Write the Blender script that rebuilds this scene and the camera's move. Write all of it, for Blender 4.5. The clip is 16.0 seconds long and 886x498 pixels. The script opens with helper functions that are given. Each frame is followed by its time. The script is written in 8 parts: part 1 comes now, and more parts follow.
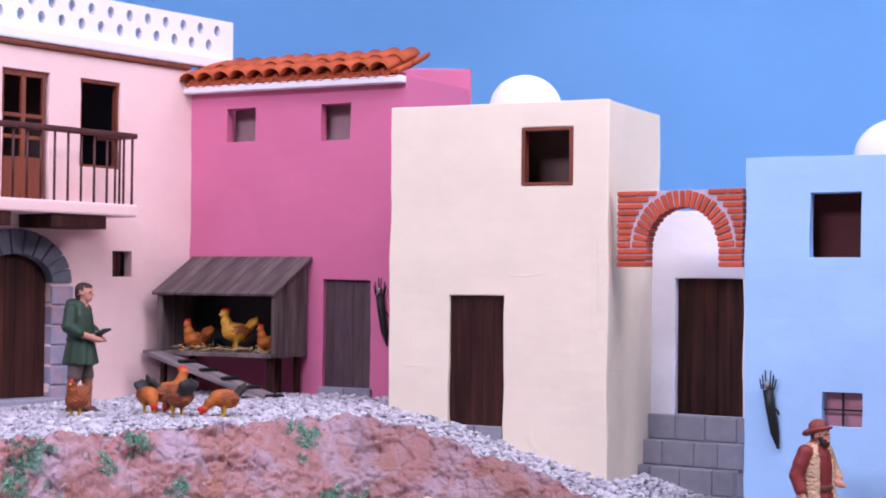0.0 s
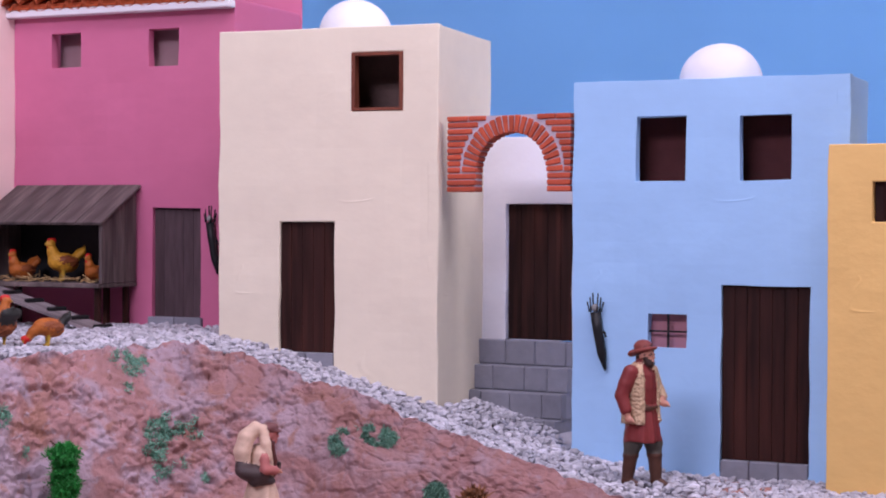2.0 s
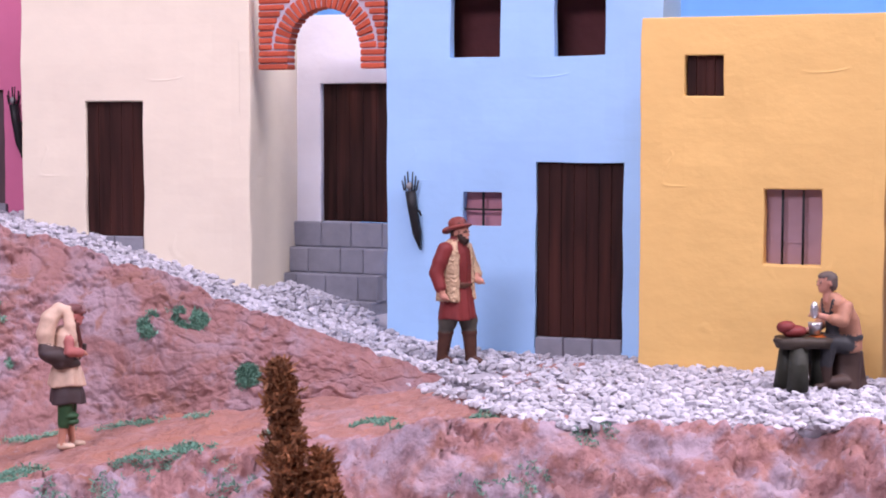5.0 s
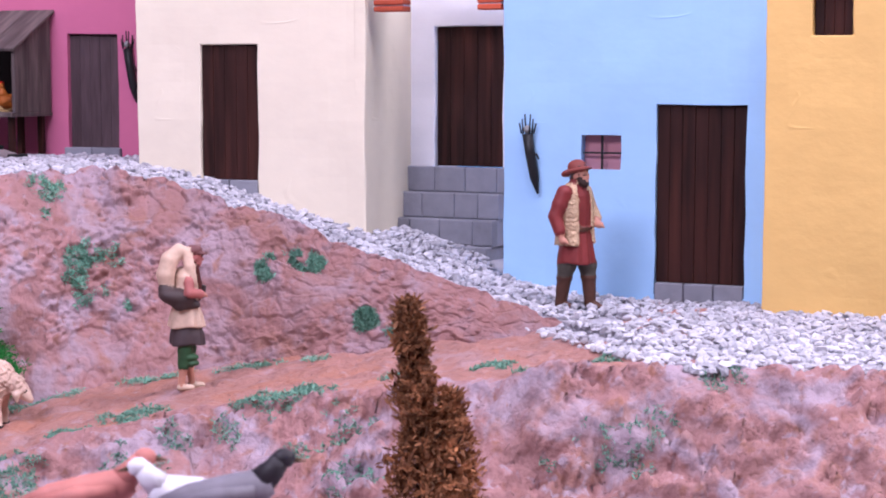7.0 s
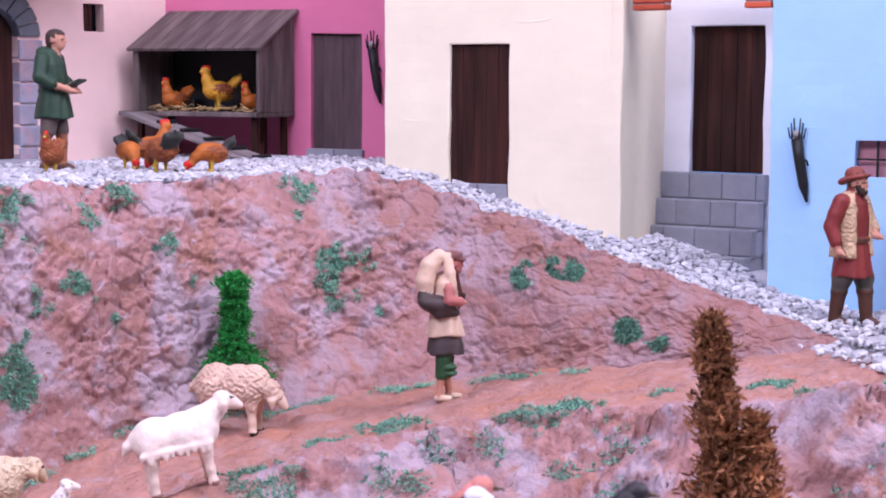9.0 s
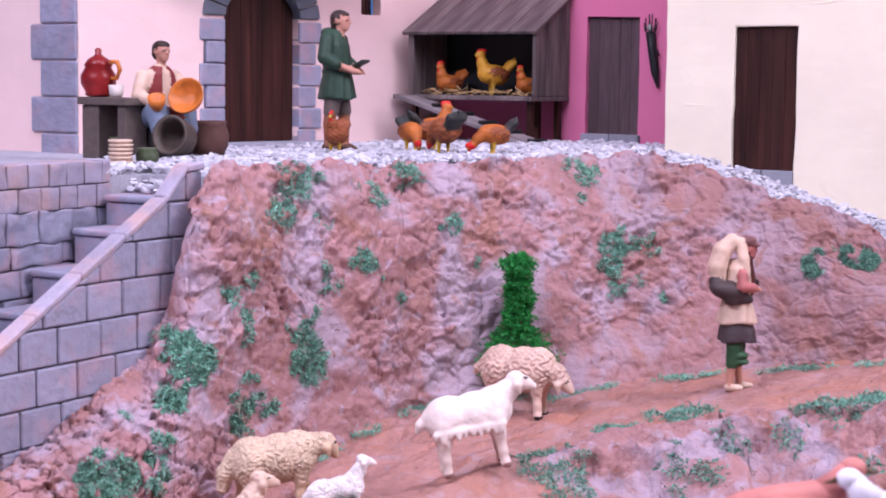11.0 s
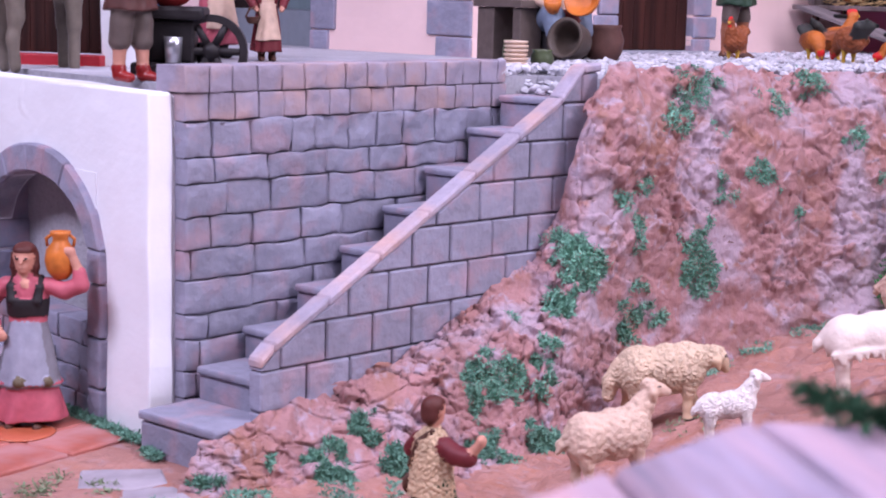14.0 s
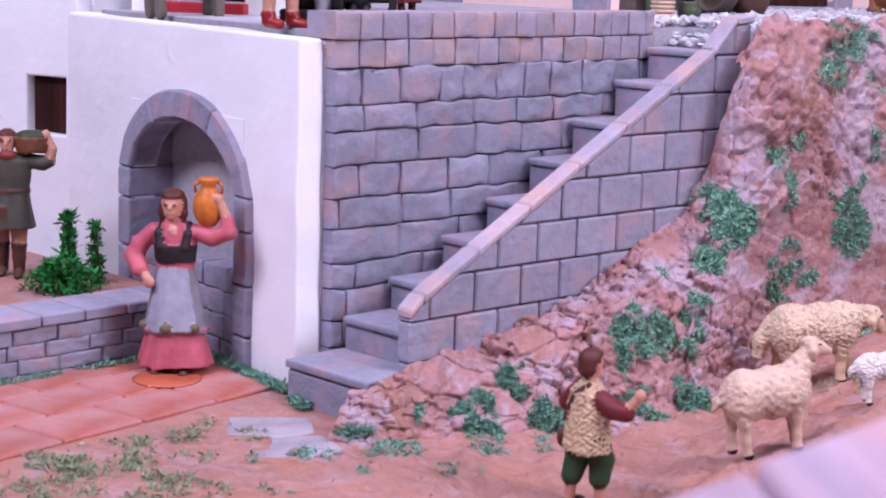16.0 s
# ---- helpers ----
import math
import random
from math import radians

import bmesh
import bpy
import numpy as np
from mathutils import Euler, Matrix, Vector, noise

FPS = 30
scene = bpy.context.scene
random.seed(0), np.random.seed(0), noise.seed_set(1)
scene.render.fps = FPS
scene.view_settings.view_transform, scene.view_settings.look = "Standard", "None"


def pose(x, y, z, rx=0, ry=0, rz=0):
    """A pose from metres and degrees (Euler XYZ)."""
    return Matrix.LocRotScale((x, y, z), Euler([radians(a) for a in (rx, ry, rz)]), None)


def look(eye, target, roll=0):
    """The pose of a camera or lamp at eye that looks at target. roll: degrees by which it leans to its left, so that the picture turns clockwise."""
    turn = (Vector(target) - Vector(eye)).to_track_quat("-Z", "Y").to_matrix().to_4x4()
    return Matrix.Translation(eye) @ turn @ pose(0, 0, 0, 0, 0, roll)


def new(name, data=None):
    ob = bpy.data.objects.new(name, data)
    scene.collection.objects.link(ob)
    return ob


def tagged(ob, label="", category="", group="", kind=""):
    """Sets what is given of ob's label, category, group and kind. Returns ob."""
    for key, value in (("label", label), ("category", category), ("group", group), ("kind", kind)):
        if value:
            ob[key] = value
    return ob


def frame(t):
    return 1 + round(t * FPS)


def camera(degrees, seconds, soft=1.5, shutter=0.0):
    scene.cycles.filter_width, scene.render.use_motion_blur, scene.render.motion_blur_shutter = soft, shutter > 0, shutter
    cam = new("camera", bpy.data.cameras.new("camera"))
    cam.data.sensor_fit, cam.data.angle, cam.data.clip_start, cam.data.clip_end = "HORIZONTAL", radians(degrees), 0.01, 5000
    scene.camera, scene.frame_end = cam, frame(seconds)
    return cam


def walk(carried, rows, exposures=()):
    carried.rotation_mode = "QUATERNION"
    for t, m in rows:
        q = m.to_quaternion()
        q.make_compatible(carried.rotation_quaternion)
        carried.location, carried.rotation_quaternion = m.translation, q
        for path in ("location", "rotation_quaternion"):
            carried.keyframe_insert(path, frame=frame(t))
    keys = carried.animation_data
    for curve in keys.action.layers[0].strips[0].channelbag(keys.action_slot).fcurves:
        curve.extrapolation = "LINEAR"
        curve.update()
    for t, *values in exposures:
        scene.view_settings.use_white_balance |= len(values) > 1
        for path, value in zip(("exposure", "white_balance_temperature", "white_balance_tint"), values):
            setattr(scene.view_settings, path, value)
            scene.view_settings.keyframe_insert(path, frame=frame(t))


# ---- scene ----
cam = camera(29.57, 16.0, 1.9)
cam.data.dof.use_dof, cam.data.dof.focus_distance, cam.data.dof.aperture_fstop = True, 1.75, 30.0
# seconds, eye, yaw, pitch and roll in degrees
PATH = [
    (0.0, 0.0009, 0.0004, 1.3016, 0.014, 1.263, 0.627),
    (0.5, -0.0001, 0.0024, 1.2984, -1.080, 0.953, 0.598),
    (1.0, 0.0053, 0.0034, 1.2977, -2.048, 0.650, 0.456),
    (1.5, 0.0101, 0.0035, 1.2931, -3.627, 0.087, 0.332),
    (2.0, 0.0175, 0.0083, 1.2870, -5.318, -0.795, 0.311),
    (2.5, 0.0247, 0.0120, 1.2819, -6.596, -1.273, 0.262),
    (3.0, 0.0306, 0.0150, 1.2802, -8.222, -1.700, 0.187),
    (3.5, 0.0394, 0.0218, 1.2795, -9.695, -2.158, 0.085),
    (4.0, 0.0437, 0.0294, 1.2748, -10.856, -2.648, 0.124),
    (4.2, 0.0436, 0.0313, 1.2719, -11.462, -2.951, 0.092),
    (6.3, 0.0252, 0.0430, 1.2531, -9.396, -5.381, -0.031),
    (6.5, 0.0262, 0.0470, 1.2522, -8.986, -5.439, -0.044),
    (7.0, 0.0162, 0.0579, 1.2490, -7.971, -5.710, 0.070),
    (7.5, 0.0101, 0.0797, 1.2465, -6.677, -5.903, 0.116),
    (8.0, -0.0099, 0.0988, 1.2461, -5.183, -5.886, 0.179),
    (8.5, -0.0256, 0.1164, 1.2453, -3.475, -5.969, 0.222),
    (9.0, -0.0419, 0.1327, 1.2437, -1.328, -5.542, 0.393),
    (9.5, -0.0592, 0.1345, 1.2443, 0.854, -5.339, 0.483),
    (9.7, -0.0656, 0.1350, 1.2432, 1.833, -5.339, 0.514),
    (11.8, -0.1025, 0.1696, 1.2204, 10.158, -6.445, 0.822),
    (12.0, -0.1058, 0.1718, 1.2187, 11.269, -6.647, 0.851),
    (12.5, -0.1087, 0.1743, 1.2147, 13.507, -6.977, 1.006),
    (13.0, -0.1068, 0.1786, 1.2105, 15.565, -7.629, 1.090),
    (13.5, -0.1081, 0.1811, 1.2095, 17.563, -8.405, 1.279),
    (14.0, -0.1147, 0.1839, 1.2103, 19.349, -8.612, 1.471),
    (14.5, -0.1202, 0.1855, 1.2066, 20.407, -9.198, 1.619),
    (15.0, -0.1288, 0.1866, 1.2045, 21.400, -9.723, 1.715),
    (15.5, -0.1364, 0.1863, 1.2043, 22.273, -9.835, 1.799),
    (16.0, -0.1495, 0.1873, 1.1985, 22.926, -9.963, 1.826),
]


def aim(x, y, z, yaw, pitch, roll):
    return pose(x, y, z) @ pose(0, 0, 0, 0, 0, yaw) @ pose(0, 0, 0, 90 + pitch) @ pose(0, 0, 0, 0, 0, roll)


EXPOSURES = [(0.0, -0.26, 6550, 10), (0.5, -0.28, 6600, 10), (1.0, -0.66, 6650, 11), (1.5, -0.68, 6750, 12), (2.0, -0.60, 6850, 12), (3.0, -0.60, 7100, 13), (3.5, -0.46, 7200, 13), (4.2, -0.24, 7150, 13),
             (6.3, -0.14, 6700, 10), (7.5, -0.03, 6500, 9), (8.5, 0.0, 6450, 8), (9.7, -0.02, 6400, 9), (11.8, -0.03, 6450, 12), (14.0, -0.09, 6450, 12), (16.0, -0.13, 6450, 12)]
walk(cam, [(t, aim(*row)) for t, *row in PATH], EXPOSURES)

# ---- light ----
world = bpy.data.worlds.new("room_light")
scene.world = world
world.use_nodes = True
world.node_tree.nodes["Background"].inputs[0].default_value = (0.80, 0.80, 1.0, 1)
world.node_tree.nodes["Background"].inputs[1].default_value = 0.15


def area_lamp(name, eye, target, sx, sy, power, color):
    data = bpy.data.lights.new(name, "AREA")
    data.shape, data.size, data.size_y, data.energy, data.color = "RECTANGLE", sx, sy, power, color
    ob = new(name, data)
    ob.matrix_world = look(eye, target)
    return ob


WHITE = (0.91, 0.865, 1.17)
area_lamp("ceiling_lamp", (-1.35, -0.3, 2.9), (-0.6, 1.5, 1.05), 1.5, 0.5, 73, WHITE)
area_lamp("ceiling_lamp", (2.1, 0.90, 2.60), (0.30, 2.0, 1.30), 1.5, 0.5, 66, (0.94, 0.88, 1.08))
# added out of view to brighten the sky board and house fronts
area_lamp("ceiling_lamp", (0.65, 0.90, 2.95), (0.50, 2.2, 1.5), 2.0, 0.5, 46, (0.94, 0.87, 1.10))


# ---- materials ----
def material(name, color, rough=0.8, vary=0.25, grain=60.0, coarse=8.0, bump=0.3, bump_scale=120.0, depth=0.002, metal=0.0,
             second=None, amount=0.5, random_tint=0.0, stretch=(1, 1, 1), edge=0.12, spec=0.3):
    m = bpy.data.materials.new(name)
    m.use_nodes = True
    nt = m.node_tree
    bsdf = nt.nodes["Principled BSDF"]
    bsdf.inputs["Roughness"].default_value = rough
    bsdf.inputs["Metallic"].default_value = metal
    bsdf.inputs["Specular IOR Level"].default_value = spec
    co = nt.nodes.new("ShaderNodeTexCoord")
    mp = nt.nodes.new("ShaderNodeMapping")
    mp.inputs["Scale"].default_value = stretch
    nt.links.new(co.outputs["Object"], mp.inputs["Vector"])

    def noise_of(scale, detail=5.0):
        n = nt.nodes.new("ShaderNodeTexNoise")
        n.inputs["Scale"].default_value, n.inputs["Detail"].default_value = scale, detail
        nt.links.new(mp.outputs["Vector"], n.inputs["Vector"])
        return n.outputs["Fac"]

    def ramp(fac, lo, hi):
        r = nt.nodes.new("ShaderNodeMapRange")
        r.inputs["From Min"].default_value, r.inputs["From Max"].default_value = lo, hi
        nt.links.new(fac, r.inputs["Value"])
        return r.outputs["Result"]

    def mix(fac, a, b, kind="MIX"):
        x = nt.nodes.new("ShaderNodeMix")
        x.data_type, x.blend_type = "RGBA", kind
        for sock, v in ((x.inputs["Factor"], fac), (x.inputs["A"], a), (x.inputs["B"], b)):
            if isinstance(v, (float, int)):
                sock.default_value = v
            elif isinstance(v, tuple):
                sock.default_value = (*v, 1)
            else:
                nt.links.new(v, sock)
        return x.outputs["Result"]

    dark = tuple(c * (1 - vary) for c in color)
    light = tuple(min(1.0, c * (1 + vary * 0.6)) for c in color)
    col = mix(ramp(noise_of(grain), 0.3, 0.7), dark, light)
    col = mix(0.5, col, mix(ramp(noise_of(coarse), 0.35, 0.65), dark, light))
    if second:
        col = mix(ramp(noise_of(coarse * 2.3, 6.0), 0.62 - 0.24 * amount - edge, 0.62 - 0.24 * amount + edge), col, second)
    if random_tint:
        info = nt.nodes.new("ShaderNodeObjectInfo")
        isl = nt.nodes.new("ShaderNodeNewGeometry")
        add = nt.nodes.new("ShaderNodeMath")
        add.operation = "ADD"
        nt.links.new(info.outputs["Random"], add.inputs[0])
        nt.links.new(isl.outputs["Random Per Island"], add.inputs[1])
        col = mix(1.0, col, mix(ramp(add.outputs[0], 0.1, 1.9), (1 - random_tint,) * 3, (1 + random_tint,) * 3), "MULTIPLY")
    nt.links.new(col, bsdf.inputs["Base Color"])
    if bump:
        b = nt.nodes.new("ShaderNodeBump")
        b.inputs["Strength"].default_value, b.inputs["Distance"].default_value = bump, depth
        nt.links.new(noise_of(bump_scale, 6.0), b.inputs["Height"])
        nt.links.new(b.outputs["Normal"], bsdf.inputs["Normal"])
    return m


def plaster(name, color, strokes=0.5):
    m = material(name, color, 0.7, 0.05, 45, 5, strokes * 0.55, 24, 0.004, stretch=(0.8, 1, 1.1))
    nt = m.node_tree
    bump = [n for n in nt.nodes if n.type == "BUMP"][0]
    coords = [n for n in nt.nodes if n.type == "MAPPING"][0].outputs["Vector"]

    def calc(op, a, b):
        n = nt.nodes.new("ShaderNodeMath")
        n.operation = op
        for sock, v in zip(n.inputs, (a, b)):
            if isinstance(v, (float, int)):
                sock.default_value = v
            else:
                nt.links.new(v, sock)
        return n.outputs[0]

    def cloud(scale, detail, dist):
        n = nt.nodes.new("ShaderNodeTexNoise")
        n.inputs["Scale"].default_value, n.inputs["Detail"].default_value, n.inputs["Distortion"].default_value = scale, detail, dist
        nt.links.new(coords, n.inputs["Vector"])
        return n.outputs["Fac"]

    # trowel ridges: thin raised curls where the plaster was pulled off
    line = calc("SUBTRACT", 1.0, calc("MULTIPLY", calc("ABSOLUTE", calc("SUBTRACT", cloud(9, 2.0, 0.5), 0.5), 0), 75.0))
    line = calc("MAXIMUM", line, 0.0)
    mask = calc("MAXIMUM", calc("MULTIPLY", calc("SUBTRACT", cloud(15, 2.0, 0.0), 0.60), 7.0), 0.0)
    ridge = calc("MULTIPLY", line, calc("MINIMUM", mask, 1.0))
    second = nt.nodes.new("ShaderNodeBump")
    second.inputs["Strength"].default_value, second.inputs["Distance"].default_value = 0.2 + 0.45 * strokes, 0.0018
    nt.links.new(ridge, second.inputs["Height"])
    nt.links.new(bump.outputs["Normal"], second.inputs["Normal"])
    nt.links.new(second.outputs["Normal"], nt.nodes["Principled BSDF"].inputs["Normal"])
    return m


M_CREAM = plaster("cream_plaster", (0.81, 0.72, 0.57))
M_BLUE = plaster("blue_plaster", (0.36, 0.60, 0.90))
M_YELLOW = plaster("yellow_plaster", (0.84, 0.53, 0.19), 0.9)
M_PINK = plaster("pink_plaster", (0.60, 0.158, 0.285), 0.3)
M_LIGHTPINK = plaster("pale_pink_plaster", (0.82, 0.59, 0.56), 0.5)
M_WHITE = plaster("white_plaster", (0.81, 0.80, 0.84), 0.9)
M_SKY = material("sky_paint", (0.21, 0.52, 0.96), 0.6, 0.10, 3, 1.2, 0.05, 60, 0.001)
M_DOOR = material("dark_brown_wood", (0.032, 0.011, 0.009), 0.55, 0.7, 170, 26, 0.5, 200, 0.001, stretch=(1, 1, 0.06), random_tint=0.3, spec=0.16, second=(0.070, 0.022, 0.016), amount=0.2)
M_GREYWOOD = material("weathered_grey_wood", (0.17, 0.13, 0.125), 0.8, 0.55, 200, 30, 0.8, 220, 0.0012, stretch=(1, 1, 0.12), random_tint=0.25, second=(0.075, 0.055, 0.055), amount=0.45)
M_ROOFWOOD = material("weathered_grey_boards", (0.17, 0.13, 0.125), 0.8, 0.55, 200, 30, 0.8, 220, 0.0012, stretch=(1, 0.12, 1), random_tint=0.25, second=(0.075, 0.055, 0.055), amount=0.45)
M_DARKGREYWOOD = material("dark_grey_brown_wood", (0.085, 0.055, 0.062), 0.65, 0.45, 180, 16, 0.6, 220, 0.001, stretch=(1, 1, 0.12), random_tint=0.3, spec=0.15)
M_REDWOOD = material("reddish_wood", (0.20, 0.055, 0.03), 0.55, 0.35, 140, 20, 0.3, 160, 0.001, stretch=(1, 1, 0.2))
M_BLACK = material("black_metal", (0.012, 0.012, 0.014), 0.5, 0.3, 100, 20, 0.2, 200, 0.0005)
# dark brown that puts the shade of enclosed rooms into the colour
M_INSIDE_SHADE = material("inside_shade", (0.05, 0.03, 0.03), 0.9, 0.2, 30, 6, 0.1, 60, 0.001)
M_MAUVE = material("mauve_board", (0.36, 0.22, 0.24), 0.8, 0.12, 60, 8, 0.1, 90, 0.001)
M_TILE = material("terracotta_tile", (0.50, 0.10, 0.035), 0.7, 0.25, 90, 12, 0.3, 140, 0.001, random_tint=0.25)
M_BRICK = material("red_brick", (0.50, 0.09, 0.045), 0.75, 0.25, 110, 14, 0.4, 160, 0.001, random_tint=0.25)
M_MORTAR = material("lilac_mortar", (0.55, 0.48, 0.55), 0.9, 0.15, 110, 14, 0.4, 160, 0.001)
M_STONE = material("grey_painted_stone", (0.272, 0.265, 0.342), 0.8, 0.22, 90, 14, 0.7, 110, 0.003, second=(0.38, 0.25, 0.29), amount=0.02,
                   random_tint=0.15)
M_STONEPINK = material("pinkish_grey_stone", (0.33, 0.29, 0.36), 0.8, 0.22, 70, 12, 0.7, 90, 0.003, second=(0.45, 0.30, 0.29), amount=0.30,
                       random_tint=0.18)
M_STONEDARK = material("dark_grey_stone", (0.13, 0.14, 0.17), 0.8, 0.25, 70, 9, 0.5, 90, 0.002, random_tint=0.15)
M_STEPSTONE = material("smooth_grey_stone", (0.25, 0.25, 0.29), 0.8, 0.2, 60, 9, 0.6, 90, 0.002, random_tint=0.2)
M_JOINT = material("dark_joint", (0.12, 0.11, 0.145), 0.9, 0.3, 90, 12, 0.3, 160, 0.001)
M_GRAVELBED = material("grey_gravel_bed", (0.40, 0.385, 0.43), 0.85, 0.25, 220, 14, 0.6, 300, 0.002)
M_GRAVEL = material("pale_grey_gravel", (0.565, 0.55, 0.605), 0.6, 0.2, 160, 30, 0.4, 260, 0.001, random_tint=0.45)
def daubed(name, base, warm, cool, pit, warm_at, cool_at, bump=0.8, brown_end=None):
    """Rock and earth daubed with three paints in loose patches, with small dark pits."""
    m = material(name, base, 0.75, 0.22, 95, 20, bump, 95, 0.005)
    nt = m.node_tree
    bsdf = nt.nodes["Principled BSDF"]
    coords = [n for n in nt.nodes if n.type == "MAPPING"][0].outputs["Vector"]
    col = bsdf.inputs["Base Color"].links[0].from_socket
    for paint_col, scale, detail, twist, lo, hi in ((warm, 13, 6, 0.9, warm_at, warm_at + 0.14), (cool, 17, 7, 0.6, cool_at, cool_at + 0.12), (warm, 60, 4, 0.4, 0.58, 0.72), (cool, 75, 4, 0.6, 0.57, 0.70), (pit, 120, 3, 0.8, 0.665, 0.73)):
        n = nt.nodes.new("ShaderNodeTexNoise")
        n.inputs["Scale"].default_value, n.inputs["Detail"].default_value, n.inputs["Distortion"].default_value = scale, detail, twist
        off = nt.nodes.new("ShaderNodeVectorMath")
        off.operation = "ADD"
        off.inputs[1].default_value = (scale * 0.37, scale * 0.11, 1.7)
        nt.links.new(coords, off.inputs[0])
        nt.links.new(off.outputs[0], n.inputs["Vector"])
        r = nt.nodes.new("ShaderNodeMapRange")
        r.inputs["From Min"].default_value, r.inputs["From Max"].default_value, r.inputs["To Max"].default_value = lo, hi, 0.85
        nt.links.new(n.outputs["Fac"], r.inputs["Value"])
        x = nt.nodes.new("ShaderNodeMix")
        x.data_type = "RGBA"
        nt.links.new(r.outputs["Result"], x.inputs["Factor"])
        nt.links.new(col, x.inputs["A"])
        x.inputs["B"].default_value = (*paint_col, 1)
        col = x.outputs["Result"]
    if brown_end:
        # darker brown mixed in along x towards the blue house, its edge uneven
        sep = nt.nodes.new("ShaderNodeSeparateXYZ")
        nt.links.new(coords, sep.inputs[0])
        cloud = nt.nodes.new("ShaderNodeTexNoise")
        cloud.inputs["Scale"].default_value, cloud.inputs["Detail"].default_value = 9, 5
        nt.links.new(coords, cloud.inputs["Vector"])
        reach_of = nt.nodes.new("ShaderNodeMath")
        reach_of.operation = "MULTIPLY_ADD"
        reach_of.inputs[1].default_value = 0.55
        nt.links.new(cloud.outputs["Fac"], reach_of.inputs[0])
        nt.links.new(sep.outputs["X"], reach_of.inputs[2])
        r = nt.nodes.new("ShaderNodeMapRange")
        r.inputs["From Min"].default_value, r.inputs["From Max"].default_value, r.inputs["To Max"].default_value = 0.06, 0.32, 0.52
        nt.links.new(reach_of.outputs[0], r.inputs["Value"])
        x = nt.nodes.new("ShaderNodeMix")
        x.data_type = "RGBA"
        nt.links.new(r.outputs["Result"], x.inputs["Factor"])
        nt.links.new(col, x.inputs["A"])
        x.inputs["B"].default_value = (*brown_end, 1)
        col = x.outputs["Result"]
    nt.links.new(col, bsdf.inputs["Base Color"])
    return m


M_EARTH = daubed("pink_orange_earth", (0.355, 0.175, 0.148), (0.37, 0.160, 0.112), (0.37, 0.230, 0.235), (0.17, 0.075, 0.062), 0.53, 0.56, 1.2)
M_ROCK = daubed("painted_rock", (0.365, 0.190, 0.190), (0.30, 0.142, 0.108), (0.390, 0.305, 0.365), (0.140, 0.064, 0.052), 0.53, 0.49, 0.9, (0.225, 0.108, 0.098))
M_RIDGE = daubed("painted_ridge_rock", (0.335, 0.170, 0.165), (0.29, 0.130, 0.092), (0.365, 0.285, 0.340), (0.120, 0.055, 0.045), 0.52, 0.48, 1.1)
M_TERRACOTTAFLOOR = material("terracotta_paving", (0.41, 0.12, 0.090), 0.4, 0.25, 60, 9, 0.4, 90, 0.001, second=(0.43, 0.22, 0.215), amount=0.45,
                             random_tint=0.15)


# ---- mesh helpers ----
def part(name, bm, mat, parent=None, label="", m=None, smooth=False, bevel=0.0, segs=2):
    me = bpy.data.meshes.new(name)
    bmesh.ops.recalc_face_normals(bm, faces=bm.faces)
    bm.to_mesh(me)
    bm.free()
    for one in mat if isinstance(mat, (list, tuple)) else [mat]:
        me.materials.append(one)
    if smooth:
        me.polygons.foreach_set("use_smooth", [True] * len(me.polygons))
    ob = new(name, me)
    if parent:
        ob.parent = parent
    if m is not None:
        ob.matrix_local = m
    if bevel:
        b = ob.modifiers.new("bevel", "BEVEL")
        b.width, b.segments, b.limit_method = bevel, segs, "ANGLE"
    if label:
        ob["label"] = label
    return ob


def thing(name, m, label, category, group="", kind=""):
    ob = new(name)
    ob.empty_display_size = 0.02
    ob.matrix_world = m
    return tagged(ob, label, category, group, kind)


def box(bm, x0, x1, y0, y1, z0, z1, mi=0):
    vs = [bm.verts.new((x, y, z)) for x in (x0, x1) for y in (y0, y1) for z in (z0, z1)]
    fs = [bm.faces.new([vs[i] for i in f]) for f in ((0, 1, 3, 2), (4, 6, 7, 5), (0, 4, 5, 1), (2, 3, 7, 6), (0, 2, 6, 4), (1, 5, 7, 3))]
    for f in fs:
        f.material_index = mi
    return vs


def boxed(*a):
    bm = bmesh.new()
    box(bm, *a)
    return bm


def prism(bm, outline, y0, y1, mi=0):
    """An outline of (x, z) points pushed from y0 to y1."""
    a = [bm.verts.new((x, y0, z)) for x, z in outline]
    b = [bm.verts.new((x, y1, z)) for x, z in outline]
    fs = [bm.faces.new(a), bm.faces.new(b[::-1])]
    for i in range(len(a)):
        j = (i + 1) % len(a)
        fs.append(bm.faces.new((a[i], b[i], b[j], a[j])))
    for f in fs:
        f.material_index = mi
    return a + b


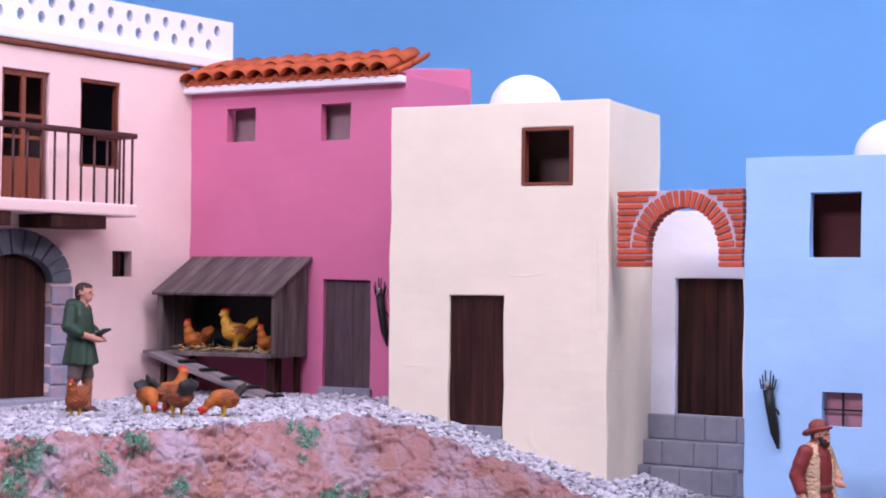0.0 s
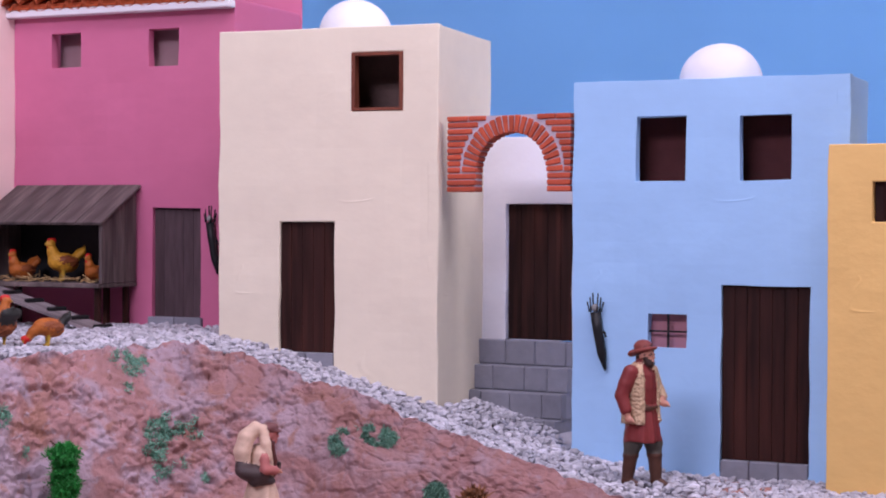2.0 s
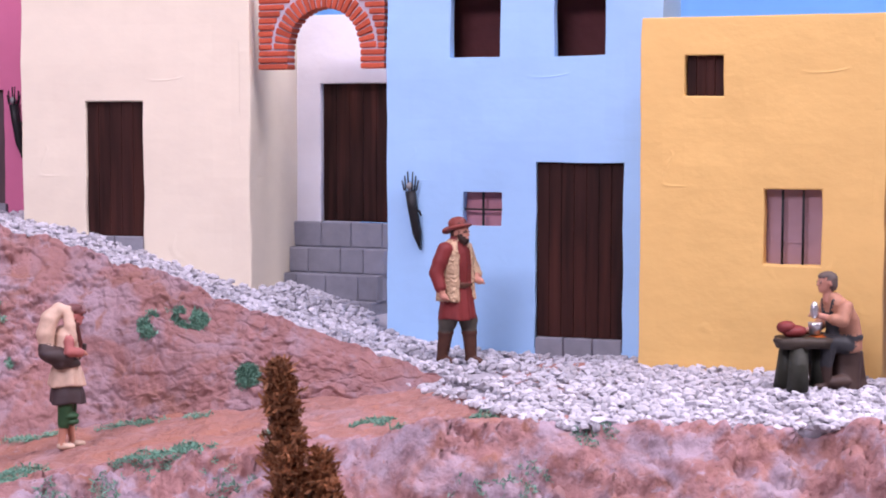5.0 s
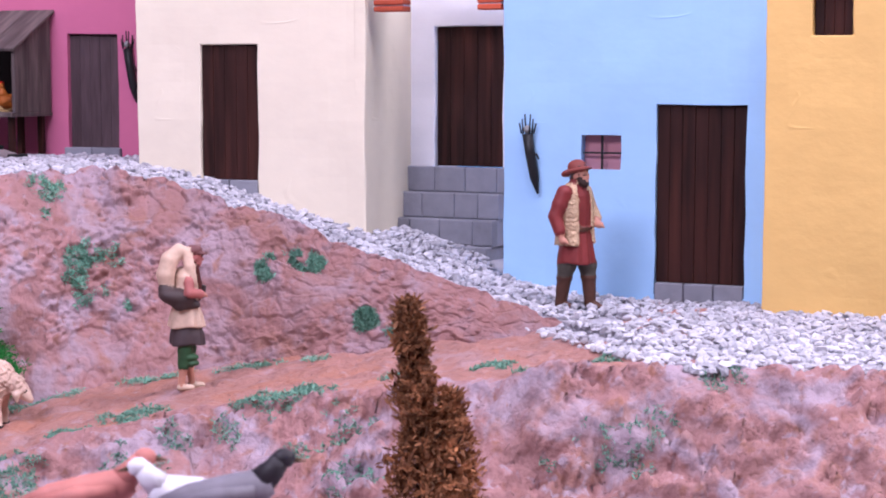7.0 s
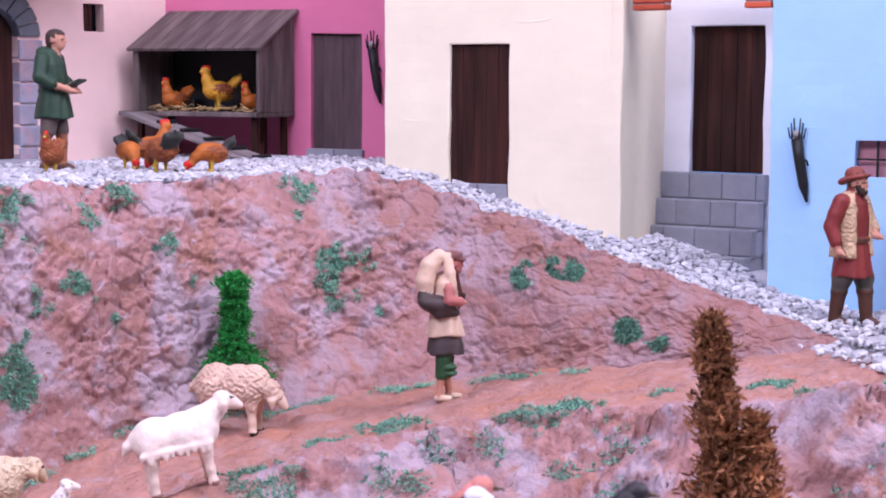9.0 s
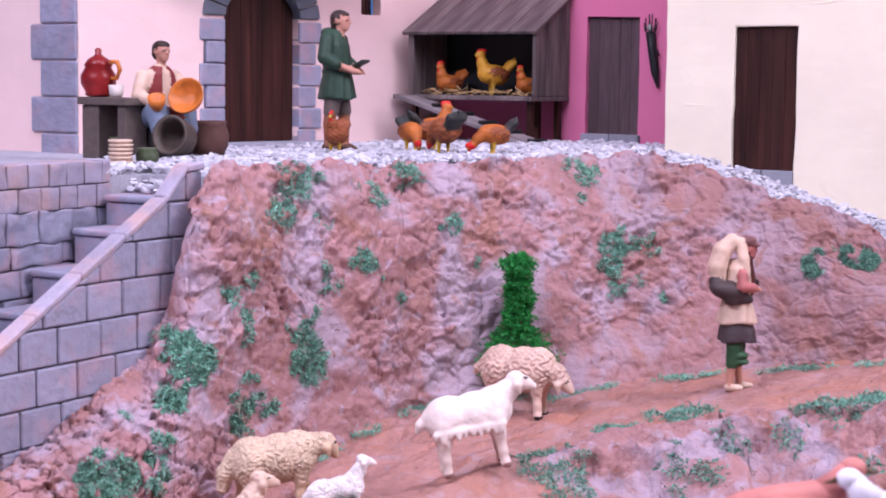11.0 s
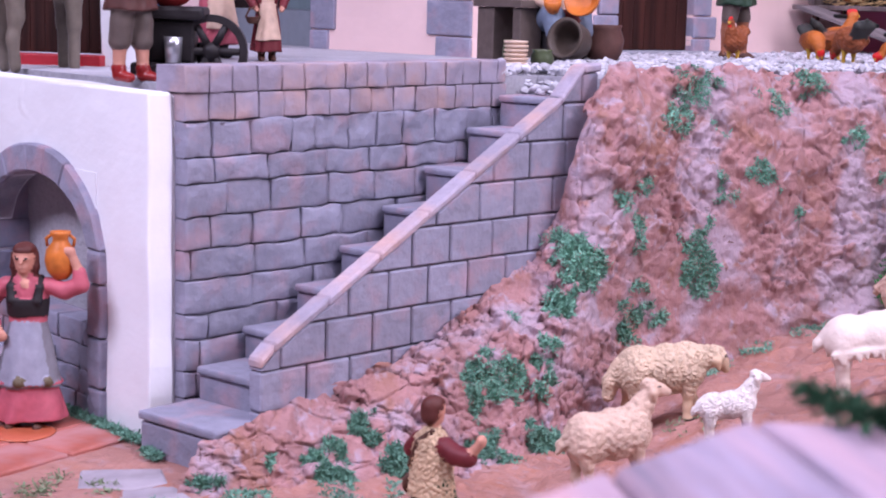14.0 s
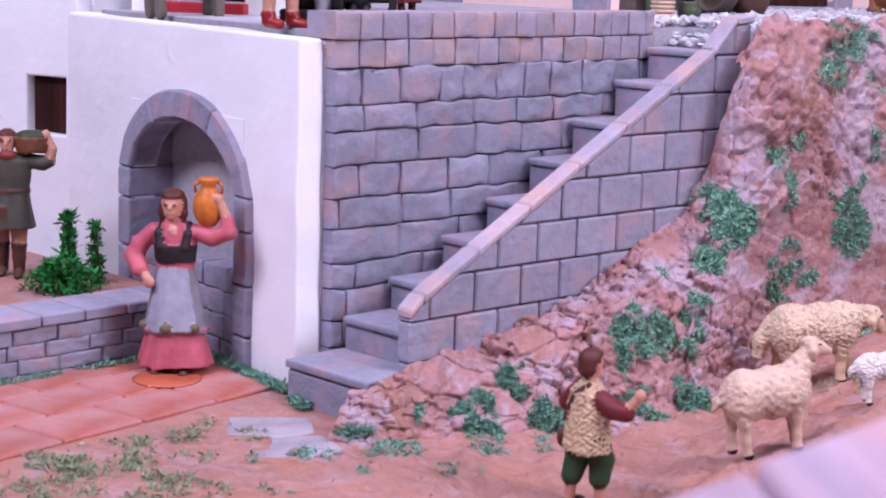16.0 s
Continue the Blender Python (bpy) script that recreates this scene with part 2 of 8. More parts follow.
def tube(bm, points, radii, sides=8, mi=0, cap=True):
    """A round limb through points with a radius at each."""
    rings = []
    n = len(points)
    pts = [Vector(p) for p in points]
    up = Vector((0.31, 0.2, 0.93))
    for i, p in enumerate(pts):
        d = (pts[min(i + 1, n - 1)] - pts[max(i - 1, 0)]).normalized()
        s = d.cross(up)
        if s.length < 0.05:
            s = d.cross(Vector((1, 0, 0)))
        s.normalize()
        q = s.cross(d)
        r = radii[i] if isinstance(radii[i], tuple) else (radii[i], radii[i])
        rings.append([bm.verts.new(p + s * r[0] * math.cos(k * math.tau / sides) + q * r[1] * math.sin(k * math.tau / sides)) for k in range(sides)])
    fs = []
    for a, b in zip(rings, rings[1:]):
        for k in range(sides):
            fs.append(bm.faces.new((a[k], a[(k + 1) % sides], b[(k + 1) % sides], b[k])))
    if cap:
        fs += [bm.faces.new(rings[0][::-1]), bm.faces.new(rings[-1])]
    for f in fs:
        f.material_index, f.smooth = mi, True
    return rings


def ball(bm, c, r, mi=0, seg=12, rot=None):
    """An ellipsoid at c with radii r."""
    r = r if isinstance(r, tuple) else (r, r, r)
    m = Matrix.Translation(c) @ (rot or Matrix()) @ Matrix.Diagonal((*r, 1))
    out = bmesh.ops.create_uvsphere(bm, u_segments=seg, v_segments=max(6, seg * 2 // 3), radius=1, matrix=m)
    for v in out["verts"]:
        for f in v.link_faces:
            f.material_index, f.smooth = mi, True
    return out["verts"]


def lathe(bm, profile, sides=20, mi=0, at=(0, 0, 0)):
    """A turned body from (radius, height) pairs."""
    rings = [[bm.verts.new((at[0] + r * math.cos(k * math.tau / sides), at[1] + r * math.sin(k * math.tau / sides), at[2] + z)) for k in range(sides)]
             for r, z in profile]
    for a, b in zip(rings, rings[1:]):
        for k in range(sides):
            f = bm.faces.new((a[k], a[(k + 1) % sides], b[(k + 1) % sides], b[k]))
            f.material_index, f.smooth = mi, True
    for ring in (rings[0][::-1], rings[-1]):
        bm.faces.new(ring).material_index = mi


def facade(a, b):
    """The pose of a wall's front: x from a to b, y into the wall, z up from the world's zero."""
    d = (Vector((*b, 0)) - Vector((*a, 0))).normalized()
    n = Vector((-d.y, d.x, 0))
    m = Matrix.Identity(4)
    for i, v in enumerate((d, n, Vector((0, 0, 1)))):
        m[0][i], m[1][i], m[2][i] = v
    m.translation = (*a, 0)
    return m


def wall(length, z0, z1, thick, openings=(), step=0.022, wobble=0.0019, x0=0.0):
    """A wall with openings (x0, x1, z0, z1) right through it, its faces slightly uneven."""
    def cuts(lo, hi, extra):
        base = sorted({lo, hi, *extra})
        out = []
        for p, q in zip(base, base[1:]):
            n = max(1, round((q - p) / step))
            out += [p + (q - p) * i / n for i in range(n)]
        return out + [hi]
    xs = cuts(x0, length, [v for o in openings for v in o[:2]])
    zs = cuts(z0, z1, [v for o in openings for v in o[2:]])

    def void(i, j):
        if not (0 <= i < len(xs) - 1 and 0 <= j < len(zs) - 1):
            return True
        x, z = (xs[i] + xs[i + 1]) / 2, (zs[j] + zs[j + 1]) / 2
        return any(o[0] < x < o[1] and o[2] < z < o[3] for o in openings)

    bm = bmesh.new()
    grid = {}

    def v(i, j, back):
        key = (i, j, back)
        if key not in grid:
            x, z = xs[i], zs[j]
            w = wobble * noise.noise((x * 14 + length * 7, z * 14, 3.3 * back))
            w2 = 0.8 * wobble * noise.noise((x * 30, z * 30, 9.1 + length))
            grid[key] = bm.verts.new((x + w2, thick + w if back else w, z + 0.8 * w))
        return grid[key]
    for i in range(len(xs) - 1):
        for j in range(len(zs) - 1):
            if void(i, j):
                continue
            for back in (0, 1):
                bm.faces.new((v(i, j, back), v(i + 1, j, back), v(i + 1, j + 1, back), v(i, j + 1, back)))
            for di, dj, a, b in ((-1, 0, (i, j), (i, j + 1)), (1, 0, (i + 1, j), (i + 1, j + 1)), (0, -1, (i, j), (i + 1, j)), (0, 1, (i, j + 1), (i + 1, j + 1))):
                if void(i + di, j + dj):
                    bm.faces.new((v(*a, 0), v(*b, 0), v(*b, 1), v(*a, 1)))
    return bm


def plank_door(parent, x0, x1, z0, z1, y, planks, mat, name="door", label="", gap=0.0003):
    """A door of upright planks, each a board of its own, on a dark backing."""
    d = part(name, boxed(x0, x1, y + 0.004, y + 0.007, z0, z1), M_JOINT, parent, label)
    w = (x1 - x0) / planks
    rng = random.Random(int(x0 * 1e4) + planks)
    for k in range(planks):
        off = rng.uniform(0, 0.0007)
        part("plank", boxed(x0 + k * w + gap / 2, x0 + (k + 1) * w - gap / 2, y + off, y + 0.004 + off, z0, z1), mat, d, bevel=0.00035, segs=1)
    return d


def dome(parent, x, y, z, r, h, mat):
    bm = bmesh.new()
    prof = [(r, -0.01)] + [(r * math.cos(a), h * math.sin(a)) for a in [math.radians(6 * k) for k in range(15)]] + [(0.002, h)]
    lathe(bm, prof, 32, 0, (x, y, z))
    for v in bm.verts:
        v.co += 0.0018 * noise.noise_vector(v.co * 22)
    return part("dome", bm, mat, parent, "white plastered dome")


def lerp_along(table, x):
    return float(np.interp(x, [a for a, _ in table], [b for _, b in table]))


# ---- ground ----
TERRACE = [(-1.6, 1.142), (-0.5, 1.148), (-0.3, 1.152), (-0.14, 1.150), (-0.07, 1.143), (-0.014, 1.128), (0.06, 1.109), (0.17, 1.079), (0.27, 1.053), (0.34, 1.037), (0.45, 1.022), (0.56, 1.018), (0.75, 1.024), (1.2, 1.024)]


def terrace_z(x, y):
    # the level runs along the house fronts, so the fall follows x measured back to the facade line
    return lerp_along(TERRACE, x - (0.45 * (y - 1.9) if x > -0.3 else 0.45 * (y - 1.9) * max(0.0, 1 + (x + 0.3) / 0.2)))


RIM = [(-0.610, 1.130, 0.918), (-0.585, 1.185, 0.931), (-0.533, 1.302, 0.949), (-0.476, 1.428, 1.012), (-0.462, 1.453, 1.060), (-0.455, 1.462, 1.120), (-0.440, 1.492, 1.160),
       (-0.395, 1.565, 1.156), (-0.30, 1.695, 1.153), (-0.20, 1.795, 1.153), (-0.105, 1.858, 1.160), (0.0, 1.838, 1.138), (0.10, 1.790, 1.104),
       (0.20, 1.732, 1.068), (0.28, 1.690, 1.042), (0.36, 1.640, 1.016)]
FOOT = [(-0.615, 1.080, 0.893), (-0.575, 1.105, 0.888), (-0.500, 1.195, 0.880), (-0.445, 1.290, 0.878), (-0.425, 1.350, 0.885), (-0.412, 1.400, 0.893), (-0.400, 1.440, 0.902),
        (-0.365, 1.515, 0.915), (-0.295, 1.620, 0.925), (-0.215, 1.680, 0.935), (-0.110, 1.720, 0.945), (-0.010, 1.725, 0.957), (0.09, 1.690, 0.972),
        (0.19, 1.655, 0.986), (0.275, 1.635, 0.996), (0.36, 1.620, 0.999)]


def smooth_line(points, n):
    p = np.array(points)
    s = np.r_[0, np.cumsum(np.linalg.norm(np.diff(p, axis=0), axis=1))]
    q = np.stack([np.interp(np.linspace(0, 1, n), s / s[-1], p[:, k]) for k in range(3)], 1)
    for _ in range(4):
        q[1:-1] = (q[:-2] + 2 * q[1:-1] + q[2:]) / 4
    return q


PATHZ = [(-1.3, 0.892), (-0.62, 0.892), (-0.5, 0.884), (-0.42, 0.890), (-0.3, 0.920), (-0.15, 0.938), (0.0, 0.962), (0.15, 0.983), (0.28, 0.999), (0.36, 1.009), (0.42, 1.0165), (0.55, 1.0175), (1.2, 1.02)]
CREST = [(-0.40, 1.10, 0.885), (-0.30, 1.28, 0.915), (-0.20, 1.40, 0.935), (-0.112, 1.48, 0.944), (0.01, 1.49, 0.970), (0.143, 1.45, 0.992), (0.275, 1.385, 1.008), (0.42, 1.328, 1.022),
         (0.7, 1.24, 1.024), (1.2, 1.1, 1.024)]


def low_ground_z(x, y):
    p = lerp_along(PATHZ, x) + 0.10 * max(-0.12, y - 1.5) * max(0.0, min(1.0, (x + 0.52) / 0.1)) * max(0.0, min(1.0, -(x + 0.18) / 0.1))
    if x > -0.40:
        cy = lerp_along([(a, b) for a, b, _ in CREST], x)
        cz = lerp_along([(a, c) for a, _, c in CREST], x)
        d = y - cy
        if d > 0:
            t = min(1.0, d / 0.06)
            p = cz + (p - cz) * t
        else:
            fall = 0.9 if x > 0 else 0.5
            p = max(0.84, cz + d * fall)
        p += 0.004 * noise.noise((x * 22, y * 22, 1.0))
    return p


def flakes(q, width):
    """Flat-topped broken plates: each cell has its own level, with a steep step between neighbours."""
    d, pts = noise.voronoi(q)
    a, b = noise.noise(pts[0] * 3.71), noise.noise(pts[1] * 3.71)
    w = min(1.0, (d[1] - d[0]) / width)
    return (a + b) / 2 + (a - b) / 2 * w * w * (3 - 2 * w), d[1] - d[0]


def rock_relief(p, rough=1.0):
    """Height of broken rock over its base surface: plates, chips, cracks and grit."""
    warp = p + 0.006 * noise.noise_vector(p * 24) + 0.0022 * noise.noise_vector(p * 90)
    plate, rim_p = flakes(warp * Vector((36, 36, 58)), 0.20)
    chip, rim_c = flakes(warp * Vector((105, 105, 150)), 0.30)
    calm = max(0.12, min(1.0, 0.65 + 1.5 * noise.noise(p * 10 + Vector((4, 1, 7))))) * rough
    broken = max(0.0, min(1.0, 0.6 + 2.2 * noise.noise(p * 17 + Vector((2, 9, 3))))) * (0.35 + 0.65 * rough)
    crack = math.exp(-22 * rim_p) * 0.0060 * calm + math.exp(-13 * rim_c) * 0.0038 * broken
    return 0.011 * noise.fractal(p * 11, 1.0, 2.0, 3) + 0.0125 * calm * plate + 0.0085 * broken * chip - crack + 0.0012 * noise.fractal(p * 130, 0.9, 2.0, 2)


def ground_sheet():
    xs, ys = np.arange(-1.05, 0.98, 0.0036), np.arange(0.88, 1.76, 0.0036)
    verts, faces = [], []
    crest_line_of = [(a, b) for a, b, _ in CREST]
    for y in ys:
        for x in xs:
            z = low_ground_z(x, y)
            if x > -0.17 and y < lerp_along(crest_line_of, x) + 0.03:
                k = min(1.0, (lerp_along(crest_line_of, x) + 0.03 - y) / 0.03) * min(1.0, (x + 0.17) / 0.06)
                r = 1.75 * k * rock_relief(Vector((x, y, z)), 1.0)
                verts.append((x, y - 0.7 * r, z + 0.85 * r))
            else:
                rough = 0.0014 if x < -0.6 and y < 1.3 else 0.0080
                n = noise.fractal((x * 40, y * 40, z * 40), 0.9, 2.1, 4)
                if rough > 0.002:
                    n += 0.5 * flakes(Vector((x, y, z)) * 75 + 0.5 * noise.noise_vector(Vector((x, y, z)) * 60), 0.25)[0]
                verts.append((x, y, z + rough * 0.55 * n))
    w = len(xs)
    for j in range(len(ys) - 1):
        for i in range(w - 1):
            a = j * w + i
            faces.append((a, a + 1, a + w + 1, a + w))
    me = bpy.data.meshes.new("ground")
    me.from_pydata(verts, [], faces)
    me.polygons.foreach_set("use_smooth", [True] * len(faces))
    me.materials.append(M_EARTH)
    me.materials.append(M_RIDGE)
    idx = []
    for f in faces:
        x, y, z = verts[f[0]]
        idx.append(1 if x > -0.155 + 0.03 * noise.noise((x * 25, y * 25, 7)) and y < lerp_along([(a, b) for a, b, _ in CREST], x) + 0.03 + 0.015 * noise.noise((x * 30, y * 30, 0)) else 0)
    me.polygons.foreach_set("material_index", idx)
    return tagged(new("ground", me), "pinkish orange modelled earth path and rocky ridge", "ground", kind="structure")


BOULDER = Vector((-0.438, 1.462, 1.105))


def rock_bank():
    nu, nv = 980, 175
    rim, foot = smooth_line(RIM, nu), smooth_line(FOOT, nu)
    for i in range(nu):
        v = Vector(rim[i])
        rim[i] += np.array(noise.noise_vector(v * 45)) * np.array([0.004, 0.004, 0.005]) + np.array(noise.noise_vector(v * 110)) * np.array([0.002, 0.002, 0.003])
    rim_in = rim + np.array([0, 0.03, -0.012])
    verts, faces = [], []
    for i in range(nu):
        a, b = Vector(rim[i]), Vector(foot[i])
        out = Vector((b.x - a.x, b.y - a.y, 0))
        out = out.normalized() if out.length > 1e-4 else Vector((0.4, -0.9, 0))
        tall = (a - b).length
        amp = 0.55 + 0.45 * min(1.0, tall / 0.15)
        push = out * 0.8 + Vector((0, 0, 0.5))
        low = b - Vector((0, 0, 0.02))
        for j in range(nv):
            t = (j - 12) / (nv - 13)
            if t < 0:
                k = 1 + t * (nv - 13) / 12
                p = a + (Vector(rim_in[i]) - a) * (1 - k)
                edge = k
            else:
                p = a.lerp(low, t)
                p = p + out * (tall * 0.10 * math.sin(math.pi * min(1, t * 1.3)) - tall * 0.05 * math.sin(math.pi * t) ** 2)
                edge = min(1.0, 6 * (1 - t))
            rough = float(np.interp(p.x, [-0.45, -0.30, -0.05, 0.10], [1.0, 0.85, 0.62, 0.50])) + 0.25 * max(0.0, 1 - 4 * abs(t))
            swell = 0.020 * math.exp(-((p - BOULDER).length / 0.045) ** 2)
            verts.append(tuple(p + push * (edge * amp * rock_relief(p, rough)) + out * swell))
    for i in range(nu - 1):
        for j in range(nv - 1):
            a = i * nv + j
            faces.append((a, a + 1, a + nv + 1, a + nv))
    me = bpy.data.meshes.new("rock_bank")
    me.from_pydata(verts, [], faces)
    me.polygons.foreach_set("use_smooth", [True] * len(faces))
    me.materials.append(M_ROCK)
    ob = tagged(new("rock_bank", me), "steep pink and lilac painted rock bank with mossy tufts", "rock bank", kind="structure")
    me.flip_normals()
    return ob


def gravel_terrace():
    step = 0.02
    verts, faces = [], []
    rim = smooth_line(RIM[6:], 60)
    bxs = np.linspace(-1.5, 0.98, 120)

    def front(x):
        if x < -0.44:
            return float(np.interp(x, [-1.5, -1.024, -0.70, -0.6745, -0.524, -0.50, -0.44], [1.73, 1.445, 1.25, 1.250, 1.575, 1.56, 1.515]))
        if x < 0.36:
            return float(np.interp(x, rim[:, 0], rim[:, 1])) + 0.004
        return float(np.interp(x, [0.36, 0.42, 0.7, 0.98], [1.60, 1.345, 1.25, 1.16]))
    n = 40
    for x in bxs:
        y0 = front(x)
        for k in range(n):
            y = y0 + (2.75 - y0) * (k / (n - 1)) ** 1.3
            verts.append((x, y, terrace_z(x, y) - 0.004))
    for i in range(len(bxs) - 1):
        for k in range(n - 1):
            a = i * n + k
            faces.append((a, a + n, a + n + 1, a + 1))
    # a skirt under the front edge closes the sheet
    base = len(verts)
    for i in range(len(bxs)):
        x, y, z = verts[i * n]
        verts.append((x, y + 0.002, z - 0.30))
    for i in range(len(bxs) - 1):
        faces.append((i * n, base + i, base + i + 1, (i + 1) * n))
    me = bpy.data.meshes.new("gravel_terrace")
    me.from_pydata(verts, [], faces)
    me.materials.append(M_GRAVELBED)
    tagged(new("gravel_terrace", me), "grey painted terrace board under loose gravel", "terrace", kind="structure")
    return front


def gravel(front):
    rng = np.random.default_rng(4)
    bm = bmesh.new()
    bmesh.ops.create_icosphere(bm, subdivisions=1, radius=1)
    base = np.array([v.co[:] for v in bm.verts])
    tris = [[v.index for v in f.verts] for f in bm.faces]
    bm.free()
    verts, faces = [], []
    back = [(-0.62, 1.90), (-0.5, 2.10), (-0.36, 2.36), (-0.06, 2.20), (-0.055, 2.05), (0.19, 1.935), (0.20, 1.95), (0.262, 2.06), (0.33, 1.99), (0.335, 1.845), (0.57, 1.705), (0.575, 1.625), (0.76, 1.495), (0.95, 1.45)]
    count = 0
    while count < 17000:
        x = rng.uniform(-0.60, 0.92)
        y0 = front(x + 0.028 if 0.32 < x < 0.44 else x) - (0.012 if x > 0.36 else -0.004)
        y1 = float(np.interp(x, [a for a, _ in back], [b for _, b in back]))
        landing = -0.527 < x < -0.455
        if landing:
            y0 -= 0.034
        if y1 <= y0 or rng.random() > (y1 - y0) / 0.6:
            continue
        y = rng.uniform(y0, y1)
        # bare strips of the board by the door sills and where the path meets the terrace
        if abs(x - 0.395) < 0.022 and 1.60 < y < 1.66 or noise.noise((x * 13, y * 13, 2.0)) > 0.80:
            continue
        if x < -0.36 and y > y1 - 0.05:
            continue
        r = rng.uniform(0.0027, 0.0052)
        s = np.array([rng.uniform(0.8, 1.5), rng.uniform(0.7, 1.2), rng.uniform(0.5, 0.9)]) * r
        q = base * (1 + rng.uniform(-0.38, 0.34, (len(base), 1))) * s
        a = rng.uniform(0, 6.28)
        b = rng.uniform(-0.5, 0.5)
        ca, sa, cb, sb = math.cos(a), math.sin(a), math.cos(b), math.sin(b)
        q = q @ np.array([[1, 0, 0], [0, cb, -sb], [0, sb, cb]]).T @ np.array([[ca, -sa, 0], [sa, ca, 0], [0, 0, 1]]).T
        z = terrace_z(x, y) - 0.003 + rng.uniform(0, 0.006)
        if landing and y < front(x) + 0.004:
            z = 1.1315 + rng.uniform(0, 0.008)
        if x > 0.32 and y < front(x) + 0.004:
            z = min(z, low_ground_z(x, y) + 0.003)
        k = len(verts)
        verts += (q + (x, y, z)).tolist()
        faces += [[k + i for i in t] for t in tris]
        count += 1
    me = bpy.data.meshes.new("gravel")
    me.from_pydata(verts, [], faces)
    me.materials.append(M_GRAVEL)
    tagged(new("gravel", me), "loose pale grey gravel spread over the terrace", "gravel", kind="stuff")


ground_sheet()
rock_bank()
terrace_front = gravel_terrace()
gravel(terrace_front)


# ---- painted sky and the room round the model ----
def strip_wall(name, line, z0, z1, mat, label, thick=0.02):
    bm = bmesh.new()
    a = [[bm.verts.new((x, y, z)) for z in (z0, z1)] for x, y in line]
    for p, q in zip(a, a[1:]):
        bm.faces.new((p[0], q[0], q[1], p[1]))
    r = bmesh.ops.solidify(bm, geom=bm.faces[:], thickness=thick)
    return tagged(part(name, bm, mat, smooth=name == "backdrop"), label, "wall", kind="structure")


strip_wall("backdrop", [(-1.9 + 0.0765 * k, 2.80 - 0.13 * (-1.9 + 0.0765 * k) ** 2) for k in range(49)], 0.9, 2.4, M_SKY, "blue painted sky board behind the houses")
M_ROOM = material("room_wall_paint", (0.80, 0.78, 0.82), 0.9, 0.05, 20, 3, 0.05, 60, 0.001)
strip_wall("wall_room", [(-3.2, 3.4), (-3.2, -2.6), (3.2, -2.6), (3.2, 3.4), (-3.2, 3.4)], 0.0, 3.3, M_ROOM, "plain pale wall of the exhibition room")
tagged(part("ceiling", boxed(-3.3, 3.3, -2.7, 3.5, 3.3, 3.36), M_ROOM), "plain pale ceiling of the exhibition room", "ceiling", kind="structure")
tagged(part("display_table", boxed(-1.40, 1.25, 0.12, 2.95, 0.0, 0.835), M_ROOM, bevel=0.004), "pale plinth carrying the model village", "table", kind="structure")
tagged(part("floor", boxed(-3.3, 3.3, -2.7, 3.5, -0.06, 0.0), M_ROOM), "plain floor of the exhibition room", "floor", kind="structure")
tagged(part("side_post", boxed(0, 0.05, 0, 0.25, 0.85, 2.3), material("lilac_post_paint", (0.50, 0.45, 0.62), 0.6, 0.08, 40, 6, 0.1, 80, 0.001),
            m=facade((0.785, 1.44), (0.84, 1.40)), bevel=0.004), "lilac painted edge board closing the display", "board", kind="structure")


# ---- houses ----
def house(label, a, b, z0, z1, depth, mat, openings, thick=0.014):
    h = thing("house", facade(a, b), label, "house", "model houses")
    length = (Vector(b) - Vector(a)).length
    part("front_wall", wall(length, z0, z1, thick, openings), mat, h, bevel=0.0016)
    part("left_wall", boxed(0, thick, thick + 0.0005, depth, z0, z1 - 0.002), mat, h, bevel=0.0016)
    side = wall(depth, z0, z1 - 0.001, thick, ())
    part("right_wall", side, mat, h, m=Matrix.Translation((length, 0.0004, 0)) @ Matrix.Rotation(math.pi / 2, 4, "Z"), bevel=0.0016)
    part("back_wall", boxed(thick, length - thick, depth - thick, depth, z0, z1 - 0.002), mat, h)
    part("roof", boxed(thick, length - thick, thick, depth - thick, z1 - 0.012, z1 - 0.006), mat, h)
    part("interior_floor", boxed(thick, length - thick, thick, depth - thick, z0 + (z1 - z0) * 0.5, z0 + (z1 - z0) * 0.5 + 0.004), M_MAUVE, h)
    return h, length


def sill(parent, x0, x1, z0, z1, blocks, y=-0.005):
    s = part("doorstep", boxed(x0, x1, y + 0.002, 0.012, z0, z1 - 0.001), M_JOINT, parent, "grey stone doorstep")
    w = (x1 - x0) / blocks
    for k in range(blocks):
        part("stone", boxed(x0 + k * w + 0.0006, x0 + (k + 1) * w - 0.0006, y, 0.011, z0, z1), M_STEPSTONE, s, bevel=0.0012)


def window_lining(parent, x0, x1, z0, z1, mat, w=0.0035, y=-0.001):
    f = part("window_frame", boxed(x0 - 0.001, x0 + w, y, 0.012, z0, z1), mat, parent, "reddish brown wooden frame")
    part("rail", boxed(x0 + w, x1 - w, y, 0.012, z1 - w, z1), mat, f)
    part("rail", boxed(x0 + w, x1 - w, y, 0.012, z0, z0 + w), mat, f)
    part("rail", boxed(x1 - w, x1 + 0.001, y, 0.012, z0, z1), mat, f)
    return f


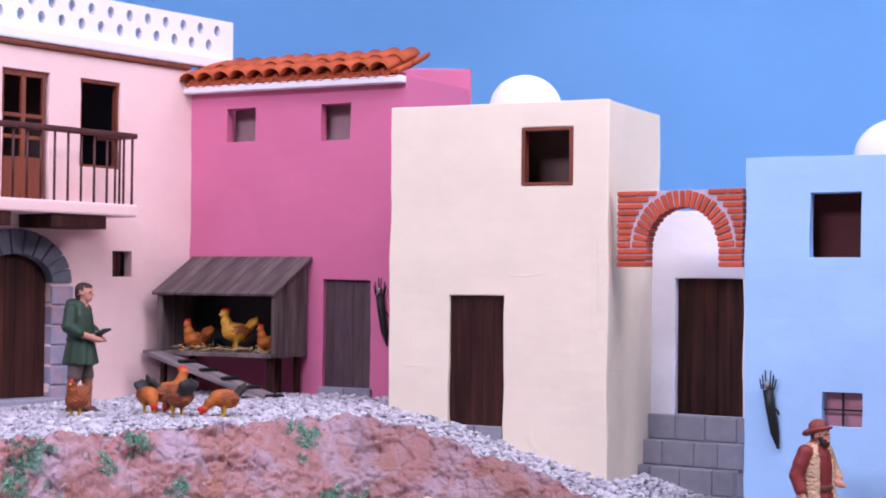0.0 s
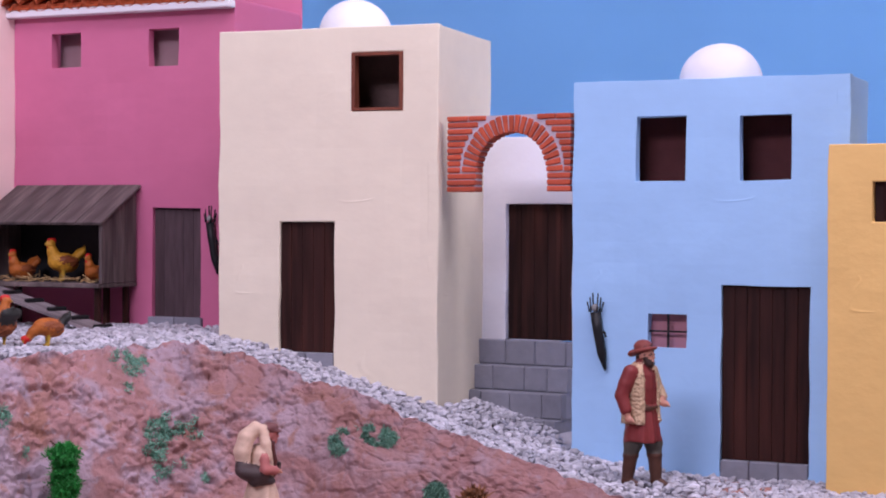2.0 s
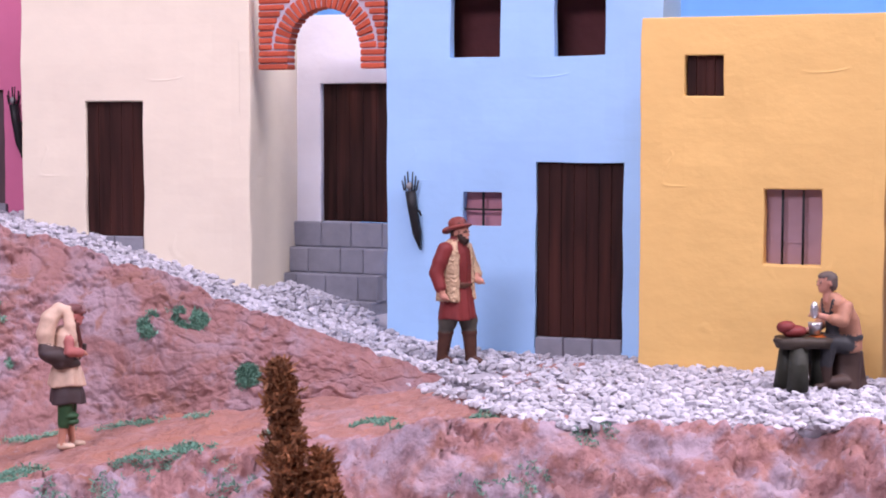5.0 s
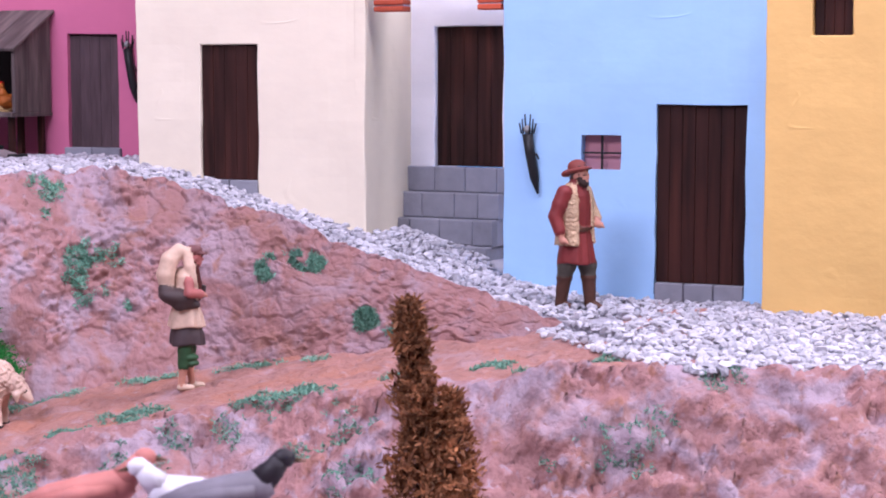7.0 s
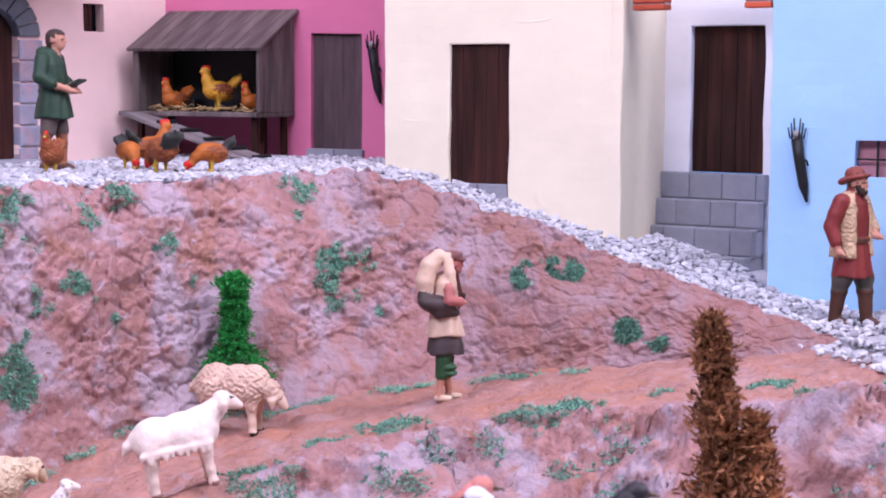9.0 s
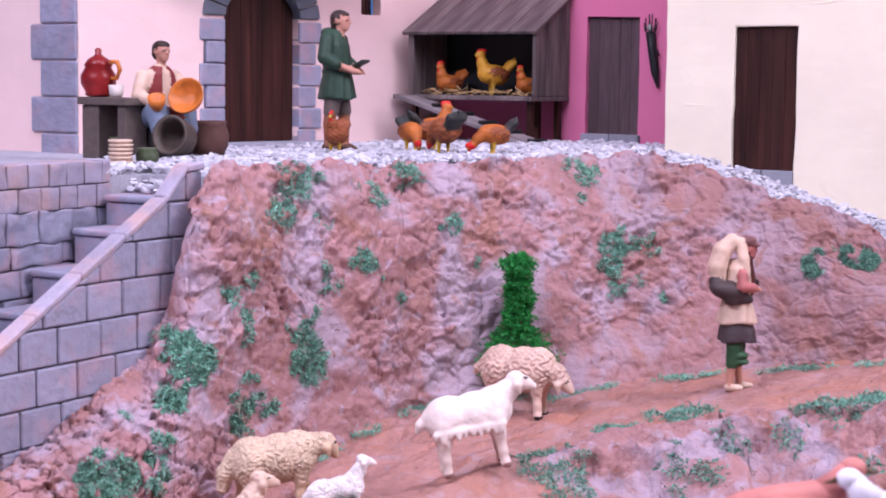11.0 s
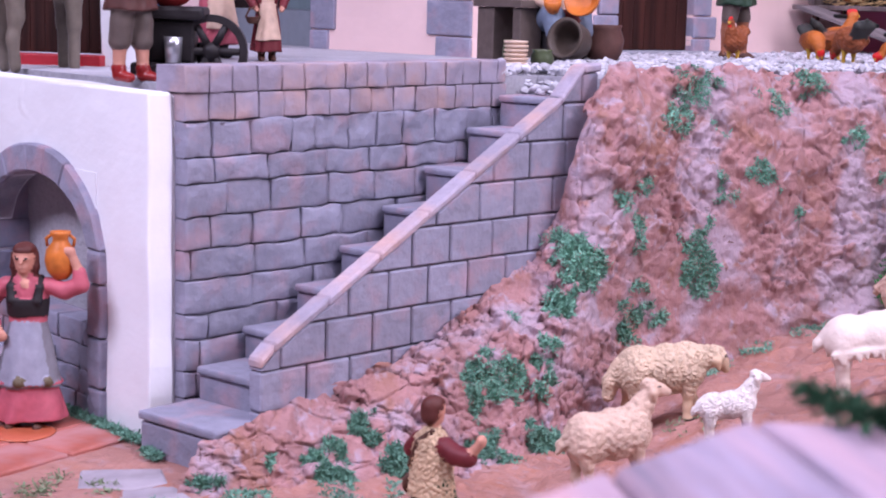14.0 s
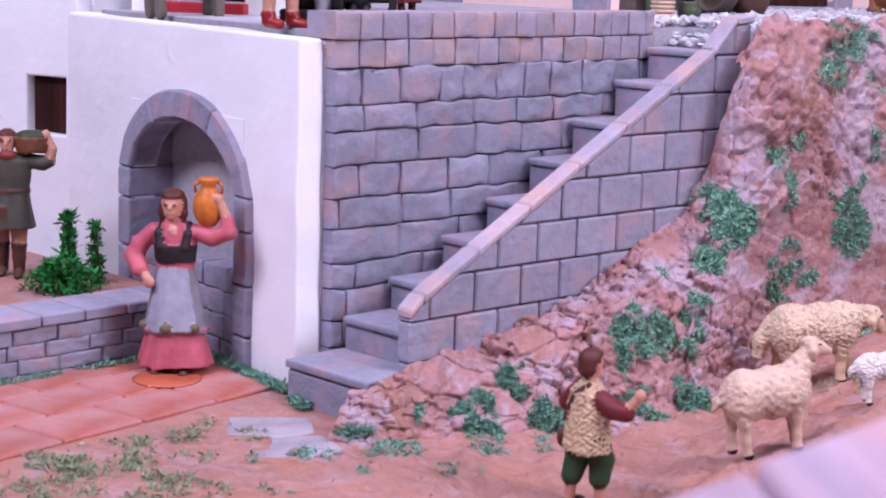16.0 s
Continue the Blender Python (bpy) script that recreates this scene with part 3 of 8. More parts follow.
# cream house
cream, cl = house("cream plastered house with a white dome and dark plank door", (-0.0655, 2.0725), (0.192, 1.948), 1.0, 1.5215, 0.186, M_CREAM,
                  [(0.177, 0.2405, 1.4221, 1.4905), (0.0816, 0.1543, 1.118, 1.2907)])
plank_door(cream, 0.0816, 0.1543, 1.1347, 1.2907, 0.005, 5, M_DOOR)
sill(cream, 0.0816, 0.1543, 1.09, 1.1345, 2, -0.002)
window_lining(cream, 0.177, 0.2405, 1.4221, 1.4905, M_REDWOOD)
part("inner_board", boxed(0.016, 0.27, 0.06, 0.064, 1.28, 1.50), material("brown_grey_board", (0.14, 0.085, 0.075), 0.8, 0.2), cream, "brown grey board inside")
dome(cream, 0.148, 0.075, 1.5215, 0.0445, 0.0425, M_WHITE)

# blue house
blue, bl = house("light blue plastered house with white dome and dark plank door", (0.3333, 1.85), (0.5960, 1.6956), 0.95, 1.4465, 0.095, M_BLUE,
                 [(0.0734, 0.1295, 1.3367, 1.4064), (0.1888, 0.2437, 1.3367, 1.4058), (0.0883, 0.1308, 1.156, 1.192), (0.1697, 0.2644, 1.026, 1.2249)])
plank_door(blue, 0.1697, 0.2644, 1.0388, 1.2249, 0.005, 7, M_DOOR)
sill(blue, 0.1697, 0.2644, 1.0, 1.0386, 3, -0.002)
dome(blue, 0.154, 0.048, 1.4465, 0.0455, 0.041, M_WHITE)
M_MAROON = material("dark_maroon_board", (0.075, 0.018, 0.018), 0.8, 0.2)
part("inner_board", boxed(0.016, 0.285, 0.040, 0.044, 1.215, 1.43), M_MAROON, blue, "dark maroon board inside")
part("window_backing", boxed(0.086, 0.133, 0.0145, 0.018, 1.15, 1.198), material("pink_window_board", (0.50, 0.22, 0.25), 0.7, 0.1), blue, "dusky pink board")
part("window_bar", boxed(0.1085, 0.1105, 0.004, 0.007, 1.156, 1.192), M_BLACK, blue)
part("window_bar", boxed(0.0883, 0.1308, 0.005, 0.008, 1.1725, 1.1745), M_BLACK, blue)

# yellow house
yellow, yl = house("ochre yellow plastered house with a barred window", (0.555, 1.6415), (0.7525, 1.5045), 0.93, 1.370, 0.14, M_YELLOW,
                   [(0.0453, 0.0831, 1.2929, 1.333), (0.1254, 0.1808, 1.1298, 1.2024)])
plank_door(yellow, 0.0453, 0.0831, 1.2929, 1.333, 0.007, 4, M_DOOR, "shutter", "dark wooden shutter")
part("window_backing", boxed(0.122, 0.184, 0.0145, 0.018, 1.125, 1.207), M_MAUVE, yellow, "mauve board")
for u in (0.1425, 0.1625):
    bm = bmesh.new()
    tube(bm, [(u, 0.006, 1.1298), (u, 0.006, 1.2024)], [0.0013, 0.0013], 8)
    part("window_bar", bm, M_BLACK, yellow)


# ---- pink house with tiled roof ----
def roof_tile(length, r0, r1):
    """A curved roof tile, a half round shell narrowing to one end."""
    bm = bmesh.new()
    rings = []
    for y, r in ((0, r0), (length, r1)):
        for rr in (r, r - 0.0016):
            rings.append([bm.verts.new((rr * math.cos(a), y, rr * math.sin(a) * 0.85)) for a in [math.pi * k / 8 for k in range(9)]])
    o0, i0, o1, i1 = rings
    for k in range(8):
        bm.faces.new((o0[k], o0[k + 1], o1[k + 1], o1[k]))
        bm.faces.new((i0[k], i1[k], i1[k + 1], i0[k + 1]))
        bm.faces.new((o0[k], i0[k], i0[k + 1], o0[k + 1]))
        bm.faces.new((o1[k], o1[k + 1], i1[k + 1], i1[k]))
    for a, b, c, d in ((o0[0], o1[0], i1[0], i0[0]), (o0[8], i0[8], i1[8], o1[8])):
        bm.faces.new((a, b, c, d))
    return bm


PA, PB = (-0.36, 2.389), (-0.0516, 2.2228)
pink = thing("house", facade(PA, PB), "deep pink plastered house with a terracotta tiled eave", "house", "model houses")
part("front_wall", wall(0.3503, 1.05, 1.585, 0.014, [(0.0625, 0.1095, 1.5008, 1.5477), (0.2188, 0.2646, 1.498, 1.5475), (0.225, 0.300, 1.155, 1.3086)]), M_PINK, pink, bevel=0.0016)
part("right_wall", wall(0.183, 1.05, 1.584, 0.014, ()), M_PINK, pink, m=Matrix.Translation((0.3503, 0.0004, 0)) @ Matrix.Rotation(math.pi / 2, 4, "Z"), bevel=0.003)
part("left_wall", boxed(0, 0.014, 0.0145, 0.19, 1.05, 1.58), M_PINK, pink)
part("rear_block", boxed(-0.085, 0.038, 2.386, 2.45, 1.30, 1.6115), M_PINK, pink, m=facade(PA, PB).inverted(), bevel=0.003)
part("back_wall", boxed(0.0145, 0.336, 0.176, 0.19, 1.05, 1.58), M_PINK, pink)
part("window_backing", boxed(0.055, 0.28, 0.030, 0.034, 1.48, 1.56), M_MAUVE, pink, "dark mauve board inside the windows")
plank_door(pink, 0.225, 0.300, 1.1635, 1.3086, 0.006, 5, M_DARKGREYWOOD, label="weathered grey brown plank door")
sill(pink, 0.221, 0.304, 1.13, 1.1635, 2, -0.006)
part("eave_board", boxed(-0.004, 0.352, -0.016, 0.0, 1.570, 1.580), M_WHITE, pink, "white plastered eave board", bevel=0.002)
roof = part("roof", boxed(0.0, 0.3350, -0.016, 0.08, 1.5805, 1.5835), M_TILE, pink, m=Matrix.Translation((0, 0, 0)))
PITCH = math.radians(20)
tile_mesh = None
rng = random.Random(3)
for row in range(2):
    for k in range(12):
        m = Matrix.Translation((0.012 + k * 0.0282 + rng.uniform(-0.001, 0.001), -0.024 + row * 0.040, 1.5855 + row * 0.0150 + rng.uniform(-0.001, 0.001))) @ \
            Matrix.Rotation(PITCH, 4, "X") @ Matrix.Rotation(rng.uniform(-0.03, 0.03), 4, "Z")
        if tile_mesh is None:
            ob = part("roof_tile", roof_tile(0.052, 0.0150, 0.0128), M_TILE, roof, m=m, smooth=True)
            tile_mesh = ob.data
        else:
            ob = new("roof_tile", tile_mesh)
            ob.parent, ob.matrix_local = roof, m
    for k in range(13):
        m = Matrix.Translation((-0.002 + k * 0.0282, -0.020 + row * 0.040, 1.5885 + row * 0.0150)) @ Matrix.Rotation(PITCH, 4, "X") @ Matrix.Rotation(math.pi, 4, "Y")
        ob = new("channel_tile", tile_mesh)
        ob.parent, ob.matrix_local = roof, m
bm = bmesh.new()
prism(bm, [(0.004, 0), (0.342, 0), (0.342, 0.004), (0.004, 0.004)], 0, 0.075)
part("roof_board", bm, M_TILE, roof, m=Matrix.Translation((0, -0.014, 1.583)) @ Matrix.Rotation(PITCH, 4, "X"))

# ---- pale pink corner house with balcony ----
QA, QC = (-0.7043, 1.9415), (-0.362, 2.3864)
pale = thing("house", facade(QA, QC), "pale pink corner house with balcony and pierced white parapet", "house", "model houses")
LEN = (Vector(QC) - Vector(QA)).length
DOOR0, DOOR1, SPRING, RISE = 0.2015, 0.3165, 1.300, 0.037
MID, HALF = (DOOR0 + DOOR1) / 2, (DOOR1 - DOOR0) / 2
part("front_wall", wall(LEN + 0.012, 1.05, 1.604, 0.016, [(0.362, 0.431, 1.455, 1.573), (0.235, 0.310, 1.404, 1.574), (0.4219, 0.456, 1.3097, 1.344), (DOOR0, DOOR1, 1.05, SPRING + RISE)]),
     M_LIGHTPINK, pale, bevel=0.0016)
# back of the upper rooms, coloured as dark as their shade
part("back_wall", boxed(0.05, LEN - 0.02, 0.11, 0.12, 1.05, 1.60), M_INSIDE_SHADE, pale)
part("roof", boxed(0.0, LEN, 0.0165, 0.12, 1.590, 1.600), M_LIGHTPINK, pale)
part("cornice", boxed(0.0, LEN - 0.004, -0.006, 0.016, 1.6045, 1.611), M_REDWOOD, pale, "red brown painted cornice strip", bevel=0.002)
part("band", boxed(0.0, 0.6470, -0.008, 0.014, 1.6115, 1.6285), M_WHITE, pale, "white band under the parapet", bevel=0.003)


def pierced_parapet(x0, x1, z0, z1):
    """A parapet with two staggered rows of round holes, each a real hole."""
    bm = bmesh.new()
    pitch, r = 0.0335, 0.0072
    rows = [(z0 + (z1 - z0) * 0.30, 0.0), (z0 + (z1 - z0) * 0.70, 0.5)]
    half = (z1 - z0) / 2
    for n, (zc, shift) in enumerate(rows):
        za, zb = z0 + n * half, z0 + (n + 1) * half
        xs = x0
        if shift:
            box(bm, x0, x0 + pitch * shift, 0, 0.010, za, zb)
            xs = x0 + pitch * shift
        while xs + pitch <= x1 + 1e-6:
            xe = xs + pitch
            cx = (xs + xe) / 2
            hole = [(cx + r * 0.85 * math.cos(a), zc + r * 1.15 * math.sin(a)) for a in [math.tau * (k + 0.5) / 12 for k in range(12)]]
            outer = []
            for hx, hz in hole:
                dx, dz = hx - cx, hz - zc
                s = min((pitch / 2) / abs(dx) if abs(dx) > 1e-6 else 1e9, ((zb - zc) / dz) if dz > 0 else ((za - zc) / dz))
                outer.append((cx + dx * s, zc + dz * s))
            corners = {(sx, sz): (xe if sx > 0 else xs, zb if sz > 0 else za) for sx in (-1, 1) for sz in (-1, 1)}
            for k in range(12):
                j = (k + 1) % 12
                a, b = outer[k], outer[j]
                ring = [hole[k], a]
                if abs(a[0] - b[0]) > 1e-5 and abs(a[1] - b[1]) > 1e-5:
                    ring.append(corners[(1 if (a[0] + b[0]) / 2 > cx else -1, 1 if (a[1] + b[1]) / 2 > zc else -1)])
                ring += [b, hole[j]]
                prism(bm, ring, 0, 0.010)
            xs = xe
        if xs < x1 - 1e-5:
            box(bm, xs, x1, 0, 0.010, za, zb)
    return bm


part("parapet", pierced_parapet(0.010, 0.6455, 1.629, 1.684), M_WHITE, pale, "white parapet pierced by two rows of holes")

# the arched door and its stone surround
plank_door(pale, DOOR0, DOOR1, 1.152, SPRING + RISE, 0.010, 7, M_DOOR, label="dark brown arched plank door")
surround = part("door_surround", boxed(DOOR0 - 0.030, DOOR0 - 0.001, 0.0, 0.004, 1.10, SPRING), M_JOINT, pale, "grey stone door surround")
for side in (-1, 1):
    z = 1.140
    k = 0
    while z < SPRING - 0.004:
        h = 0.0262
        w = 0.036 if k % 2 else 0.027
        xa = DOOR1 if side > 0 else DOOR0 - w
        part("stone", boxed(xa, xa + w, -0.0035, 0.013, z + 0.0006, min(z + h, SPRING) - 0.0006), M_STONE, surround, bevel=0.002)
        z += h
        k += 1
for k in range(11):
    a0, a1 = math.pi * k / 11 + 0.012, math.pi * (k + 1) / 11 - 0.012
    pts = [(MID + HALF * math.cos(a), SPRING + RISE * math.sin(a)) for a in np.linspace(a0, a1, 4)]
    pts += [(MID + (HALF + 0.032) * math.cos(a), SPRING + (RISE + 0.032) * math.sin(a)) for a in np.linspace(a1, a0, 4)]
    bm = bmesh.new()
    prism(bm, pts, -0.0045, 0.012)
    part("arch_stone", bm, M_STONEDARK, surround, bevel=0.0015)
bm = bmesh.new()
prism(bm, [(DOOR0, SPRING)] + [(MID + HALF * math.cos(a), SPRING + RISE * math.sin(a)) for a in np.linspace(math.pi, math.pi / 2, 8)] + [(DOOR0, SPRING + RISE)], -0.001, 0.009)
part("arch_stone", bm, M_STONEDARK, surround)
bm = bmesh.new()
prism(bm, [(DOOR1, SPRING + RISE)] + [(MID + HALF * math.cos(a), SPRING + RISE * math.sin(a)) for a in np.linspace(math.pi / 2, 0, 8)] + [(DOOR1, SPRING)], -0.001, 0.009)
part("arch_stone", bm, M_STONEDARK, surround)
part("doorstep", boxed(DOOR0 - 0.03, DOOR1 + 0.045, -0.022, 0.012, 1.12, 1.1515), M_STEPSTONE, pale, "grey stone doorstep", bevel=0.002)

# upper door, window and small window
plank_door(pale, 0.4219, 0.441, 1.3097, 1.344, 0.006, 3, M_DOOR, "shutter", "dark half open shutter")
f = window_lining(pale, 0.362, 0.431, 1.455, 1.573, M_REDWOOD, 0.004, 0.003)
glazed = part("balcony_door", boxed(0.236, 0.240, 0.004, 0.010, 1.404, 1.573), M_REDWOOD, pale, "reddish brown glazed balcony door")
for x0, x1, z0, z1 in ((0.302, 0.306, 1.404, 1.573), (0.240, 0.302, 1.566, 1.573), (0.268, 0.275, 1.404, 1.566), (0.240, 0.268, 1.404, 1.462), (0.275, 0.302, 1.404, 1.462),
                       (0.240, 0.268, 1.513, 1.518), (0.275, 0.302, 1.513, 1.518), (0.240, 0.268, 1.485, 1.490), (0.275, 0.302, 1.485, 1.490)):
    part("rail", boxed(x0, x1, 0.004, 0.009, z0, z1), M_REDWOOD, glazed, bevel=0.0006, segs=1)

# balcony
M_BALCONYWOOD = material("dark_red_brown_wood", (0.075, 0.024, 0.022), 0.5, 0.3, 120, 20, 0.2, 160, 0.0006)
balc = part("balcony", boxed(0.10, 0.403, -0.070, 0.0, 1.388, 1.4045), M_LIGHTPINK, pale, "pale balcony slab with dark red wooden railing", bevel=0.003)
part("bracket", boxed(0.262, 0.352, -0.066, -0.002, 1.3705, 1.3875), M_DOOR, balc, "dark wooden bracket beam", bevel=0.001)
part("bracket", boxed(0.11, 0.20, -0.066, -0.002, 1.3705, 1.3875), M_DOOR, balc, bevel=0.001)
part("handrail", boxed(0.10, 0.400, -0.071, -0.060, 1.491, 1.4985), M_BALCONYWOOD, balc, bevel=0.002)
part("handrail", boxed(0.389, 0.400, -0.0595, 0.0, 1.491, 1.4985), M_BALCONYWOOD, balc, bevel=0.002)
bm = bmesh.new()
tube(bm, [(0, 0, 1.4045), (0, 0, 1.4915)], [0.0017, 0.0017], 8)
post = part("baluster", bm, M_BALCONYWOOD, balc, m=Matrix.Translation((0.395, -0.0655, 0)))
spots = [(0.395 - 0.0215 * k, -0.0655) for k in range(1, 14)] + [(0.395, -0.0655 + 0.0165 * k) for k in range(1, 4)]
for x, y in spots:
    ob = new("baluster", post.data)
    ob.parent, ob.matrix_local = balc, Matrix.Translation((x, y, 0))

# left face of the corner house, with corner stones and a passage
LDIR = Vector((-0.87, 0.49)).normalized()
LEFT_END = (QA[0] + LDIR.x * 0.62, QA[1] + LDIR.y * 0.62)
lface = thing("house_wing", facade(LEFT_END, QA), "pale pink house wing with open passage and grey corner stones", "house", "model houses")
WL = 0.62
PASS1 = WL - 0.2935
part("front_wall", wall(WL, 1.05, 1.60, 0.016, [(PASS1 - 0.21, PASS1, 1.05, 1.40)]), M_LIGHTPINK, lface, bevel=0.0016)
part("inner_wall", boxed(PASS1 - 0.24, PASS1 + 0.05, 0.13, 0.14, 1.05, 1.42), material("grey_blue_inner_wall", (0.20, 0.26, 0.29), 0.85, 0.2), lface, "dim grey blue inner wall")
# passage sides and ceiling carry its shade in their colour
part("inner_side", boxed(PASS1 + 0.03, PASS1 + 0.04, 0.0165, 0.13, 1.05, 1.42), M_INSIDE_SHADE, lface)
part("inner_side", boxed(PASS1 - 0.25, PASS1 - 0.24, 0.0165, 0.14, 1.05, 1.42), M_INSIDE_SHADE, lface)
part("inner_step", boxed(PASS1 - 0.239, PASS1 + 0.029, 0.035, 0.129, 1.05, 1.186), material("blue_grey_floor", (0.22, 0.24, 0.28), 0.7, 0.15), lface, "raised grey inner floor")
part("inner_ceiling", boxed(PASS1 - 0.25, PASS1 + 0.04, 0.0165, 0.14, 1.42, 1.43), M_INSIDE_SHADE, lface)
z, k = 1.125, 0
while z < 1.58:
    w = 0.074 if k % 2 else 0.058
    part("corner_stone", boxed(WL - w, WL + 0.001, -0.004, 0.0, z + 0.0006, z + 0.0394), M_STONE, lface, bevel=0.002)
    z += 0.04
    k += 1
z, k = 1.125, 0
while z < 1.40:
    w = 0.048 if k % 2 else 0.036
    part("jamb_stone", boxed(PASS1, PASS1 + w, -0.004, 0.012, z + 0.0006, z + 0.0394), M_STONE, lface, bevel=0.002)
    z += 0.04
    k += 1

# ---- brick arch between cream and blue house ----
arch = thing("brick_arch", facade((0.2020, 1.9495), (0.3325, 1.8505)), "red brick arch with pale mortar joining two houses", "arch")
AW, AZ0, AZ1, AC, AR, ASP = 0.1615, 1.3255, 1.4140, 0.0852, 0.0460, 1.3480
pts = [(0.001, AZ0 + 0.001), (0.001, AZ1 - 0.001), (AW / 2, AZ1 - 0.001)] + [(AC + (AR + 0.0012) * math.cos(a), ASP + (AR + 0.0012) * math.sin(a)) for a in np.linspace(math.pi / 2, math.pi, 12)] + [(AC - AR - 0.0012, AZ0 + 0.001)]
bm = bmesh.new()
prism(bm, pts, 0.0018, 0.016)
part("mortar", bm, M_MORTAR, arch, "pale lilac mortar")
pts = [(AW - 0.001, AZ0 + 0.001), (AC + AR + 0.0012, AZ0 + 0.001)] + [(AC + (AR + 0.0012) * math.cos(a), ASP + (AR + 0.0012) * math.sin(a)) for a in np.linspace(0, math.pi / 2, 12)] + [(AW / 2, AZ1 - 0.001), (AW - 0.001, AZ1 - 0.001)]
bm = bmesh.new()
prism(bm, pts, 0.0018, 0.016)
part("mortar", bm, M_MORTAR, arch)
rng = random.Random(8)
NV = 23
for k in range(NV):
    a0, a1 = math.pi * k / NV, math.pi * (k + 1) / NV
    g = 0.10 * (a1 - a0)
    inner, outer = AR - rng.uniform(0, 0.001), AR + 0.0195 + rng.uniform(-0.001, 0.0008)
    am = (a0 + a1) / 2
    if ASP + outer * math.sin(am) > AZ1:
        outer = (AZ1 - ASP) / math.sin(am)
    if AC + outer * math.cos(am) > AW:
        outer = (AW - AC) / math.cos(am)
    if AC + outer * math.cos(am) < 0:
        outer = -AC / math.cos(am)
    bm = bmesh.new()
    prism(bm, [(AC + inner * math.cos(a0 + g), ASP + inner * math.sin(a0 + g)), (AC + outer * math.cos(a0 + g * 1.3), ASP + outer * math.sin(a0 + g * 1.3)),
               (AC + outer * math.cos(a1 - g * 1.3), ASP + outer * math.sin(a1 - g * 1.3)), (AC + inner * math.cos(a1 - g), ASP + inner * math.sin(a1 - g))],
          -rng.uniform(0.0, 0.0012), 0.017)
    part("brick", bm, M_BRICK, arch, bevel=0.0009, segs=1)
for side in (0, 1):
    z = AZ0
    k = 0
    while z < AZ1 - 0.004:
        h = 0.0073
        ring = AR + 0.0215
        inner = math.sqrt(max(0.0, ring ** 2 - max(0.0, z - ASP) ** 2)) if z + h > ASP else AR
        if z + h > ASP and z < ASP:
            inner = ring
        x0, x1 = (0, AC - inner) if side == 0 else (AC + inner, AW)
        z1 = min(z + h, AZ1)
        if z + h > ASP and ASP + ring < z + h:
            x0, x1 = (0, AC) if side == 0 else (AC, AW)
        cuts = [x0, x1] if x1 - x0 < 0.042 else [x0, x0 + (x1 - x0) * (0.55 if k % 2 else 0.42), x1]
        for p, q in zip(cuts, cuts[1:]):
            if q - p > 0.004:
                part("brick", boxed(p + 0.0004, q - 0.0004, -rng.uniform(0.0, 0.0014), 0.017, z + 0.0007, z1 - 0.0007), M_BRICK, arch, bevel=0.0011, segs=1)
        z += h + 0.0001
        k += 1

# ---- white house behind the arch, with steps ----
wb = thing("house", facade((0.2641, 2.0894), (0.4300, 1.9802)), "small white house with a dark door above grey steps", "house", "model houses")
part("front_wall", wall(0.1985, 1.0, 1.3965, 0.014, [(0.0287, 0.1180, 1.14, 1.3147)], x0=-0.03), M_WHITE, wb, bevel=0.0016)
part("roof", boxed(0, 0.1985, 0.0145, 0.10, 1.385, 1.395), M_WHITE, wb)
plank_door(wb, 0.0287, 0.1180, 1.147, 1.3147, 0.007, 5, M_DOOR)
steps = thing("stone_steps", facade((0.2641, 2.0894), (0.4300, 1.9802)), "grey block steps below a dark plank door", "steps")
rng = random.Random(5)
for n, (zt, h, y0, x0) in enumerate(((1.1465, 0.030, -0.012, -0.004), (1.1165, 0.030, -0.030, -0.010), (1.0865, 0.030, -0.048, -0.016), (1.0565, 0.030, -0.066, -0.022))):
    x = x0 - 0.004 * n
    part("bed", boxed(x0 - 0.002, 0.125, y0 + 0.002, 0.0 if n == 0 else -0.010, zt - 0.034, zt - 0.0012), M_STEPSTONE, steps)
    while x < 0.12:
        w = rng.uniform(0.030, 0.044)
        part("block", boxed(max(x, x0 - 0.004) + 0.0005, min(x + w, 0.127) - 0.0005, y0, y0 + 0.016, zt - h + 0.0005, zt), M_STEPSTONE, steps, bevel=0.0014)
        x += w

# ---- stairs, terrace wall and stair parapet ----
TWA, TWB = (-0.6745, 1.2090), (-0.5375, 1.5380)
terrace_wall = thing("terrace_wall", facade(TWA, TWB), "grey rough stone retaining wall with pinkish top courses", "wall")
TL = (Vector(TWB) - Vector(TWA)).length
part("core", boxed(0.013, TL - 0.002, 0.0035, 0.03, 0.86, 1.155), M_JOINT, terrace_wall)


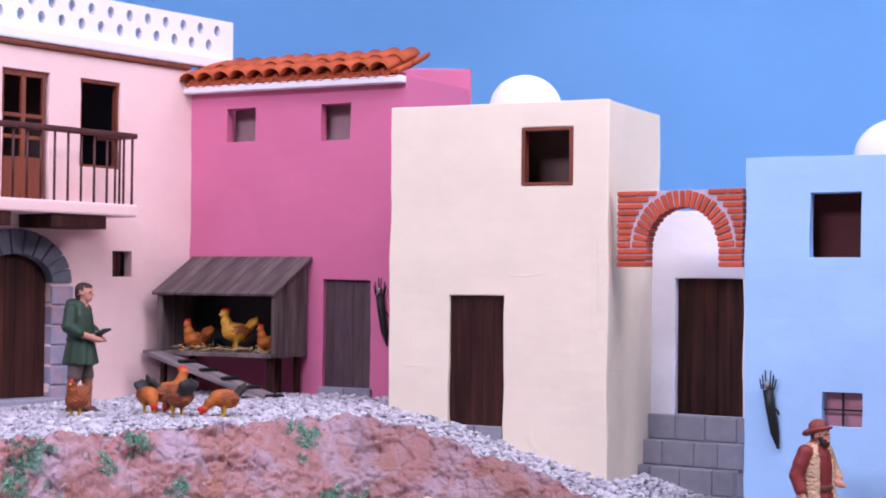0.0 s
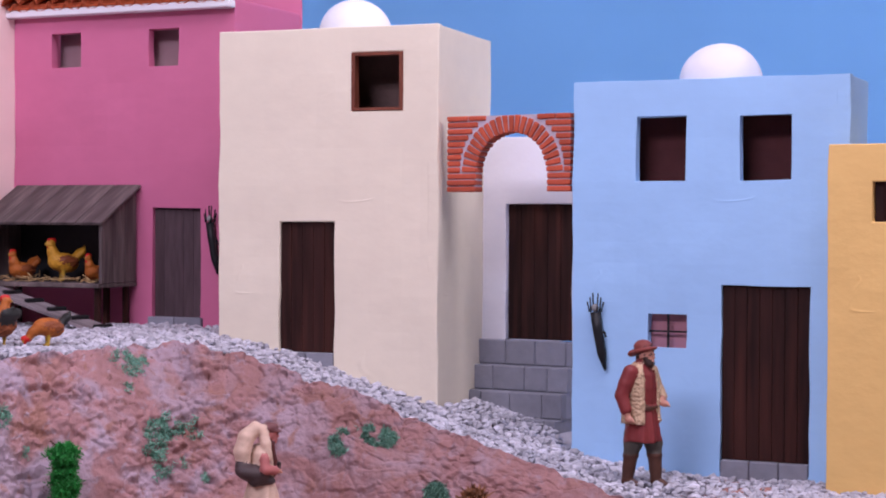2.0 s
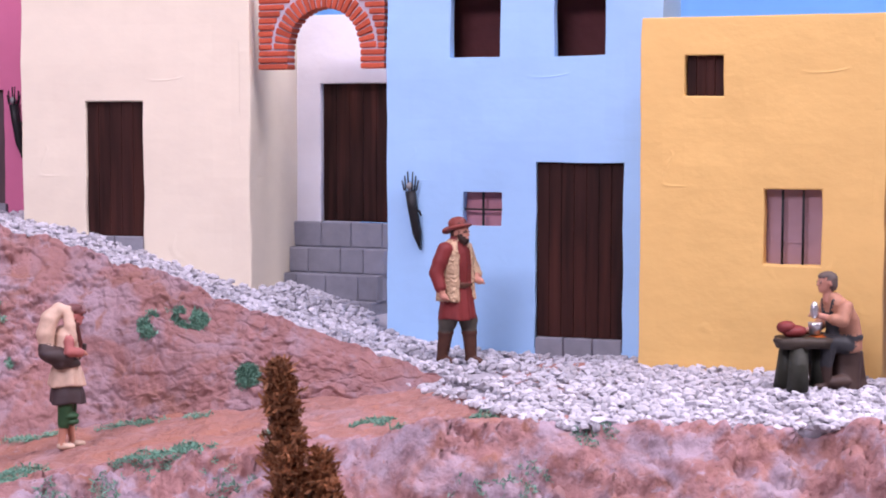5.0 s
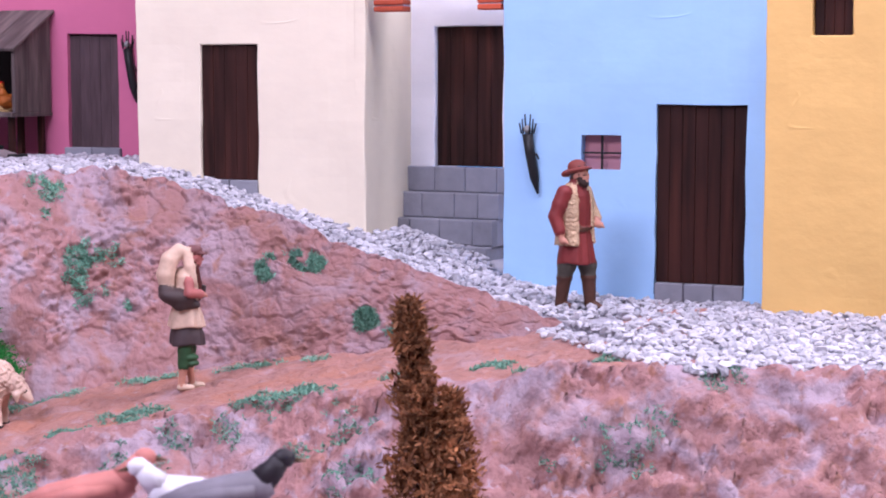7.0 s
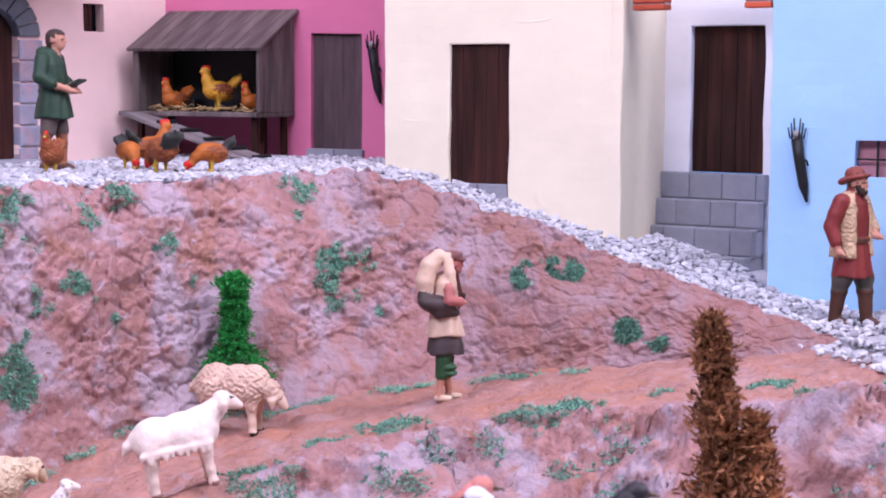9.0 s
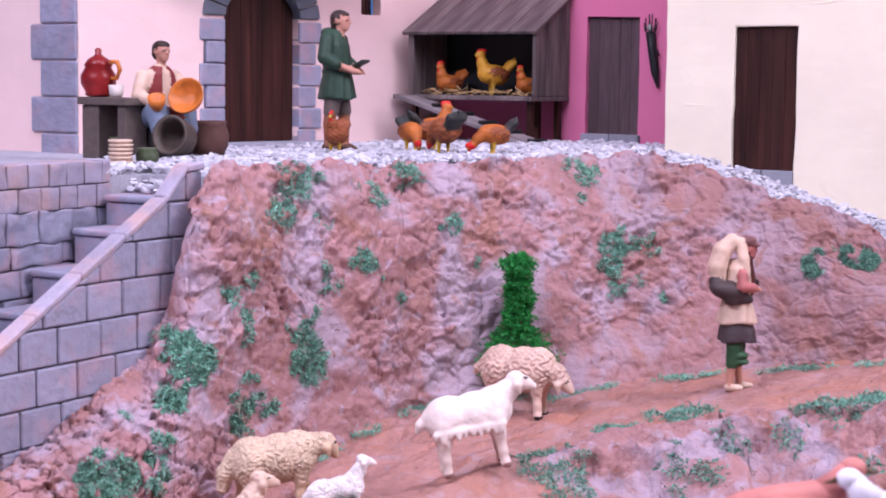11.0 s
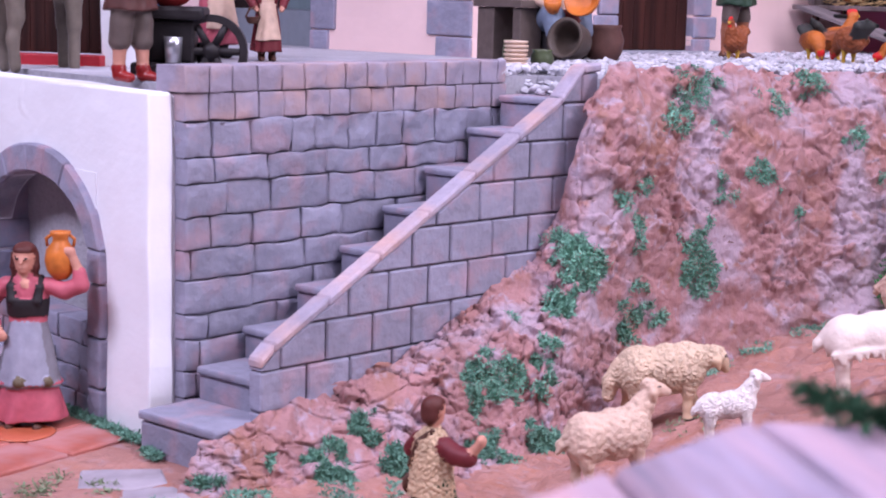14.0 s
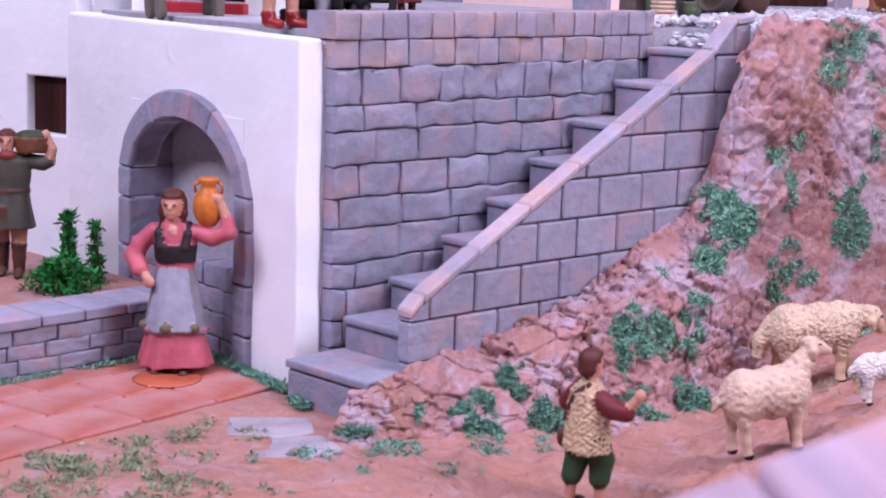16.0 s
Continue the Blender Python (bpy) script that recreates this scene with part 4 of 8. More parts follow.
def rough_block(x0, x1, z0, z1, y0, y1, rnd, rough):
    """A stone with a hand-cut uneven face."""
    bm = bmesh.new()
    n = 13
    grid = []
    for j in range(9):
        row = []
        for i in range(n):
            u, w = i / (n - 1), (0, 0.05, 0.16, 0.34, 0.5, 0.66, 0.84, 0.95, 1)[j]
            inset = 0.0004 * max(0, 1 - 14 * min(u, 1 - u)) + 0.0005 * max(0, 1 - 8 * min(w, 1 - w))
            x, z = x0 + (x1 - x0) * u, z0 + (z1 - z0) * w
            dz = rough * (0.8 if rough < 0.002 else 1.1) * noise.noise((x * 55, rnd if rough < 0.002 else 5.0, z * 20)) * (1 if j in (0, 8) else 0)
            row.append(bm.verts.new((x, y0 + inset + rough * (noise.noise((x * 48, z * 52, rnd)) + 0.55 * noise.noise((x * 110, z * 120, rnd)) + 0.3 * noise.noise((x * 240, z * 250, rnd))), z + dz)))
        grid.append(row)
    for j in range(8):
        for i in range(n - 1):
            bm.faces.new((grid[j][i], grid[j][i + 1], grid[j + 1][i + 1], grid[j + 1][i])).smooth = True
    back = [bm.verts.new((x, y1, z)) for x, z in ((x0, z0), (x1, z0), (x1, z1), (x0, z1))]
    bm.faces.new(back)
    bm.faces.new([*grid[0], back[1], back[0]])
    bm.faces.new([*grid[8][::-1], back[3], back[2]])
    bm.faces.new([grid[j][0] for j in range(9)] + [back[3], back[0]])
    bm.faces.new([grid[j][-1] for j in range(9)] + [back[2], back[1]])
    return bm


rng = random.Random(21)
courses = [(1.1385, 1.1575, M_STONEPINK, 0.0225, 0.0012), (1.1190, 1.1380, M_STONEPINK, 0.0235, 0.0012), (1.0930, 1.1185, M_STONE, 0.030, 0.0030)]
z = 1.0925
while z > 0.885:
    h = rng.choice((0.0150, 0.0185, 0.0215, 0.0235))
    courses.append((z - h + 0.0008, z - 0.0002, M_STONE, 0.050, 0.0021))
    z -= h
for n, (z0, z1, mat, w, rough) in enumerate(courses):
    x = -0.012 + (0 if n == 0 else -rng.uniform(0, w * 0.7))
    while x < TL - 0.006:
        ww = w * rng.uniform(0.75, 1.35) if n > 1 else w * rng.uniform(0.92, 1.08)
        x1 = min(x + ww, TL)
        if x1 > 0.016:
            part("stone", rough_block(max(x, 0.012 if n else -0.002) + 0.0003, x1 - 0.0005, z0 + 0.0002, z1 - 0.0002, rng.uniform(-0.0012, 0.0006), 0.03 if n < 2 else 0.012,
                                      rng.uniform(0, 90), rough), mat, terrace_wall)
        x = x1

stairs = thing("staircase", facade(TWA, TWB), "grey stone staircase climbing to the gravel terrace", "stairs")
RUN0 = [(0.0195, 0.9457), (0.062, 0.9690), (0.1132, 0.9945), (0.1588, 1.0191), (0.2045, 1.0465), (0.2525, 1.0740), (0.3025, 1.1035), (0.342, 1.1290)]
SW = 0.076
part("bottom_step", boxed(-0.031, 0.020, -0.084, -0.0045, 0.875, 0.9155), M_STONE, stairs, bevel=0.0025)
part("tread", boxed(-0.033, 0.021, -0.086, -0.004, 0.9160, 0.9225), M_STONE, stairs, bevel=0.002)
for k, (x, zt) in enumerate(RUN0):
    nx = RUN0[k + 1][0] if k + 1 < len(RUN0) else TL + 0.03
    low = RUN0[k - 1][1] if k else 0.9225
    part("riser", boxed(x + 0.002, nx + 0.004, -SW, -0.0045, low - 0.03, zt - 0.0058), M_STONE, stairs, bevel=0.001)
    part("tread", boxed(x - 0.0012, nx + 0.003, -SW, -0.0042, zt - 0.0055, zt), M_STONE, stairs, bevel=0.0018)

RWA, RWB = (-0.5905, 1.1775), (-0.4472, 1.4960)
rail = thing("stair_parapet", facade(RWA, RWB), "grey block stair parapet with sloping pinkish coping", "parapet")
RL = (Vector(RWB) - Vector(RWA)).length


def rail_top(x):
    return float(np.interp(x, [0.0, 0.012, 0.3037, 0.330, 0.36], [0.966, 0.976, 1.1335, 1.158, 1.160]))


part("core", (lambda bm: (prism(bm, [(0.002, 0.86), (RL - 0.002, 0.86), (RL - 0.002, 1.150), (0.33, 1.148), (0.012, 0.970), (0.002, 0.960)], 0.003, 0.0115), bm)[1])(bmesh.new()), M_JOINT, rail)
zc = 0.872
n = 0
rng = random.Random(12)
while zc < 1.15:
    h = 0.0285
    x = -0.002 - (0.02 if n % 2 else 0.0)
    while x < RL:
        w = 0.042 * rng.uniform(0.92, 1.1)
        x0, x1 = max(x, 0.0), min(x + w, RL)
        x += w
        z0, z1 = zc + 0.0006, zc + h - 0.0006
        if x1 - x0 < 0.004:
            continue
        ta, tb = rail_top(x0) - 0.0068, rail_top(x1) - 0.0068
        if tb <= z0 + 0.002:
            continue
        pts = [(x0 + 0.0006, z0), (x1 - 0.0006, z0), (x1 - 0.0006, min(z1, tb))]
        if ta < z1 < tb:
            xm = x0 + (x1 - x0) * (z1 - ta) / (tb - ta)
            pts += [(xm, z1)]
        if ta > z0:
            pts += [(x0 + 0.0006, min(z1, ta))]
        else:
            pts[0] = (x0 + (x1 - x0) * (z0 - ta) / (tb - ta), z0)
        bm = bmesh.new()
        prism(bm, pts, -rng.uniform(0, 0.0008), 0.0132)
        part("block", bm, M_STONE, rail, bevel=0.0013, segs=1)
    zc += h
    n += 1
edges = [0.0, 0.012] + [0.012 + 0.0486 * k for k in range(1, 7)] + [0.330, 0.352]
for a, b in zip(edges, edges[1:]):
    bm = bmesh.new()
    prism(bm, [(a + 0.0001, rail_top(a) - 0.0065), (b - 0.0001, rail_top(b) - 0.0065), (b - 0.0001, rail_top(b)), (a + 0.0001, rail_top(a))], -0.0012, 0.0140)
    part("coping", bm, M_STONEPINK, rail, bevel=0.0014, segs=1)

# ---- white fountain wall with pointed niche ----
WA, WB_ = (-1.0240, 1.4055), (-0.6910, 1.2060)
fw = thing("fountain_wall", facade(WA, WB_), "white plastered wall with a grey stone fountain niche", "wall")
FL = (Vector(WB_) - Vector(WA)).length
NX0, NX1, NSP, NTOP = FL - 0.2560, FL - 0.0810, 1.020, 1.068
NC = (NX0 + NX1) / 2
part("wall", wall(FL, 0.86, 1.139, 0.020, [(NX0 - 0.002, NX1 + 0.002, 0.86, NTOP + 0.004)]), M_WHITE, fw, bevel=0.002)
part("end_pier", boxed(FL - 0.022, FL - 0.001, 0.0205, 0.06, 0.86, 1.138), M_WHITE, fw, bevel=0.003)


def niche_curve(grow, n=10):
    """The pointed arch from its foot on one side to its foot on the other."""
    hw, rise = (NX1 - NX0) / 2 + grow, NTOP - NSP + grow * 1.1
    out = []
    for k in range(2 * n + 1):
        t = -1 + k / n
        out.append((NC + hw * t, NSP + rise * (1 - abs(t) ** 2.1) ** 0.62))
    return out


inner = niche_curve(0.0)
for side in (0, 1):
    crv = inner[:11] if side == 0 else inner[10:]
    top = [(NC, NTOP + 0.008), (NX0 - 0.006, NTOP + 0.008), (NX0 - 0.006, NSP)] if side == 0 else [(NX1 + 0.006, NSP), (NX1 + 0.006, NTOP + 0.008), (NC, NTOP + 0.008)]
    bm = bmesh.new()
    prism(bm, crv + top, -0.0009, 0.019)
    part("spandrel", bm, M_WHITE, fw)
niche = part("niche", boxed(NX0 - 0.02, NX1 + 0.02, 0.085, 0.092, 0.86, 1.10), material("niche_plaster", (0.33, 0.31, 0.33), 0.85, 0.15, 30, 6, 0.4, 60, 0.002), fw, "grey plastered niche back")
part("niche_side", boxed(NX0 - 0.012, NX0 - 0.002, 0.0205, 0.085, 0.86, 1.10), M_STONE, niche)
part("niche_side", boxed(NX1 + 0.002, NX1 + 0.012, 0.0205, 0.085, 0.86, 1.10), M_STONE, niche)
part("niche_top", boxed(NX0 - 0.012, NX1 + 0.012, 0.0205, 0.085, 1.085, 1.10), M_STONE, niche)
outer = niche_curve(0.020)
groups = [(0, 5), (5, 9), (9, 12), (12, 15), (15, 20)]
ring = part("niche_surround", boxed(NX0 - 0.026, NX0 - 0.001, -0.001, 0.0, 0.87, 0.88), M_STONE, fw, "grey stone pointed arch surround")
for g0, g1 in groups:
    pts = inner[g0:g1 + 1] + outer[g0:g1 + 1][::-1]
    bm = bmesh.new()
    prism(bm, pts, -0.006, 0.020)
    part("arch_stone", bm, M_STONE, ring, bevel=0.0016, segs=1)
for x0, x1 in ((NX0 - 0.020, NX0), (NX1, NX1 + 0.020)):
    z = 0.872
    for h in (0.045, 0.038, 0.040, 0.025):
        part("stone", boxed(x0, x1, -0.006, 0.050 if x0 < NC else 0.02, z + 0.0006, z + h - 0.0006), M_STONE, ring, bevel=0.002)
        z += h
basin = part("basin", boxed(NX0 + 0.028, NX1 - 0.001, -0.001, 0.084, 0.86, 0.958), M_JOINT, fw, "stone block fountain basin")
rng = random.Random(31)
for n in range(5):
    x = NX0 + 0.001 - (0.012 if n % 2 else 0)
    while x < NX1 - 0.004:
        w = rng.uniform(0.034, 0.05)
        x0, x1 = max(x, NX0 + 0.001), min(x + w, NX1 - 0.001)
        x += w
        if x1 - x0 > 0.006:
            part("stone", rough_block(x0 + 0.0005, x1 - 0.0005, 0.872 + n * 0.0185, 0.872 + (n + 1) * 0.0185 - 0.0008, -0.004, 0.02, rng.uniform(0, 50), 0.0015), M_STONE, basin)

# low planter wall beside the fountain
pw0, pw1 = (-0.965, 0.875), (-0.806, 1.282)
planter = thing("planter_wall", facade(pw0, pw1), "low grey brick planter wall with coping stones", "wall")
PL_ = (Vector(pw1) - Vector(pw0)).length
part("core", boxed(0, PL_, 0.003, 0.044, 0.86, 0.929), M_JOINT, planter)
rng = random.Random(17)
for n in range(4):
    x = -0.02 * (n % 2)
    z0 = 0.886 + n * 0.0110
    hh = 0.0110
    while x < PL_:
        w = rng.uniform(0.028, 0.04)
        x0, x1 = max(0, x), min(PL_, x + w)
        x += w
        if x1 - x0 > 0.004:
            part("brick", rough_block(x0 + 0.0005, x1 - 0.0005, z0, z0 + hh - 0.0006, 0.0, 0.012, rng.uniform(0, 60), 0.0016), M_STONE, planter)
x = 0
while x < PL_ - 0.004:
    x1 = min(PL_, x + 0.036)
    part("coping", boxed(x + 0.0005, x1 - 0.0005, -0.002, 0.047, 0.9302, 0.9385), M_STONE, planter, bevel=0.0015)
    x = x1

# terracotta paving in front of the fountain
pav = tagged(part("pavement", boxed(-1.15, -0.72, 0.89, 1.30, 0.86, 0.8885), M_JOINT), "terracotta paving slabs before the fountain", "pavement", kind="structure")
pdir = facade((-0.764, 0.955), (-0.700, 1.205))
slab = None
for i in range(-1, 4):
    for j in range(0, 6):
        m = pdir @ Matrix.Translation((i * 0.066 + (0.03 if j % 2 else 0), j * 0.052 + 0.003, 0.8900))
        c = m @ Vector((0.032, 0.025, 0))
        if c.x > -0.69 or c.y > 1.50 or c.y < 0.87:
            continue
        if slab is None:
            slab = part("paving_slab", boxed(0.0008, 0.0648, 0.0008, 0.0508, 0, 0.0050), M_TERRACOTTAFLOOR, pav, m=m, bevel=0.0012)
        else:
            ob = new("paving_slab", slab.data)
            ob.parent, ob.matrix_local = pav, m
            b = ob.modifiers.new("bevel", "BEVEL")
            b.width, b.segments, b.limit_method = 0.0012, 1, "ANGLE"

for m in (pose(-0.660, 1.118, 0.8885, 0, 0, 26), pose(-0.628, 1.088, 0.8875, 0, 0, 40)):
    bm = bmesh.new()
    prism(bm, [(-0.030, -0.020), (0.024, -0.022), (0.030, 0.012), (0.008, 0.026), (-0.028, 0.022)], 0, 0.0045)
    bmesh.ops.rotate(bm, cent=(0, 0, 0), matrix=Matrix.Rotation(math.pi / 2, 3, "X"), verts=bm.verts)
    tagged(part("pavement", bm, material("grey_painted_ground", (0.33, 0.29, 0.33), 0.8, 0.3, 60, 14, 0.6, 120, 0.002), m=m, bevel=0.003), "flat grey painted patch before the stairs", "paving", kind="structure")

# round wet slab at the foot of the fountain
bm = bmesh.new()
lathe(bm, [(0.025, 0), (0.025, 0.0008), (0.022, 0.0014), (0.012, 0.0013), (0.002, 0.0013)], 28)
for v in bm.verts:
    v.co.x += 0.002 * noise.noise(v.co * 60)
drain = part("drain_slab", bm, material("wet_terracotta", (0.44, 0.11, 0.055), 0.2, 0.25, 60, 12, 0.3, 60, 0.001, spec=0.5), m=pose(-0.7775, 1.178, 0.8952))
tagged(drain, "round wet glossy terracotta slab below the fountain", "slab")
part("spout_block", boxed(NX1 - 0.066, NX1 - 0.0025, 0.036, 0.084, 0.9585, 1.000), M_STONEDARK, niche, "dark broken stone in the niche", bevel=0.004)

# tall white house behind the fountain wall and the yard there
wl = thing("house", facade((-1.42, 1.52), (-1.018, 1.412)), "tall white plastered house with a small shuttered window", "house", "model houses")
part("front_wall", wall(0.416, 0.86, 1.33, 0.016, [(0.345, 0.3985, 1.030, 1.080)]), M_WHITE, wl, bevel=0.002)
part("right_wall", boxed(0.402, 0.418, 0.0165, 0.12, 0.86, 1.33), M_WHITE, wl)
plank_door(wl, 0.345, 0.3985, 1.030, 1.080, 0.008, 3, M_DOOR, "shutter", "dark brown wooden shutter")

# white house at the back of the upper terrace
wu = thing("house", facade((-0.985, 1.443), (-0.838, 1.466)), "white plastered house with a red threshold and dark door", "house", "model houses")
part("front_wall", wall(0.149, 1.0, 1.36, 0.016, [(0.024, 0.106, 1.120, 1.33)]), M_WHITE, wu, bevel=0.002)
plank_door(wu, 0.024, 0.106, 1.152, 1.33, 0.008, 6, M_DOOR)
part("threshold", boxed(0.020, 0.110, -0.012, 0.007, 1.135, 1.151), material("red_paint", (0.35, 0.02, 0.03), 0.5, 0.2), wu, "red painted threshold", bevel=0.001)


# ---- figure modelling ----
PAINT = {}


def paint(name, color, rough=0.55, vary=0.25, bump=0.4, scale=110, depth=0.0016):
    if name not in PAINT:
        PAINT[name] = material(name, color, rough, vary, 150, 40, bump, scale, depth)
    return PAINT[name]


SKIN = paint("painted_skin", (0.50, 0.235, 0.17), vary=0.12)
BROWNSKIN = paint("tanned_skin", (0.30, 0.11, 0.06), vary=0.2)
HAIR = paint("dark_hair_paint", (0.040, 0.022, 0.018))
AUBURN = paint("auburn_hair_paint", (0.085, 0.020, 0.016))
GREEN = paint("dark_green_cloth", (0.022, 0.050, 0.030))
REDCLOTH = paint("brick_red_cloth", (0.20, 0.030, 0.030))
WINE = paint("wine_red_cloth", (0.14, 0.016, 0.022))
SHEEPSKIN = paint("cream_sheepskin", (0.56, 0.39, 0.25), bump=1.0, scale=230, depth=0.003)
GREYCLOTH = paint("grey_brown_cloth", (0.12, 0.09, 0.08))
LEATHER = paint("brown_leather", (0.085, 0.034, 0.022))
CREAMCLOTH = paint("cream_cloth", (0.60, 0.42, 0.32))
BLACKCLOTH = paint("black_cloth", (0.018, 0.014, 0.016))
BLUEGREY = paint("blue_grey_cloth", (0.17, 0.21, 0.29))
GREYSKIRT = paint("slate_grey_cloth", (0.20, 0.19, 0.22))
APRON = paint("pale_blue_grey_cloth", (0.29, 0.29, 0.36))
ROSE = paint("rose_pink_cloth", (0.46, 0.10, 0.135))
OLIVE = paint("olive_cloth", (0.060, 0.055, 0.042))
GREENLEG = paint("moss_green_cloth", (0.030, 0.085, 0.035))
CLAY = paint("orange_clay", (0.55, 0.16, 0.03), 0.4)
REDGLAZE = paint("dark_red_glaze", (0.22, 0.015, 0.015), 0.3)
GREENGLAZE = paint("olive_green_glaze", (0.07, 0.09, 0.045), 0.4)
PALECLAY = paint("pale_clay", (0.60, 0.44, 0.34), 0.7)
BROWNCLAY = paint("brown_clay", (0.12, 0.055, 0.045), 0.6)
SILVER = material("silver_metal", (0.55, 0.55, 0.58), 0.3, 0.1, 90, 20, 0.1, 120, 0.0005, metal=0.8)


def rings(bm, profile, mi=0, sides=16, wave=0.0):
    """A limb or garment from (x, y, z, rx, ry) sections."""
    loops = []
    for x, y, z, rx, ry in profile:
        loops.append([bm.verts.new((x + rx * math.cos(k * math.tau / sides) * (1 + wave * math.sin(k * math.tau * 5 / sides)),
                                    y + ry * math.sin(k * math.tau / sides) * (1 + wave * math.sin(k * math.tau * 5 / sides)), z)) for k in range(sides)])
    for a, b in zip(loops, loops[1:]):
        for k in range(sides):
            f = bm.faces.new((a[k], a[(k + 1) % sides], b[(k + 1) % sides], b[k]))
            f.material_index, f.smooth = mi, True
    for f in (bm.faces.new(loops[0][::-1]), bm.faces.new(loops[-1])):
        f.material_index = mi


# solid forms, each a distance function with its box: they are blended into one skin like modelled clay
def limb(mat, *pts):
    """A round limb through (x, y, z, radius) points."""
    out = []
    for p, q in zip(pts, pts[1:]):
        a, b, ra, rb = np.array(p[:3]), np.array(q[:3]), p[3], q[3]

        def dist(x, y, z, a=a, b=b, ra=ra, rb=rb):
            d = b - a
            t = np.clip(((x - a[0]) * d[0] + (y - a[1]) * d[1] + (z - a[2]) * d[2]) / max(1e-9, float(d @ d)), 0, 1)
            return np.sqrt((x - a[0] - t * d[0]) ** 2 + (y - a[1] - t * d[1]) ** 2 + (z - a[2] - t * d[2]) ** 2) - (ra + (rb - ra) * t)
        r = max(ra, rb)
        out.append((mat, dist, np.minimum(a, b) - r, np.maximum(a, b) + r))
    return out


def blob(mat, c, r, rx=0, ry=0, rz=0):
    """An ellipsoid."""
    turn = np.array(Euler([radians(v) for v in (rx, ry, rz)]).to_matrix().transposed())
    c, r = np.array(c), np.array(r)

    def dist(x, y, z):
        v = [(turn[i][0] * (x - c[0]) + turn[i][1] * (y - c[1]) + turn[i][2] * (z - c[2])) for i in range(3)]
        k0 = np.sqrt(sum((v[i] / r[i]) ** 2 for i in range(3))) + 1e-6
        k1 = np.sqrt(sum((v[i] / r[i] ** 2) ** 2 for i in range(3))) + 1e-6
        return k0 * (k0 - 1) / k1
    return [(mat, dist, c - r.max(), c + r.max())]


def slab(mat, c, half, rx=0, ry=0, rz=0, soft=0.006):
    """A box with rounded edges."""
    turn = np.array(Euler([radians(v) for v in (rx, ry, rz)]).to_matrix().transposed())
    c, half = np.array(c), np.array(half)

    def dist(x, y, z):
        q = [np.abs(turn[i][0] * (x - c[0]) + turn[i][1] * (y - c[1]) + turn[i][2] * (z - c[2])) - half[i] + soft for i in range(3)]
        return np.sqrt(sum(np.maximum(v, 0) ** 2 for v in q)) + np.minimum(np.maximum(q[0], np.maximum(q[1], q[2])), 0) - soft
    return [(mat, dist, c - np.linalg.norm(half), c + np.linalg.norm(half))]


def gown(mat, secs, folds=0, depth=0.0, gap=0.0, keep=0.0, turn=0.0):
    """A garment from (z, x, y, rx, ry) sections, with folds deepening to the hem; gap opens its front, keep leaves only its front."""
    s = np.array(secs)

    def dist(x, y, z):
        zz = z + 0 * x + 0 * y
        cx, cy, rx, ry = (np.interp(zz, s[:, 0], s[:, i]) for i in range(1, 5))
        th = np.arctan2((y - cy) / ry, (x - cx) / rx)
        low = np.clip((s[-1, 0] - zz) / (s[-1, 0] - s[0, 0]), 0, 1)
        grow = 1 + depth * low * np.sin(folds * th + 2.0 * np.sin(th * 2 + 1.3) + 2.5 * low) if folds else 1.0
        d = (np.sqrt(((x - cx) / rx) ** 2 + ((y - cy) / ry) ** 2) - grow) * np.minimum(rx, ry) * 0.9
        d = np.maximum(d, np.maximum(s[0, 0] + 0.006 * np.sin(3 * th) - zz, zz - s[-1, 0]))
        side = np.abs((th - turn + math.pi) % math.tau - math.pi)
        if gap:
            d = np.maximum(d, (gap - side) * np.minimum(rx, ry))
        if keep:
            d = np.maximum(d, (side - keep) * np.minimum(rx, ry))
        return d
    r = s[:, 3:5].max() * (1 + depth)
    return [(mat, dist, np.array([s[:, 1].min() - r, s[:, 2].min() - r, s[0, 0] - 0.01]), np.array([s[:, 1].max() + r, s[:, 2].max() + r, s[-1, 0]]))]


